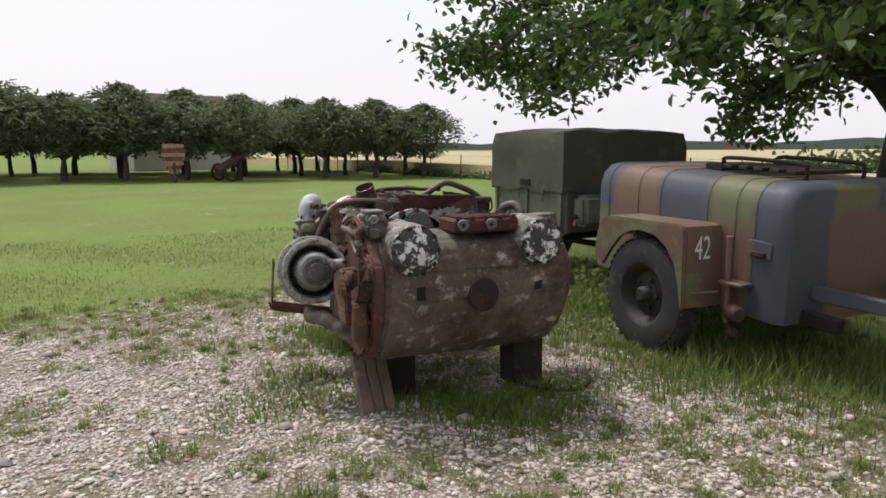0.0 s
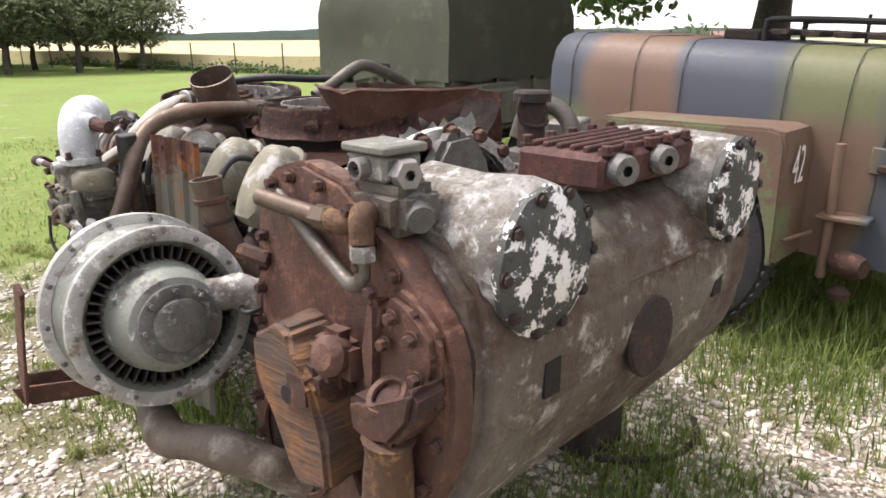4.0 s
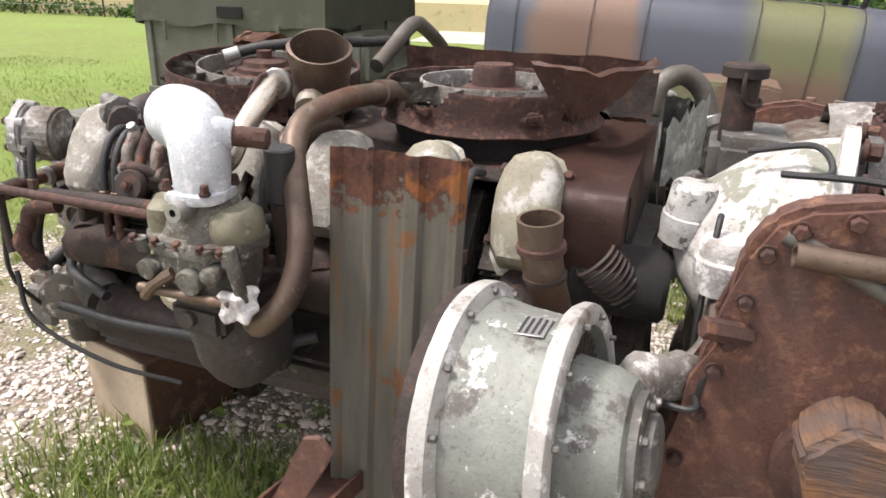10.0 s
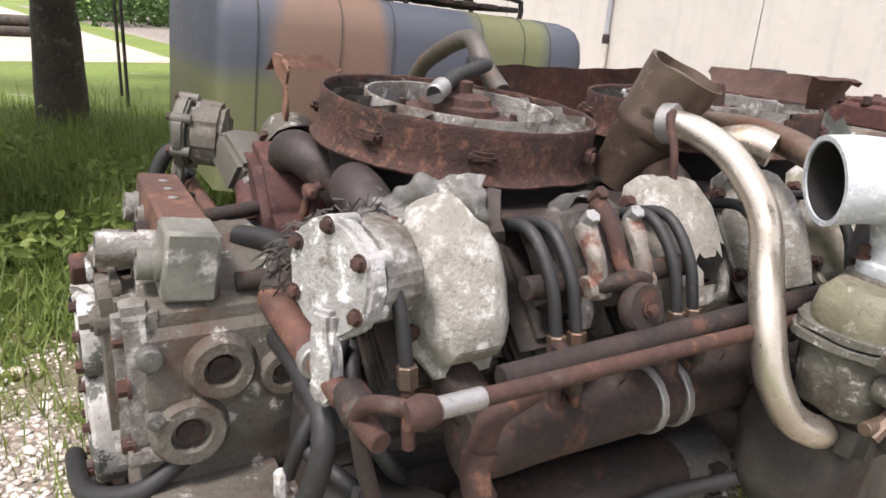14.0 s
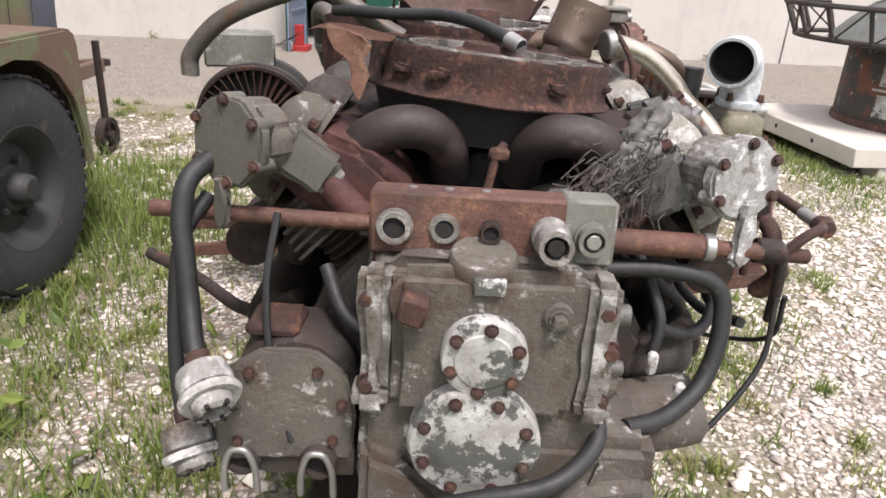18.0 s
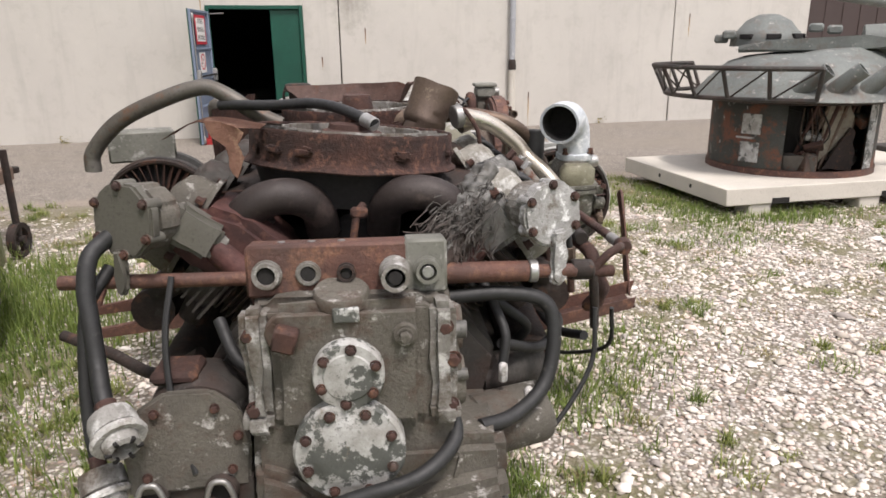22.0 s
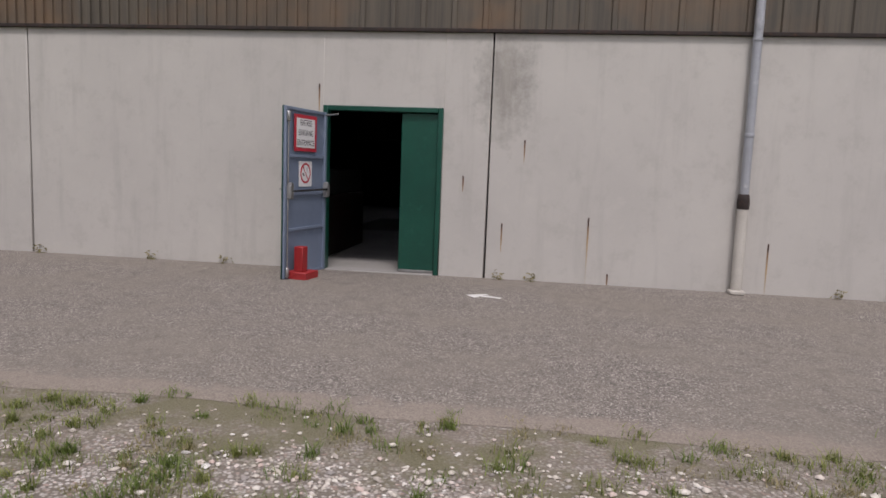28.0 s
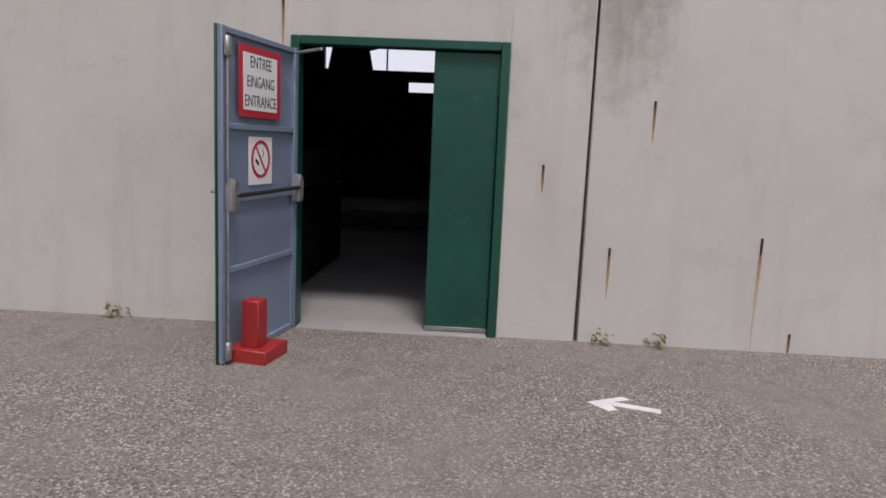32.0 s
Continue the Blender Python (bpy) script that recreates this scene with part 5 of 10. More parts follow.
def cylinder(s, y):
    m = side_matrix(s, y)
    bm = B()
    prof = [(0.075, 0.0)]
    for i in range(9):
        z = 0.03 + i * 0.018
        prof += [(0.078, z), (0.102, z + 0.004), (0.102, z + 0.008), (0.078, z + 0.012)]
    part("finned_barrel", lathe(bm, prof, m, 22), RUST_DARK, eng)
    head = part("cylinder_head", box(B(), (0, 0, 0.235), (0.165, 0.20, 0.11), m, 0.02, 2), CASE_DARK, eng)
    for i in range(5):
        part("head_fin", box(B(), (0, 0.0, 0.195 + i * 0.02), (0.19, 0.235 - 0.012 * i, 0.007), m, 0.0), CASE_DARK, head)
    part("exhaust_port", rod(B(), m @ Vector((0, -0.10 * s, 0.22)), m @ Vector((0, -0.17 * s, 0.20)), 0.036), RUST_DARK, head)
    part("intake_port", rod(B(), m @ Vector((0, 0.10 * s, 0.23)), m @ Vector((0, 0.16 * s, 0.24)), 0.034), RUST_DARK, head)
    return head


for s in (1, -1):
    for k, y in enumerate(CYL):
        cylinder(s, y)
        if s == 1 and k == 1:
            continue
        kind = (COVER_STONE if k in (0, 2, 3) else COVER_CREAM) if s > 0 else (CASE_DARK if k else GEARBOX)
        rocker_cover(s, y, kind, s > 0 and k == 2)

# exposed rockers where a cover is missing
yk = CYL[1]
part("rocker_seat", gnarl(box(B(), (0.41, yk, 1.05), (0.10, 0.15, 0.16), Matrix.Translation((0.41, yk, 1.05)) @ Matrix.Rotation(radians(-33), 4, "Y") @ Matrix.Translation((-0.41, -yk, -1.05)), 0.02), 0.006, 20, 2), CASE_DARK, eng)
part("rocker_hood", gnarl(lathe(B(), [(0.040, -0.02), (0.050, -0.018), (0.050, 0.02), (0.040, 0.02), (0.040, -0.02)], axis((0.40, yk, 1.10), (0.6, 0, 0.25)), 16, 0.3, 2.6), 0.004, 40), ALU_GREY, eng, "broken rim of a rocker cover")
for dy in (-0.042, 0.042):
    arm = part("rocker_arm", gnarl(tube(B(), [(0.462, yk + dy, 1.122), (0.492, yk + dy, 1.088), (0.505, yk + dy * 0.98, 1.055), (0.508, yk + dy * 0.92, 1.03)], 0.017, 10, 6, 0.012), 0.002, 40), PIPE_ROCKER, eng, "pale worn rocker arm")
    part("adjuster", rod(B(), (0.462, yk + dy, 1.120), (0.478, yk + dy, 1.142), 0.012, None, 6), STEEL, arm, "bright hexagon nut")
    part("arm_boss", gnarl(rod(B(), (0.50, yk + dy - 0.018, 1.04), (0.50, yk + dy + 0.018, 1.04), 0.019), 0.002, 40), PIPE_ROCKER, arm)
    part("foot_lug", gnarl(box(B(), (0.505, yk + dy * 1.5, 1.005), (0.035, 0.03, 0.05), None, 0.01), 0.004, 40, 1), CASE_DARK, arm)
part("rocker_lever", tube(B(), [(0.435, yk, 1.145), (0.475, yk, 1.115), (0.50, yk, 1.075), (0.52, yk + 0.003, 1.05), (0.545, yk + 0.006, 1.02)], 0.015, 10, 6, 0.009), RUST, eng)
part("lever_bridge", gnarl(tube(B(), [(0.508, yk - 0.045, 1.045), (0.522, yk - 0.015, 1.055), (0.522, yk + 0.015, 1.055), (0.508, yk + 0.045, 1.045)], 0.013, 10), 0.002, 40), RUST_DARK, eng)
part("lever_screw", rod(B(), (0.425, yk, 1.145), (0.445, yk, 1.165), 0.011, None, 6), RUST, eng)
part("rocker_roller", lathe(B(), [(0, -0.012), (0.034, -0.012), (0.038, -0.006), (0.038, 0.006), (0.034, 0.012), (0, 0.012)], axis((0.548, yk + 0.006, 1.02), (1, 0.1, 0.35)), 22), RUST_DARK, eng, "dark brown disc roller")
part("roller_bolt", bolt(B(), (0.562, yk + 0.007, 1.024), (1, 0.1, 0.35), 0.009, 0.012), RUST, eng)
part("rocker_shaft", rod(B(), (0.47, CYL[0] + 0.08, 1.04), (0.47, CYL[2] - 0.06, 1.04), 0.018), RUST_DARK, eng)

# ignition leads down the bank
for y in (CYL[0] + 0.10, CYL[0] + 0.135, CYL[1] + 0.11, CYL[1] + 0.145, CYL[2] + 0.10, CYL[3] + 0.11, CYL[4] + 0.11, CYL[0] - 0.13):
    lead = part("ignition_lead", tube(B(), [(0.36, y, 1.10), (0.44, y, 1.115), (0.495, y + 0.004, 1.06), (0.515, y + 0.01, 0.98)], 0.0095, 10, 5), RUBBER, eng)
    part("lead_nut", rod(B(), (0.515, y + 0.01, 0.985), (0.518, y + 0.011, 0.955), 0.014, None, 6), PIPE_TAN, lead)
    part("lead_pipe", rod(B(), (0.518, y + 0.011, 0.955), (0.525, y + 0.013, 0.87), 0.009), RUST, lead)

# cooling fans in their rusty rings
def cooling_fan(centre, torn, tip, tall_hub):
    """A fan in its ring; centre is the middle of the ring's rim, tip the fall of the rim along x and y."""
    fm = Matrix.Translation(centre) @ Matrix.Rotation(math.atan(-tip[0]), 4, "Y") @ Matrix.Rotation(math.atan(tip[1]), 4, "X") @ Matrix.Scale(0.952, 4)
    key = centre[1]
    bm = B()
    prof = [(0.296, -0.096), (0.298, -0.092), (0.289, -0.084), (0.284, -0.074), (0.283, -0.062), (0.283, -0.050), (0.283, -0.040), (0.283, -0.030), (0.283, -0.020), (0.283, -0.010), (0.283, -0.002), (0.281, 0.002), (0.277, 0.001), (0.2755, -0.002), (0.2755, -0.012), (0.2755, -0.024), (0.2755, -0.036), (0.2755, -0.048), (0.2755, -0.062), (0.283, -0.086), (0.296, -0.096)]
    lathe(bm, prof, None, 144)
    for v in bm.verts:
        a = math.atan2(v.co.y, v.co.x)
        v.co.z += 0.0025 * noise.noise(Vector((a * 5, key * 9, 1))) if v.co.z > -0.03 else 0
        if v.co.z < -0.07:
            v.co.z += 0.005 * noise.noise(Vector((a * 3, key * 5, 7)))
    gone = []
    for f in bm.faces:
        q = f.calc_center_median()
        a = math.degrees(math.atan2(q.y, q.x))
        k = noise.noise(Vector((a * 0.12, q.z * 25, key * 3)))
        if torn and torn[0] < a < torn[1]:
            edge = abs(2 * (a - torn[0]) / (torn[1] - torn[0]) - 1) ** 3
            if q.z > torn[2] + 0.06 * edge + 0.035 * noise.noise(Vector((a * 0.22, key, 3))) + 0.012 * noise.noise(Vector((a * 0.9, 2, key))):
                gone.append(f)
        elif k > 0.60 and -0.085 < q.z < -0.045:
            gone.append(f)
    bmesh.ops.delete(bm, geom=gone, context="FACES")
    bm.transform(fm)
    ring = part("fan_ring", bm, RUST_RING, eng, "flaking rusty fan ring")
    for a in (-112, -62, -20, 35, 100, 160, 230):
        m = fm @ Matrix.Rotation(radians(a), 4, "Z") @ Matrix.Translation((0.287, 0, -0.048))
        part("ring_lug", gnarl(box(B(), (0, 0, 0), (0.022, 0.05, 0.022), m, 0.006, 2), 0.006, 40, 1, a), RUST_RING, ring)
    rim = part("fan_wheel", gnarl(lathe(B(), [(0.190, -0.050), (0.196, -0.050), (0.1965, -0.002), (0.1945, 0.002), (0.190, 0.001), (0.189, -0.004), (0.190, -0.050)], fm, 64), 0.001, 30), ALU_DULL, eng, "pale corroded alloy fan wheel")
    for i in range(16):
        a = 2 * math.pi * i / 16 + key
        bm = B()
        vs = []
        for r in (0.194, 0.215, 0.236, 0.256, 0.273):
            for w, dz in ((0.0, -0.001), (-0.008, -0.014), (-0.022, -0.030), (-0.042, -0.044)):
                th = a + w / 0.24
                vs.append(bm.verts.new(fm @ Vector((r * math.cos(th), r * math.sin(th), dz))))
        for j in range(4):
            for k in range(3):
                bm.faces.new((vs[j * 4 + k], vs[j * 4 + k + 1], vs[j * 4 + k + 5], vs[j * 4 + k + 4]))
        bmesh.ops.solidify(bm, geom=bm.faces[:], thickness=0.003)
        part("fan_blade", bm, ALU_DULL, rim)
    part("fan_plate", gnarl(lathe(B(), [(0, -0.030), (0.10, -0.030), (0.12, -0.036), (0.150, -0.040), (0.188, -0.046), (0.188, -0.052), (0, -0.052)], fm, 36), 0.002, 20), RUST_DARK, rim, "rusty hub plate")
    hub = [(0.085, -0.035), (0.082, -0.018), (0.06, -0.012), (0.056, 0.03), (0.05, 0.042), (0, 0.045)] if tall_hub else [(0.112, -0.034), (0.110, -0.022), (0.086, -0.018), (0.084, -0.006), (0.068, -0.002), (0.064, 0.012), (0.046, 0.016), (0.022, 0.018), (0.022, 0.040), (0, 0.042)]
    part("fan_hub", gnarl(lathe(B(), hub, fm, 28), 0.0015, 40), RUST, rim, "rusty stepped hub cap")
    ring_of_bolts(rim, fm @ Vector((0, 0, -0.032)), fm.to_3x3() @ Vector((0, 0, 1)), 0.124, 8, RUST_DARK, 0.008)
    # black bowl, so the shade below the blades comes from colour
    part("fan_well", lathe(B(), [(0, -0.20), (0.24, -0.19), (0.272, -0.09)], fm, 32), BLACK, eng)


cooling_fan((0.001, -0.372, 1.235), None, (-0.07, -0.055), False)
cooling_fan((-0.005, 0.304, 1.240), (-48, -6, -0.055), (0.0, 0.0), True)

COWL = worn("satin_brown_cowling", (0.110, 0.057, 0.045), (0.068, 0.037, 0.031), (0.150, 0.085, 0.066), 0.60, 12, (0.050, 0.031, 0.027), 0.62, 6, 0.38, 0.15, 0.4, 80, 0.003, 0.06)
TORN = worn("frayed_grey_green_sheet", (0.40, 0.42, 0.385), (0.27, 0.285, 0.26), (0.56, 0.57, 0.55), 0.58, 20, (0.13, 0.115, 0.095), 0.63, 14, 0.8, 0.1, 0.6)
# sheet-metal deck and cowling round the fans
part("deck_plate", box(B(), (0, 0.05, 1.085), (0.72, 1.02, 0.008), None, 0.003), RUST_DARK, eng)


def bent_sheet(pts, y0, y1, wobble, seed, t=0.004, cuts=14):
    """A thin sheet that follows the line pts in x and z, from y0 to y1, dented and with a ragged rim."""
    bm = B()
    line = curve_points([(x, 0, z) for x, z in pts], 4)
    rows = []
    for i in range(cuts + 1):
        f = i / cuts
        row = []
        for j, p in enumerate(line):
            k = noise.noise(Vector((f * 5 + seed, j * 0.35, seed)))
            rag = 0.006 * noise.noise(Vector((f * 7, seed, 2))) if j in (0, len(line) - 1) else 0
            row.append(bm.verts.new((p.x + wobble * k, y0 + (y1 - y0) * f, p.z + rag + wobble * 0.6 * k)))
        rows.append(row)
    for a, b in zip(rows, rows[1:]):
        for j in range(len(line) - 1):
            bm.faces.new((a[j], a[j + 1], b[j + 1], b[j]))
    bmesh.ops.solidify(bm, geom=bm.faces[:], thickness=t)
    return bm


part("end_cowling", bent_sheet([(0.375, 0.78), (0.40, 0.92), (0.407, 1.04), (0.395, 1.082), (0.355, 1.103), (0.20, 1.118), (-0.30, 1.112)], 0.46, 0.70, 0.003, 3.0), COWL, eng, "brown cowling sheet folded into a box")
part("cowling_end_plate", prism(B(), [(-0.38, 0.70), (0.36, 0.70), (0.392, 0.92), (0.398, 1.04), (0.385, 1.076), (0.345, 1.095), (0.2, 1.108), (-0.38, 1.10)], 0.006, at(XZ, 0, 0.692, 0), 0.002), COWL, eng)
part("plate_seam", box(B(), (0.30, 0.7005, 0.93), (0.006, 0.004, 0.28), None, 0.001), RUST_DARK, eng)
part("side_cowling", bent_sheet([(-0.43, 1.05), (-0.43, 1.20), (-0.425, 1.27)], -0.12, 0.66, 0.008, 8.0, 0.004, 40), RUST_PLATE, eng, "ragged upright rusty sheet")
part("corner_cowling", bent_sheet([(-0.32, 1.12), (-0.37, 1.18), (-0.40, 1.24)], 0.52, 0.68, 0.006, 5.0), RUST_DARK, eng)


def tray():
    """Torn funnel-shaped sheet tray over the rear fan, with a rolled rim."""
    bm = B()
    top = [(0.18, 0.44, 1.313), (0.20, 0.575, 1.310), (-0.04, 0.685, 1.300), (-0.31, 0.665, 1.292)]
    low = [(0.135, 0.50, 1.190), (0.13, 0.555, 1.188), (0.0, 0.615, 1.215), (-0.25, 0.62, 1.245)]
    tl, ll = curve_points(top, 10), curve_points(low, 10)
    rows = []
    for j, k in enumerate((-0.02, 0.0, 0.25, 0.5, 0.75, 1.0)):
        row = []
        for i, (p, q) in enumerate(zip(tl, ll)):
            c = p.lerp(q, max(k, 0.0)) + Vector((0.012, 0.010, -0.006)) * (j == 0)
            c += Vector((1, 1, 0.4)) * 0.010 * noise.noise(Vector((i * 0.35, j * 0.8, 4)))
            c.z += 0.022 * noise.noise(Vector((i * 0.8, 5, 1))) * (j == 5) - 0.012 * math.exp(-((i - 11) / 1.2) ** 2) * (j < 2)
            row.append(bm.verts.new(c))
        rows.append(row)
    for a, b in zip(rows, rows[1:]):
        for i in range(len(a) - 1):
            bm.faces.new((a[i], a[i + 1], b[i + 1], b[i]))
    bmesh.ops.solidify(bm, geom=bm.faces[:], thickness=0.003)
    return bm


bm = B()
sheet = [[bm.verts.new((0.12 - 0.23 * i / 14 + 0.006 * noise.noise(Vector((i * 0.5, j, 2))), 0.745 + 0.08 * i / 14 + 0.008 * noise.noise(Vector((i * 0.4, j * 0.5, 8))), 1.05 + (0.135 + 0.045 * i / 14 + 0.035 * noise.noise(Vector((i * 0.9, 3, 3)))) * j / 5 + 0.03 * (j == 0) * noise.noise(Vector((i * 0.7, 1, 6))))) for j in range(6)] for i in range(15)]
for a, b in zip(sheet, sheet[1:]):
    for j in range(5):
        bm.faces.new((a[j], a[j + 1], b[j + 1], b[j]))
bmesh.ops.solidify(bm, geom=bm.faces[:], thickness=0.004)
part("torn_olive_sheet", bm, TORN, eng, "torn upright grey-green sheet with frayed edges")
part("white_canister", gnarl(lathe(B(), [(0.045, -0.10), (0.050, -0.05), (0.050, -0.042), (0.046, -0.04), (0.046, 0.015), (0.040, 0.022), (0, 0.024)], axis((0.33, 0.82, 1.10), (0.05, 0.1, 1)), 24), 0.002, 30), CAP_WHITE, eng, "small canister with flaking white paint")
part("torn_tray", tray(), TRAY, eng, "torn maroon sheet tray with scraped paint")
part("torn_flap", gnarl(prism(B(), [(-0.31, 1.285), (-0.25, 1.29), (-0.235, 1.262), (-0.25, 1.235), (-0.237, 1.205), (-0.258, 1.16), (-0.272, 1.185), (-0.28, 1.23), (-0.30, 1.255)], 0.005, at(XZ, 0, -0.645, 0), 0.0), 0.014, 14, 3), FLAP, eng, "torn hanging flap of orange rusted sheet")
part("torn_flap", bent_sheet([(-0.20, 1.27), (-0.34, 1.285), (-0.42, 1.25)], -0.64, -0.54, 0.02, 25.0, 0.004, 10), FLAP, eng)

# funnel between the fans and its pipes
cupm = axis((0.188, -0.085, 1.155), (0.42, 0.26, 1))
part("air_cup", gnarl(lathe(B(), [(0.052, -0.06), (0.054, 0.0), (0.062, 0.03), (0.060, 0.05), (0.068, 0.06), (0.070, 0.075), (0.066, 0.09), (0.072, 0.15), (0.074, 0.185), (0.070, 0.186), (0.066, 0.15), (0.060, 0.10), (0.045, 0.02), (0, 0.01)], cupm, 28), 0.004, 18, 0), PIPE_TAN, eng, "dented brown air funnel")
part("cup_pipe", tube(B(), [(0.19, -0.07, 1.06), (0.22, -0.05, 1.12), (0.30, -0.08, 1.11), (0.36, -0.12, 1.05), (0.38, -0.14, 0.98)], 0.042, 14), PIPE_TAN, eng)
part("oil_pipe", tube(B(), [(0.16, 0.09, 1.212), (0.27, 0.08, 1.222), (0.375, 0.07, 1.222), (0.483, 0.052, 1.202), (0.555, 0.065, 1.160), (0.608, 0.10, 1.09), (0.645, 0.128, 1.027), (0.675, 0.138, 0.962), (0.706, 0.125, 0.90), (0.722, 0.08, 0.85), (0.68, 0.03, 0.825)], 0.025, 14), PIPE_TAN, eng, "tan stained oil pipe")
part("pipe_elbow", tube(B(), [(0.10, 0.11, 1.17), (0.14, 0.095, 1.205), (0.21, 0.085, 1.218)], 0.033, 14), PIPE_TAN, eng)
part("oil_pipe", tube(B(), [(0.315, -0.125, 1.238), (0.36, -0.11, 1.232), (0.43, -0.102, 1.205), (0.50, -0.105, 1.15), (0.535, -0.115, 1.105), (0.585, -0.165, 1.058), (0.627, -0.197, 0.997), (0.655, -0.201, 0.93), (0.68, -0.178, 0.875), (0.70, -0.135, 0.85), (0.68, -0.09, 0.84)], 0.025, 14), PIPE_SHINY, eng, "bright heat-tinted steel pipe")
part("pipe_flange", rod(B(), (0.30, -0.13, 1.236), (0.325, -0.122, 1.239), 0.036), STEEL, eng)
part("pipe_clip", tube(B(), [(0.33, -0.14, 1.26), (0.34, -0.155, 1.25), (0.37, -0.165, 1.20), (0.38, -0.165, 1.14)], 0.007, 8), RUST, eng)
part("stub_pipe", tube(B(), [(0.33, -0.02, 1.20), (0.38, 0.0, 1.215), (0.42, 0.02, 1.205)], 0.030, 12), PIPE_SHINY, eng)

# carburettor with its white elbow
def rounded_stack(bm, cx, cy, prof, power=3.0, seg=26, twist=0.0):
    """A lofted casting: rounded-square rings (half width x, half width y, height) one above the other."""
    rings = []
    for hx, hy, z in prof:
        ring = []
        for i in range(seg):
            a = 2 * math.pi * i / seg
            k = (abs(math.cos(a)) ** power + abs(math.sin(a)) ** power) ** (-1 / power)
            x, y = hx * k * math.cos(a), hy * k * math.sin(a)
            ring.append(bm.verts.new((cx + x * math.cos(twist) - y * math.sin(twist), cy + x * math.sin(twist) + y * math.cos(twist), z)))
        rings.append(ring)
    for a, b in zip(rings, rings[1:]):
        for i in range(seg):
            bm.faces.new((a[i], a[(i + 1) % seg], b[(i + 1) % seg], b[i]))
    bm.faces.new(rings[-1])
    bm.faces.new(rings[0][::-1])
    return bm


carb = part("carburettor", gnarl(rounded_stack(B(), 0.695, -0.05, [(0.045, 0.06, 0.87), (0.066, 0.085, 0.885), (0.074, 0.098, 0.93), (0.076, 0.104, 0.985), (0.086, 0.116, 0.988), (0.086, 0.116, 1.0)]), 0.003, 26, 1), CARB, eng, "grey-green corroded carburettor")
part("upper_body", gnarl(rounded_stack(B(), 0.695, -0.045, [(0.084, 0.114, 1.003), (0.084, 0.114, 1.014), (0.07, 0.09, 1.018), (0.062, 0.07, 1.05), (0.05, 0.052, 1.085)]), 0.003, 26, 1), CARB, carb)
part("float_chamber", gnarl(rounded_stack(B(), 0.70, -0.115, [(0.055, 0.036, 1.012), (0.058, 0.040, 1.03), (0.055, 0.038, 1.062), (0.04, 0.028, 1.078)], 2.6), 0.003, 26), OLIVE_CARB, carb, "olive tinted float chamber")
part("float_chamber", gnarl(rounded_stack(B(), 0.70, 0.028, [(0.058, 0.034, 1.012), (0.062, 0.040, 1.03), (0.058, 0.038, 1.058), (0.04, 0.028, 1.072)], 2.6), 0.003, 26), OLIVE_CARB, carb, "olive tinted float chamber")
part("carb_flange", gnarl(rounded_stack(B(), 0.71, -0.04, [(0.052, 0.052, 1.084), (0.054, 0.054, 1.088), (0.054, 0.054, 1.102), (0.050, 0.050, 1.106)], 4.5, 30), 0.001, 30), ALU_ELBOW, carb)
for y in (-0.15, -0.10, -0.05, 0.0, 0.045):
    part("screw", bolt(B(), (0.776, y, 1.006), (0.5, 0, 1), 0.008, 0.014), RUST, carb)
    part("lug", gnarl(rod(B(), (0.768, y + 0.01, 0.985), (0.772, y + 0.01, 1.012), 0.013), 0.002, 40), CARB, carb)
for y, z, r in ((-0.125, 0.955, 0.02), (-0.03, 0.945, 0.026), (0.02, 0.965, 0.018)):
    part("side_boss", gnarl(rod(B(), (0.755, y, z), (0.79, y, z - 0.004), r), 0.002, 40), CARB, carb)
part("hollow_screw", lathe(B(), [(0.007, 0.022), (0.018, 0.022), (0.02, 0.015), (0.02, -0.02), (0, -0.02)], axis((0.765, -0.044, 1.075), (1, 0, 0.05)), 14), STEEL, carb)
part("throttle_shaft", rod(B(), (0.772, -0.16, 0.905), (0.776, 0.055, 0.91), 0.010), PIPE_TAN, carb)
part("lever", tube(B(), [(0.775, -0.145, 0.89), (0.78, -0.11, 0.925), (0.772, -0.072, 0.951)], 0.012, 8), PIPE_TAN, carb)
part("linkage_block", gnarl(box(B(), (0.758, 0.06, 0.905), (0.05, 0.05, 0.06), None, 0.01), 0.012, 40, 3), ALU_WHITE, carb, "white crusted linkage block")
part("linkage_arm", gnarl(rod(B(), (0.76, 0.07, 0.91), (0.77, 0.055, 1.02), 0.014), 0.003, 40), CARB, carb)
part("foot_block", gnarl(box(B(), (0.70, -0.05, 0.842), (0.11, 0.12, 0.07), None, 0.012, 2), 0.004, 24, 1), CASE_DARK, carb)
part("drain_boss", rod(B(), (0.745, -0.06, 0.85), (0.77, -0.06, 0.85), 0.017), CASE_DARK, carb)
for dx, dy in ((-0.042, -0.042), (0.042, -0.042), (-0.042, 0.042), (0.042, 0.042)):
    part("bolt", bolt(B(), (0.71 + dx, -0.04 + dy, 1.105), (0, 0, 1), 0.008, 0.02), RUST, carb)
elbow = part("intake_elbow", tube(B(), [(0.708, -0.038, 1.10), (0.706, -0.038, 1.145), (0.697, -0.046, 1.185), (0.676, -0.072, 1.212), (0.652, -0.108, 1.216), (0.627, -0.150, 1.211)], 0.051, 26, 7, 0.063, 0.88), ALU_ELBOW, eng, "chalky white cast intake elbow")
part("elbow_stub", rod(B(), (0.69, -0.03, 1.205), (0.67, 0.012, 1.20), 0.034, 0.028), ALU_ELBOW, elbow)
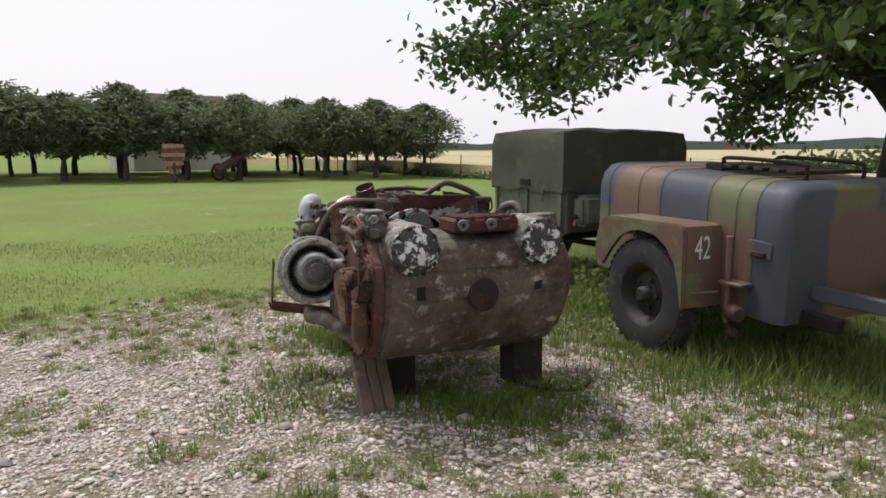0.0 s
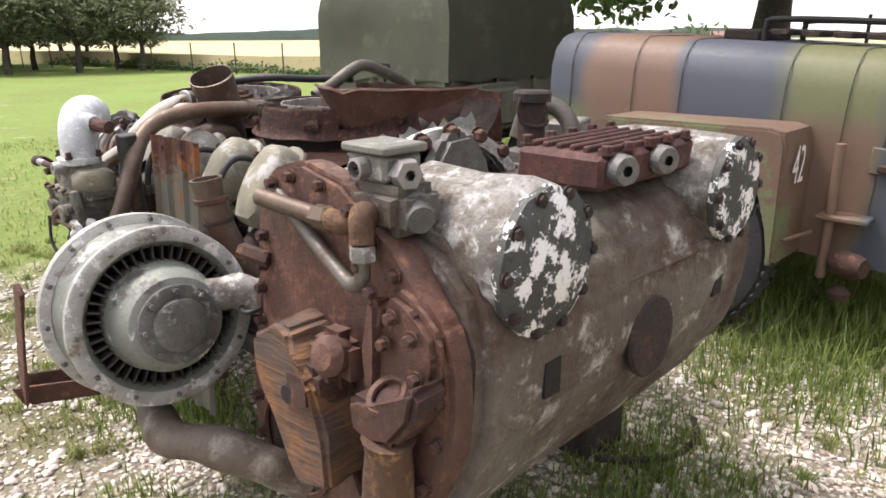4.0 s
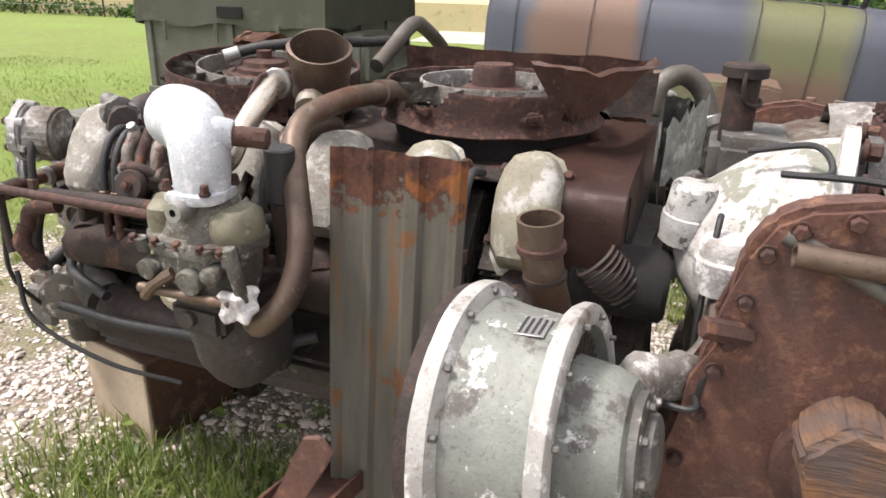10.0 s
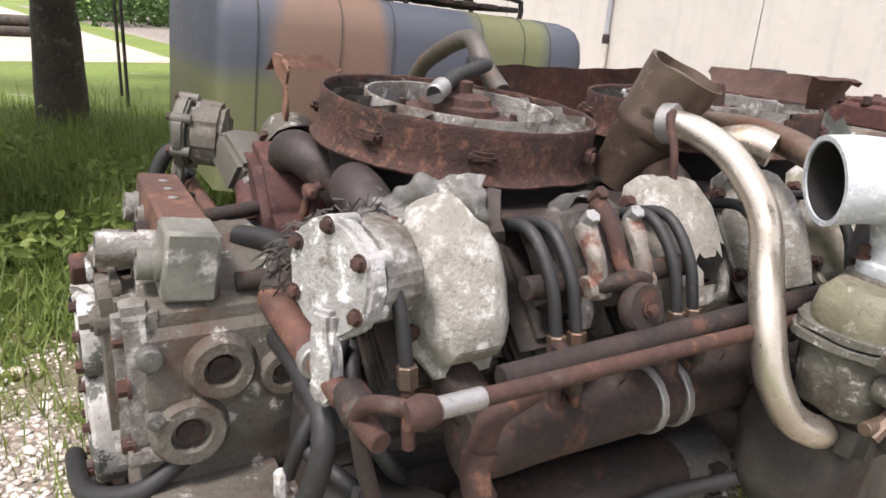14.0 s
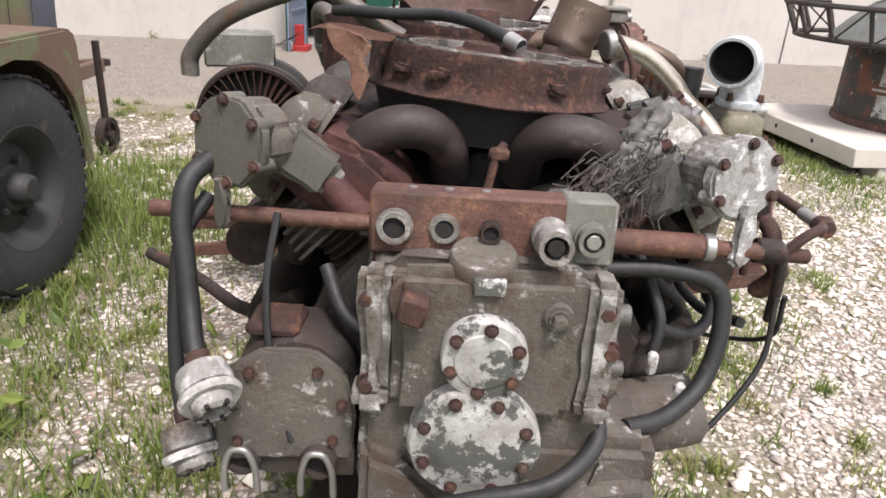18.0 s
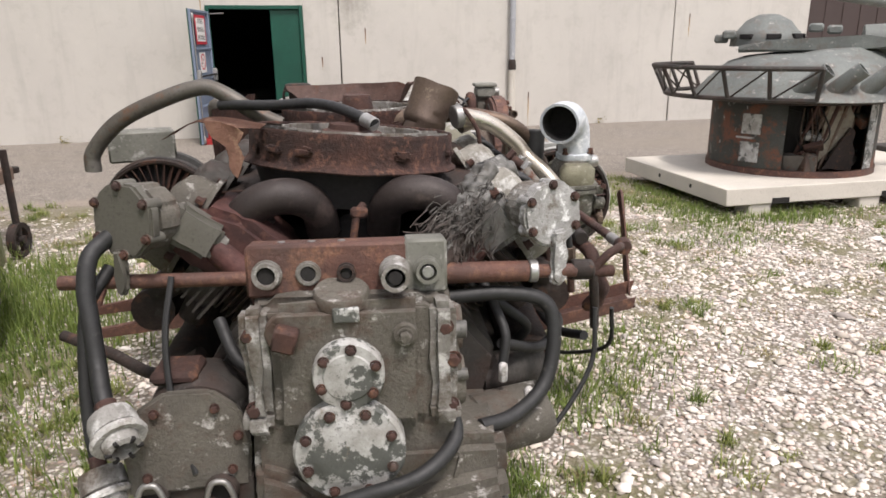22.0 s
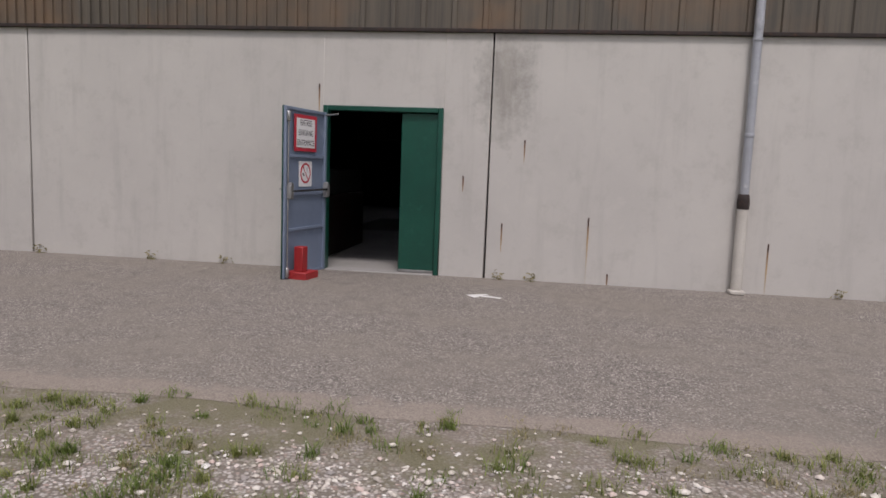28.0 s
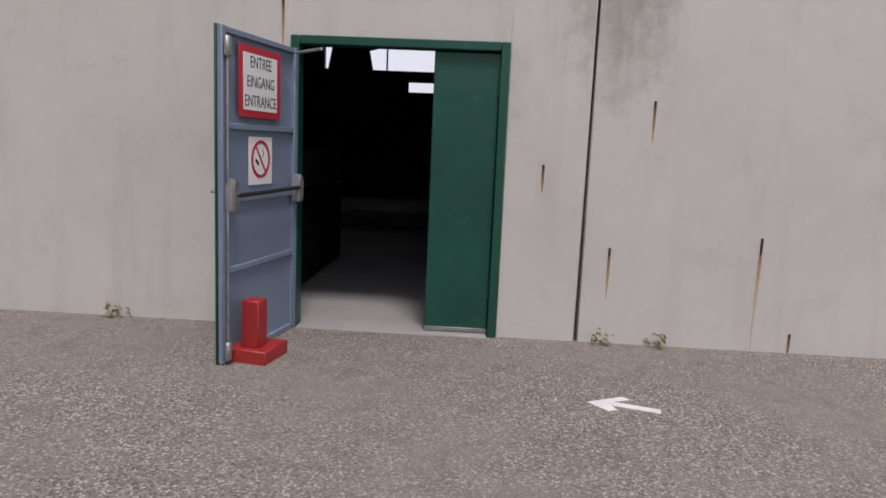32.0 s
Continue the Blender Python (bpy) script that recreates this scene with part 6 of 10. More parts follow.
# black inner tube paints the shade inside the elbow's mouth
part("bore_shade", tube(B(), [(0.706, -0.038, 1.12), (0.705, -0.039, 1.150), (0.697, -0.046, 1.185), (0.676, -0.072, 1.212), (0.652, -0.108, 1.216), (0.6285, -0.1475, 1.2112)], 0.0435, 26, 7, 0.0545, 0.96), BLACK, elbow, "black lining, the shade of the bore put into colour")
part("stub_bolt", rod(B(), (0.675, 0.005, 1.20), (0.655, 0.065, 1.196), 0.019), RUST, elbow)
part("stub_head", rod(B(), (0.66, 0.05, 1.197), (0.652, 0.075, 1.195), 0.020, None, 8), RUST, elbow, "rusty hexagon head")
part("rubber_sleeve", rod(B(), (0.60, 0.06, 1.06), (0.605, 0.065, 1.17), 0.030), RUBBER, eng)
part("sleeve_pipe", rod(B(), (0.59, 0.06, 0.92), (0.60, 0.06, 1.06), 0.023), RUST_DARK, eng)
part("oil_cooler_case", gnarl(lathe(B(), [(0, -0.11), (0.07, -0.10), (0.10, -0.05), (0.10, 0.06), (0.08, 0.09), (0, 0.09)], axis((0.63, -0.04, 0.77), (0.1, 0, 1)), 22), 0.008, 14, 1), CASE_DARK, eng)
part("oil_cooler_lid", box(B(), (0.63, -0.04, 0.865), (0.16, 0.17, 0.05), None, 0.02, 2), RUST_DARK, eng)

# rusted ribbed sheet leaning against the bank
bm = B()
rows = []
for i in range(25):
    f = i / 24
    y = 0.155 + 0.278 * f
    rib = 0.010 * (math.cos((f * 3.2) * 2 * math.pi) > 0.55)
    rows.append([bm.verts.new((0.56 + 0.03 * (1 - h) + rib + 0.004 * noise.noise(Vector((f * 3, h * 3, 2))), y - 0.012 * (1 - h), 0.36 + 0.815 * h + 0.004 * noise.noise(Vector((f * 9, 1, 1))))) for h in (0, 0.2, 0.4, 0.6, 0.8, 0.92, 1.0)])
for a, b in zip(rows, rows[1:]):
    for j in range(6):
        bm.faces.new((a[j], a[j + 1], b[j + 1], b[j]))
bmesh.ops.solidify(bm, geom=bm.faces[:], thickness=0.005)
shield = part("baffle_sheet", bm, BAFFLE, eng, "ribbed sheet with orange rust along its top")
for y, z in ((0.24, 1.145), (0.36, 1.14)):
    part("rivet", bolt(B(), (0.575, y, z), (1, 0, 0.1), 0.0045, 0.004), RUST, shield)

# blowers at the gearbox end
def blower(s):
    d = Vector((0.085 * s, 0.99, 0.115)).normalized()
    m = axis((0.806 * s, 0.525, 0.815), d)
    body = part("blower_housing", lathe(B(), [(0.17, 0.02), (0.204, 0.026), (0.210, 0.014), (0.222, 0.014), (0.224, 0.022), (0.222, 0.036), (0.203, 0.044), (0.192, 0.09), (0.185, 0.14), (0.184, 0.168), (0.202, 0.172), (0.206, 0.180), (0.205, 0.192), (0.198, 0.197), (0.176, 0.195), (0.160, 0.17), (0.16, 0.05)], m, 48), BLOWER if s > 0 else BLOWER_DARK, eng, "pale green blower housing with flaking paint" if s > 0 else "")
    part("blower_back", lathe(B(), [(0.198, 0.014), (0.200, -0.004), (0.207, -0.012), (0.218, -0.012), (0.220, 0.012)], m, 48), RUST_DARK, body, "rusty back ring")
    # black disc puts the dark between the vanes into colour
    part("back_disc", lathe(B(), [(0, 0.013), (0.06, 0.011), (0.198, 0.016), (0.198, 0.019), (0, 0.019)], m, 40), BLACK, body)
    for i in range(40):
        a = 2 * math.pi * i / 40
        part("back_vane", box(B(), (0.138, 0, 0.002), (0.135, 0.004, 0.024), m @ Matrix.Rotation(a, 4, "Z") @ Matrix.Rotation(0.45, 4, "X"), 0.0), RUST, body)
    part("back_hub", lathe(B(), [(0, -0.03), (0.03, -0.03), (0.04, -0.025), (0.045, -0.012), (0.07, -0.010), (0.07, 0)], m, 22), RUST_DARK, body)
    part("hub_cap", gnarl(lathe(B(), [(0, -0.042), (0.022, -0.040), (0.028, -0.03)], m, 16), 0.003, 40, 1), ALU_DULL, body)
    part("impeller_cone", lathe(B(), [(0.10, 0.09), (0.130, 0.12), (0.130, 0.17), (0.118, 0.235), (0.102, 0.268), (0.080, 0.276)], m, 32), BLOWER if s > 0 else CASE_DARK, body)
    part("nose_cap", lathe(B(), [(0.078, 0.268), (0.088, 0.272), (0.088, 0.286), (0.078, 0.290), (0.060, 0.290), (0.058, 0.302), (0.050, 0.306), (0.02, 0.308), (0, 0.308)], m, 24), ALU_GREY, body)
    ring_of_bolts(body, m @ Vector((0, 0, 0.288)), d, 0.076, 8, ALU_GREY, 0.007)
    for i in range(44):
        a = 2 * math.pi * i / 44
        part("impeller_vane", box(B(), (0.144, 0, 0.155), (0.040, 0.004, 0.05), m @ Matrix.Rotation(a, 4, "Z"), 0.0), CASE_DARK, body)
    part("impeller_back", lathe(B(), [(0.09, 0.125), (0.165, 0.127), (0.165, 0.123), (0.09, 0.12)], m, 32), BLACK, body)
    ring_of_bolts(body, m @ Vector((0, 0, 0.038)), d, 0.213, 14, ALU_GREY, 0.006)
    ring_of_bolts(body, m @ Vector((0, 0, 0.196)), d, 0.188, 12, ALU_GREY, 0.005)
    if s > 0:
        part("rear_rim", gnarl(lathe(B(), [(0.203, 0.0465), (0.2245, 0.0385), (0.2268, 0.030), (0.2262, 0.012), (0.222, 0.0115)], m, 64), 0.001, 30), RIM_PALE, body, "pale worn flange edge")
        part("front_rim", gnarl(lathe(B(), [(0.188, 0.1675), (0.2035, 0.1695), (0.2082, 0.180), (0.2072, 0.194), (0.199, 0.1995), (0.180, 0.1985), (0.174, 0.195)], m, 64), 0.001, 30), RIM_PALE, body, "pale worn flange edge")
        out = Vector((0.06, -0.12, 0.99)).normalized()
        side = d.cross(out).normalized()
        pm = Matrix((side, d, side.cross(d))).transposed().to_4x4()
        pm.translation = Vector((0.806, 0.525, 0.815)) + d * 0.128 + side.cross(d) * 0.1872
        part("maker_plate", box(B(), (0, 0, 0), (0.056, 0.046, 0.002), pm, 0.001), STEEL, body, "scratched metal maker's plate")
        for i in range(4):
            part("plate_line", box(B(), (0.002 * (i % 2), -0.015 + 0.010 * i, 0.0014), (0.046 - 0.004 * (i % 2), 0.0045, 0.001), pm), INK, body)
    part("drive_arm", gnarl(tube(B(), [m @ Vector((-0.05 * s, 0.03, 0.20)), Vector((0.69 * s, 0.78, 0.875)), Vector((0.60 * s, 0.86, 0.86)), Vector((0.52 * s, 0.9, 0.87))], 0.040, 14), 0.008, 20), ALU_DULL, body)
    part("exhaust_duct", gnarl(tube(B(), [(0.84 * s, 0.62, 0.56), (0.86 * s, 0.74, 0.55), (0.82 * s, 0.86, 0.56), (0.74 * s, 0.95, 0.53), (0.66 * s, 1.0, 0.45)], 0.044, 18), 0.006, 12, 1), DUCT, eng, "smooth brown-grey duct")
    return body


blower(1)
blower(-1)
part("filler_neck", tube(B(), [(0.50, 0.65, 0.78), (0.565, 0.625, 0.88), (0.603, 0.60, 0.98), (0.618, 0.588, 1.05), (0.625, 0.583, 1.11)], 0.030, 18, 6, 0.040, 0.86), PIPE_TAN, eng, "brown open filler neck")
part("neck_collar", lathe(B(), [(0.037, 0), (0.043, 0.003), (0.043, 0.014), (0.037, 0.018)], axis((0.618, 0.589, 1.048), (0.1, -0.08, 1)), 20), RUST, eng)
part("neck_band", lathe(B(), [(0.034, 0), (0.039, 0.002), (0.039, 0.010), (0.034, 0.012)], axis((0.608, 0.597, 0.995), (0.15, -0.1, 1)), 20), RUST_DARK, eng)
part("oil_cooler_core", gnarl(rod(B(), (0.34, 0.60, 0.90), (0.34, 0.80, 0.90), 0.075), 0.004, 12), BLACK, eng)
for i in range(14):
    part("coil_turn", lathe(B(), [(0.046, -0.004), (0.051, 0), (0.046, 0.004), (0.042, 0), (0.046, -0.004)], axis((0.405 - 0.0006 * i * i, 0.655 + 0.008 * i, 0.965 - 0.009 * i), (-0.15 - 0.04 * i, 0.9, -0.9)), 20), CASE_DARK, eng)

# gearbox
prof = [(0.86, 0.50), (0.88, 0.98), (0.97, 1.07), (1.10, 1.13), (1.26, 1.13), (1.38, 1.09), (1.46, 1.02), (1.49, 0.90), (1.48, 0.74), (1.43, 0.60), (1.33, 0.44), (1.20, 0.355), (1.02, 0.335), (0.90, 0.39)]
gb = part("gearbox_casing", gnarl(prism(B(), prof, 1.18, at(YZ, -0.58, 0, 0), 0.025), 0.007, 8, 3), CASING, eng, "stained cast gearbox casing, white, grey and rust brown")
inner = [(0.80, 0.55), (0.82, 0.68), (0.845, 0.79), (0.868, 0.885), (0.872, 0.96), (0.893, 1.0), (0.898, 1.11), (0.928, 1.17), (0.975, 1.198), (1.07, 1.215), (1.19, 1.19), (1.32, 1.092), (1.378, 1.034), (1.44, 0.975), (1.468, 0.90), (1.468, 0.80), (1.45, 0.71), (1.40, 0.58), (1.32, 0.45), (1.19, 0.365), (1.02, 0.345), (0.88, 0.40)]
plate = part("end_plate", gnarl(prism(B(), inner, 0.07, at(YZ, 0.598, 0, 0), 0.012), 0.003, 14, 2), RUST_PLATE, eng, "rust brown end plate")
part("end_plate", gnarl(prism(B(), [(1.165 + (y - 1.165) * 0.90, 0.77 + (z - 0.77) * 0.90) for y, z in inner], 0.06, at(YZ, -0.625, 0, 0), 0.012), 0.003, 14, 2), RUST_PLATE, eng)
for (y0, z0), (y1, z1) in zip(inner, inner[1:] + inner[:1]):
    n = max(1, int(math.hypot(y1 - y0, z1 - z0) / 0.075))
    for i in range(n):
        f = (i + 0.5) / n
        y, z = y0 + (y1 - y0) * f, z0 + (z1 - z0) * f
        y, z = 1.165 + (y - 1.165) * 0.93, 0.77 + (z - 0.77) * 0.945
        part("bolt", bolt(B(), (0.668, y, z), (1, 0, 0), 0.011, 0.02), RUST, plate)
# raised web, ring arm, post, output stub and thick layered bracket on the plate
part("web", gnarl(prism(B(), [(1.295, 1.01), (1.285, 0.90), (1.278, 0.80), (1.29, 0.745), (1.312, 0.75), (1.308, 0.83), (1.315, 0.92), (1.33, 1.0)], 0.055, at(YZ, 0.655, 0, 0), 0.012), 0.003, 20, 1), RUST_PLATE, plate)
arm = part("ring_arm", gnarl(prism(B(), [(1.30, 0.93), (1.30, 0.80), (1.31, 0.755), (1.39, 0.775), (1.44, 0.85), (1.455, 0.91), (1.45, 0.965), (1.40, 1.01), (1.345, 1.03), (1.32, 1.01)], 0.035, at(YZ, 0.655, 0, 0), 0.014), 0.005, 14, 2), RUST_PLATE, plate)
part("arm_ledge", gnarl(prism(B(), [(1.285, 0.83), (1.29, 0.76), (1.33, 0.745), (1.40, 0.765), (1.45, 0.83), (1.465, 0.89), (1.44, 0.90), (1.41, 0.845), (1.36, 0.82)], 0.095, at(YZ, 0.655, 0, 0), 0.018), 0.004, 18, 1), RUST, plate)
part("arm_ring", lathe(B(), [(0.030, -0.01), (0.040, -0.012), (0.044, 0.0), (0.040, 0.008), (0.030, 0.006), (0.029, 0)], axis((0.715, 1.36, 0.842), (0.55, -0.05, 0.84)), 24), RUST_PLATE, plate)
part("ring_plug", lathe(B(), [(0, 0.0), (0.03, -0.001), (0.034, -0.02)], axis((0.713, 1.36, 0.838), (0.55, -0.05, 0.84)), 20), RUST, plate)
part("post", gnarl(lathe(B(), [(0, -0.26), (0.046, -0.26), (0.048, -0.14), (0.044, -0.02), (0.05, 0.0), (0, 0)], axis((0.72, 1.366, 0.762), (0, 0.06, 1)), 20), 0.003, 20, 1), BRONZE, plate)
part("output_stub", lathe(B(), [(0.10, -0.02), (0.10, 0.05), (0.075, 0.06), (0.065, 0.12), (0.05, 0.125), (0, 0.125)], axis((0.64, 1.09, 0.78), (1, 0.1, 0)), 24), RUST, plate)
part("stub_block", gnarl(box(B(), (0.72, 1.16, 0.80), (0.11, 0.10, 0.10), None, 0.02, 2), 0.006, 20, 2), RUST, plate)
# flat dark rust discs: the shade of hollows is painted, not cut
for y, z, r in ((0.99, 0.56, 0.115), (1.285, 0.60, 0.075)):
    part("recess_rim", lathe(B(), [(r, -0.002), (r * 1.12, 0.0), (r * 1.12, 0.012), (r * 1.02, 0.018), (r, 0.010)], axis((0.667, y, z), (1, 0, 0)), 30), RUST_PLATE, plate)
    part("recess_shade", lathe(B(), [(0, 0.003), (r, 0.003)], axis((0.667, y, z), (1, 0, 0)), 30), RUST_DARK, plate, "dark rust disc with the shade of a hollow in its colour")
br = gnarl(prism(B(), [(1.012, 0.868), (1.075, 0.918), (1.12, 0.905), (1.165, 0.855), (1.205, 0.80), (1.23, 0.71), (1.235, 0.60), (1.15, 0.585), (1.11, 0.665), (1.075, 0.70), (1.045, 0.765), (1.03, 0.81)], 0.115, at(YZ, 0.665, 0, 0), 0.010), 0.006, 11, 4)
for v in br.verts:
    k = noise.noise(Vector((v.co.y * 6 + v.co.x * 9, v.co.z * 80 - v.co.y * 22, 3)))
    v.co += Vector((0.006 * k, 0.007 * k, 0.002 * k))
    v.co.x -= 0.55 * max(0.0, v.co.z - 0.87) + 0.12 * max(0.0, v.co.y - 1.12)
part("layered_bracket", br, LAMINATED, plate, "rust-layered bracket, split like old wood")
part("bracket_hole", lathe(B(), [(0, 0.003), (0.019, 0.003), (0.021, 0.0)], axis((0.777, 1.134, 0.782), (1, 0.05, 0.05)), 18), BLACK, plate)
part("bracket_web", gnarl(box(B(), (0.70, 1.20, 0.86), (0.09, 0.11, 0.12), None, 0.03, 2), 0.006, 16, 2), RUST_PLATE, plate)
part("web_knob", gnarl(lathe(B(), [(0, -0.03), (0.035, -0.025), (0.04, 0.01), (0.025, 0.03), (0, 0.032)], axis((0.735, 1.225, 0.88), (1, 0.2, 0.3)), 18), 0.003, 30), RUST_PLATE, plate)
for y, z in ((1.31, 1.02), (1.36, 0.985), (1.34, 0.93), (1.41, 0.96), (1.28, 1.06), (1.42, 0.89)):
    part("bolt", bolt(B(), (0.70, y, z), (1, 0, 0), 0.011, 0.018), RUST, plate)
part("left_fitting", rod(B(), (0.67, 0.93, 0.985), (0.70, 0.86, 1.0), 0.018, None, 6), RUST, plate)

# bolted bearing covers on the far long side
for x, w, cy, cz in ((0.43, 0.145, 1.305, 1.05), (-0.372, 0.14, 1.32, 1.062)):
    m = axis((x, cy, cz), (0, 1, 0))
    hs = part("cover_housing", gnarl(lathe(B(), [(w * 0.9, -0.20), (w * 1.03, -0.12), (w * 1.03, 0.14), (w * 0.96, 0.17), (0, 0.17)], m, 12), 0.006, 12, 1), ALU_DULL, eng, "pale corroded bearing housing")
    part("bolted_cover", lathe(B(), [(w * 0.98, 0.165), (w, 0.168), (w, 0.185), (w * 0.9, 0.19), (w * 0.86, 0.195), (0, 0.2)], m, 12), FLAKING, hs, "dark cover with flaking white paint")
    ring_of_bolts(hs, (x, cy + 0.188, cz), (0, 1, 0), w * 0.90, 10, RUST_DARK, 0.011)
part("inspection_disc", lathe(B(), [(0.098, -0.01), (0.10, 0.0), (0.095, 0.008), (0.075, 0.010), (0.0, 0.006)], axis((0.01, 1.492, 0.77), (0, 1, 0.04)), 32), RUST_DARK, gb, "dark round inspection plate")
for x, z in ((0.40, 0.805), (-0.358, 0.81)):
    part("casting_pocket", box(B(), (x, 1.455, z), (0.075, 0.07, 0.10), None, 0.012, 2), BLACK, gb)
part("casting_rib", gnarl(box(B(), (0.0, 1.47, 0.93), (1.0, 0.035, 0.025), None, 0.01), 0.004, 10, 3), CASING, gb)
part("far_lug", box(B(), (-0.62, 1.40, 0.80), (0.10, 0.05, 0.08), None, 0.015), RUST, gb)

# white bell, valve body and fittings on top of the gearbox
part("converter_bell", gnarl(lathe(B(), [(0.07, -0.15), (0.115, -0.13), (0.165, -0.08), (0.205, -0.01), (0.228, 0.05), (0.236, 0.11)], axis((0.26, 0.96, 0.985), (0.15, 1, 0)), 40), 0.006, 12), BELL, eng, "white oxidised converter bell")
part("bell_flange", lathe(B(), [(0.232, 0), (0.262, 0.004), (0.262, 0.03), (0.232, 0.034)], axis((0.275, 1.055, 0.985), (0.15, 1, 0)), 40), ALU_WHITE, eng)
for i in range(9):
    a = radians(10 + 20 * i)
    part("bell_bolt", bolt(B(), (0.275 + 0.252 * math.cos(a), 1.085 - 0.02 * math.cos(a), 0.985 + 0.252 * math.sin(a)), (0.15, 1, 0), 0.016, 0.03), RUST, eng)
vb = part("valve_body", gnarl(box(B(), (-0.04, 1.315, 1.165), (0.42, 0.23, 0.08), None, 0.012), 0.003, 20, 2), RUST_RED, eng, "maroon ribbed valve body")
for i in range(6):
    part("valve_rib", box(B(), (-0.04, 1.225 + 0.036 * i, 1.21), (0.37, 0.014, 0.018), None, 0.004), RUST_RED, vb)
for i in range(5):
    part("valve_bolt", bolt(B(), (-0.22 + 0.09 * i, 1.42, 1.205), (0, 0, 1), 0.013, 0.02), RUST_RED, vb)
    part("valve_bolt", bolt(B(), (-0.22 + 0.09 * i, 1.21, 1.205), (0, 0, 1), 0.013, 0.025), RUST, vb)
for x in (0.12, -0.06):
    part("valve_plug", lathe(B(), [(0.012, 0.03), (0.03, 0.03), (0.034, 0.02), (0.034, 0), (0, 0)], axis((x, 1.44, 1.175), (0.4, 1, 0)), 16), ALU_GREY, vb)
part("lifting_eye_cover", gnarl(prism(B(), [(0.16, 1.10), (0.38, 1.10), (0.37, 1.17), (0.32, 1.235), (0.24, 1.24), (0.18, 1.18)], 0.05, at(XZ, 0, 1.08, 0), 0.015), 0.003, 20), ALU_GREY, eng)
part("lifting_eye", tube(B(), [(0.52, 1.10, 1.13), (0.52, 1.12, 1.19), (0.52, 1.18, 1.205), (0.52, 1.23, 1.17), (0.52, 1.24, 1.12)], 0.022, 12), RUST, eng)
bx = part("control_box", box(B(), (0.60, 1.235, 1.222), (0.095, 0.105, 0.05), None, 0.008), OLIVE_BOX, eng, "olive grey control box with plugs")
part("box_lid", box(B(), (0.60, 1.235, 1.256), (0.108, 0.122, 0.016), None, 0.004), OLIVE_BOX, bx)
part("box_neck", gnarl(box(B(), (0.60, 1.26, 1.15), (0.12, 0.15, 0.09), None, 0.02, 2), 0.004, 30, 1), GEARBOX, bx)
part("connector", lathe(B(), [(0.014, 0.0), (0.020, 0.002), (0.020, 0.024), (0.015, 0.026), (0.014, 0.012), (0, 0.012)], axis((0.647, 1.235, 1.222), (1, 0, 0)), 20), STEEL, bx, "silver socket")
for a in range(4):
    part("pin", rod(B(), (0.655, 1.235 + 0.007 * math.cos(a * 1.57), 1.222 + 0.007 * math.sin(a * 1.57)), (0.668, 1.235 + 0.007 * math.cos(a * 1.57), 1.222 + 0.007 * math.sin(a * 1.57)), 0.0028), INK, bx)
part("port", lathe(B(), [(0.010, 0.03), (0.026, 0.03), (0.03, 0.02), (0.03, 0), (0, 0)], axis((0.61, 1.295, 1.215), (0.3, 1, 0)), 6), STEEL, bx)
part("plug", lathe(B(), [(0, 0.05), (0.025, 0.05), (0.028, 0.02), (0.036, 0.02), (0.036, 0), (0, 0)], axis((0.60, 1.31, 1.15), (0.5, 1, -0.2)), 16), ALU_GREY, bx)
part("supply_pipe", tube(B(), [(0.70, 0.96, 1.135), (0.695, 1.05, 1.13), (0.69, 1.14, 1.125)], 0.018, 14, 6, None, 0.75), PIPE_TAN, bx, "short cut-off supply pipe")
part("pipe_nut", rod(B(), (0.69, 1.135, 1.125), (0.685, 1.175, 1.125), 0.024, None, 6), PIPE_TAN, bx)
part("pipe_elbow", tube(B(), [(0.685, 1.17, 1.125), (0.675, 1.21, 1.12), (0.64, 1.23, 1.13)], 0.021, 14), BRONZE, bx)
part("tee", tube(B(), [(0.64, 1.25, 1.13), (0.69, 1.275, 1.15), (0.70, 1.285, 1.10)], 0.022, 14), BRONZE, bx)
part("tee_nut", rod(B(), (0.70, 1.285, 1.07), (0.70, 1.285, 1.10), 0.024, None, 6), ALU_DULL, bx)
part("return_pipe", tube(B(), [(0.70, 1.285, 1.07), (0.70, 1.28, 1.035), (0.70, 1.25, 1.018), (0.695, 1.20, 1.035), (0.685, 1.10, 1.085), (0.67, 1.0, 1.13), (0.66, 0.95, 1.15)], 0.0145, 14), PIPE_GREY, bx)
stk = part("breather_pipe", lathe(B(), [(0.07, 1.05), (0.07, 1.06), (0.042, 1.065), (0.042, 1.255), (0.058, 1.26), (0.058, 1.285), (0.05, 1.292), (0, 1.292)], Matrix.Translation((-0.28, 0.90, 0)), 22), RUST_DARK, eng, "dark brown capped breather stack")
part("wire_clip", tube(B(), [(-0.225, 0.90, 1.275), (-0.215, 0.90, 1.24), (-0.225, 0.91, 1.20), (-0.26, 0.945, 1.19), (-0.30, 0.945, 1.20), (-0.335, 0.91, 1.21), (-0.345, 0.90, 1.24), (-0.335, 0.90, 1.275)], 0.006, 8), RUST_DARK, stk)
part("stack_base", gnarl(box(B(), (-0.30, 0.95, 1.05), (0.30, 0.22, 0.14), None, 0.03, 2), 0.008, 14, 2), ALU_GREY, eng)
part("breather_hose", tube(B(), [(-0.52, 0.66, 1.10), (-0.55, 0.68, 1.19), (-0.60, 0.74, 1.215), (-0.62, 0.80, 1.17), (-0.615, 0.84, 1.08), (-0.60, 0.88, 1.0)], 0.032, 14), PIPE_GREY, eng)
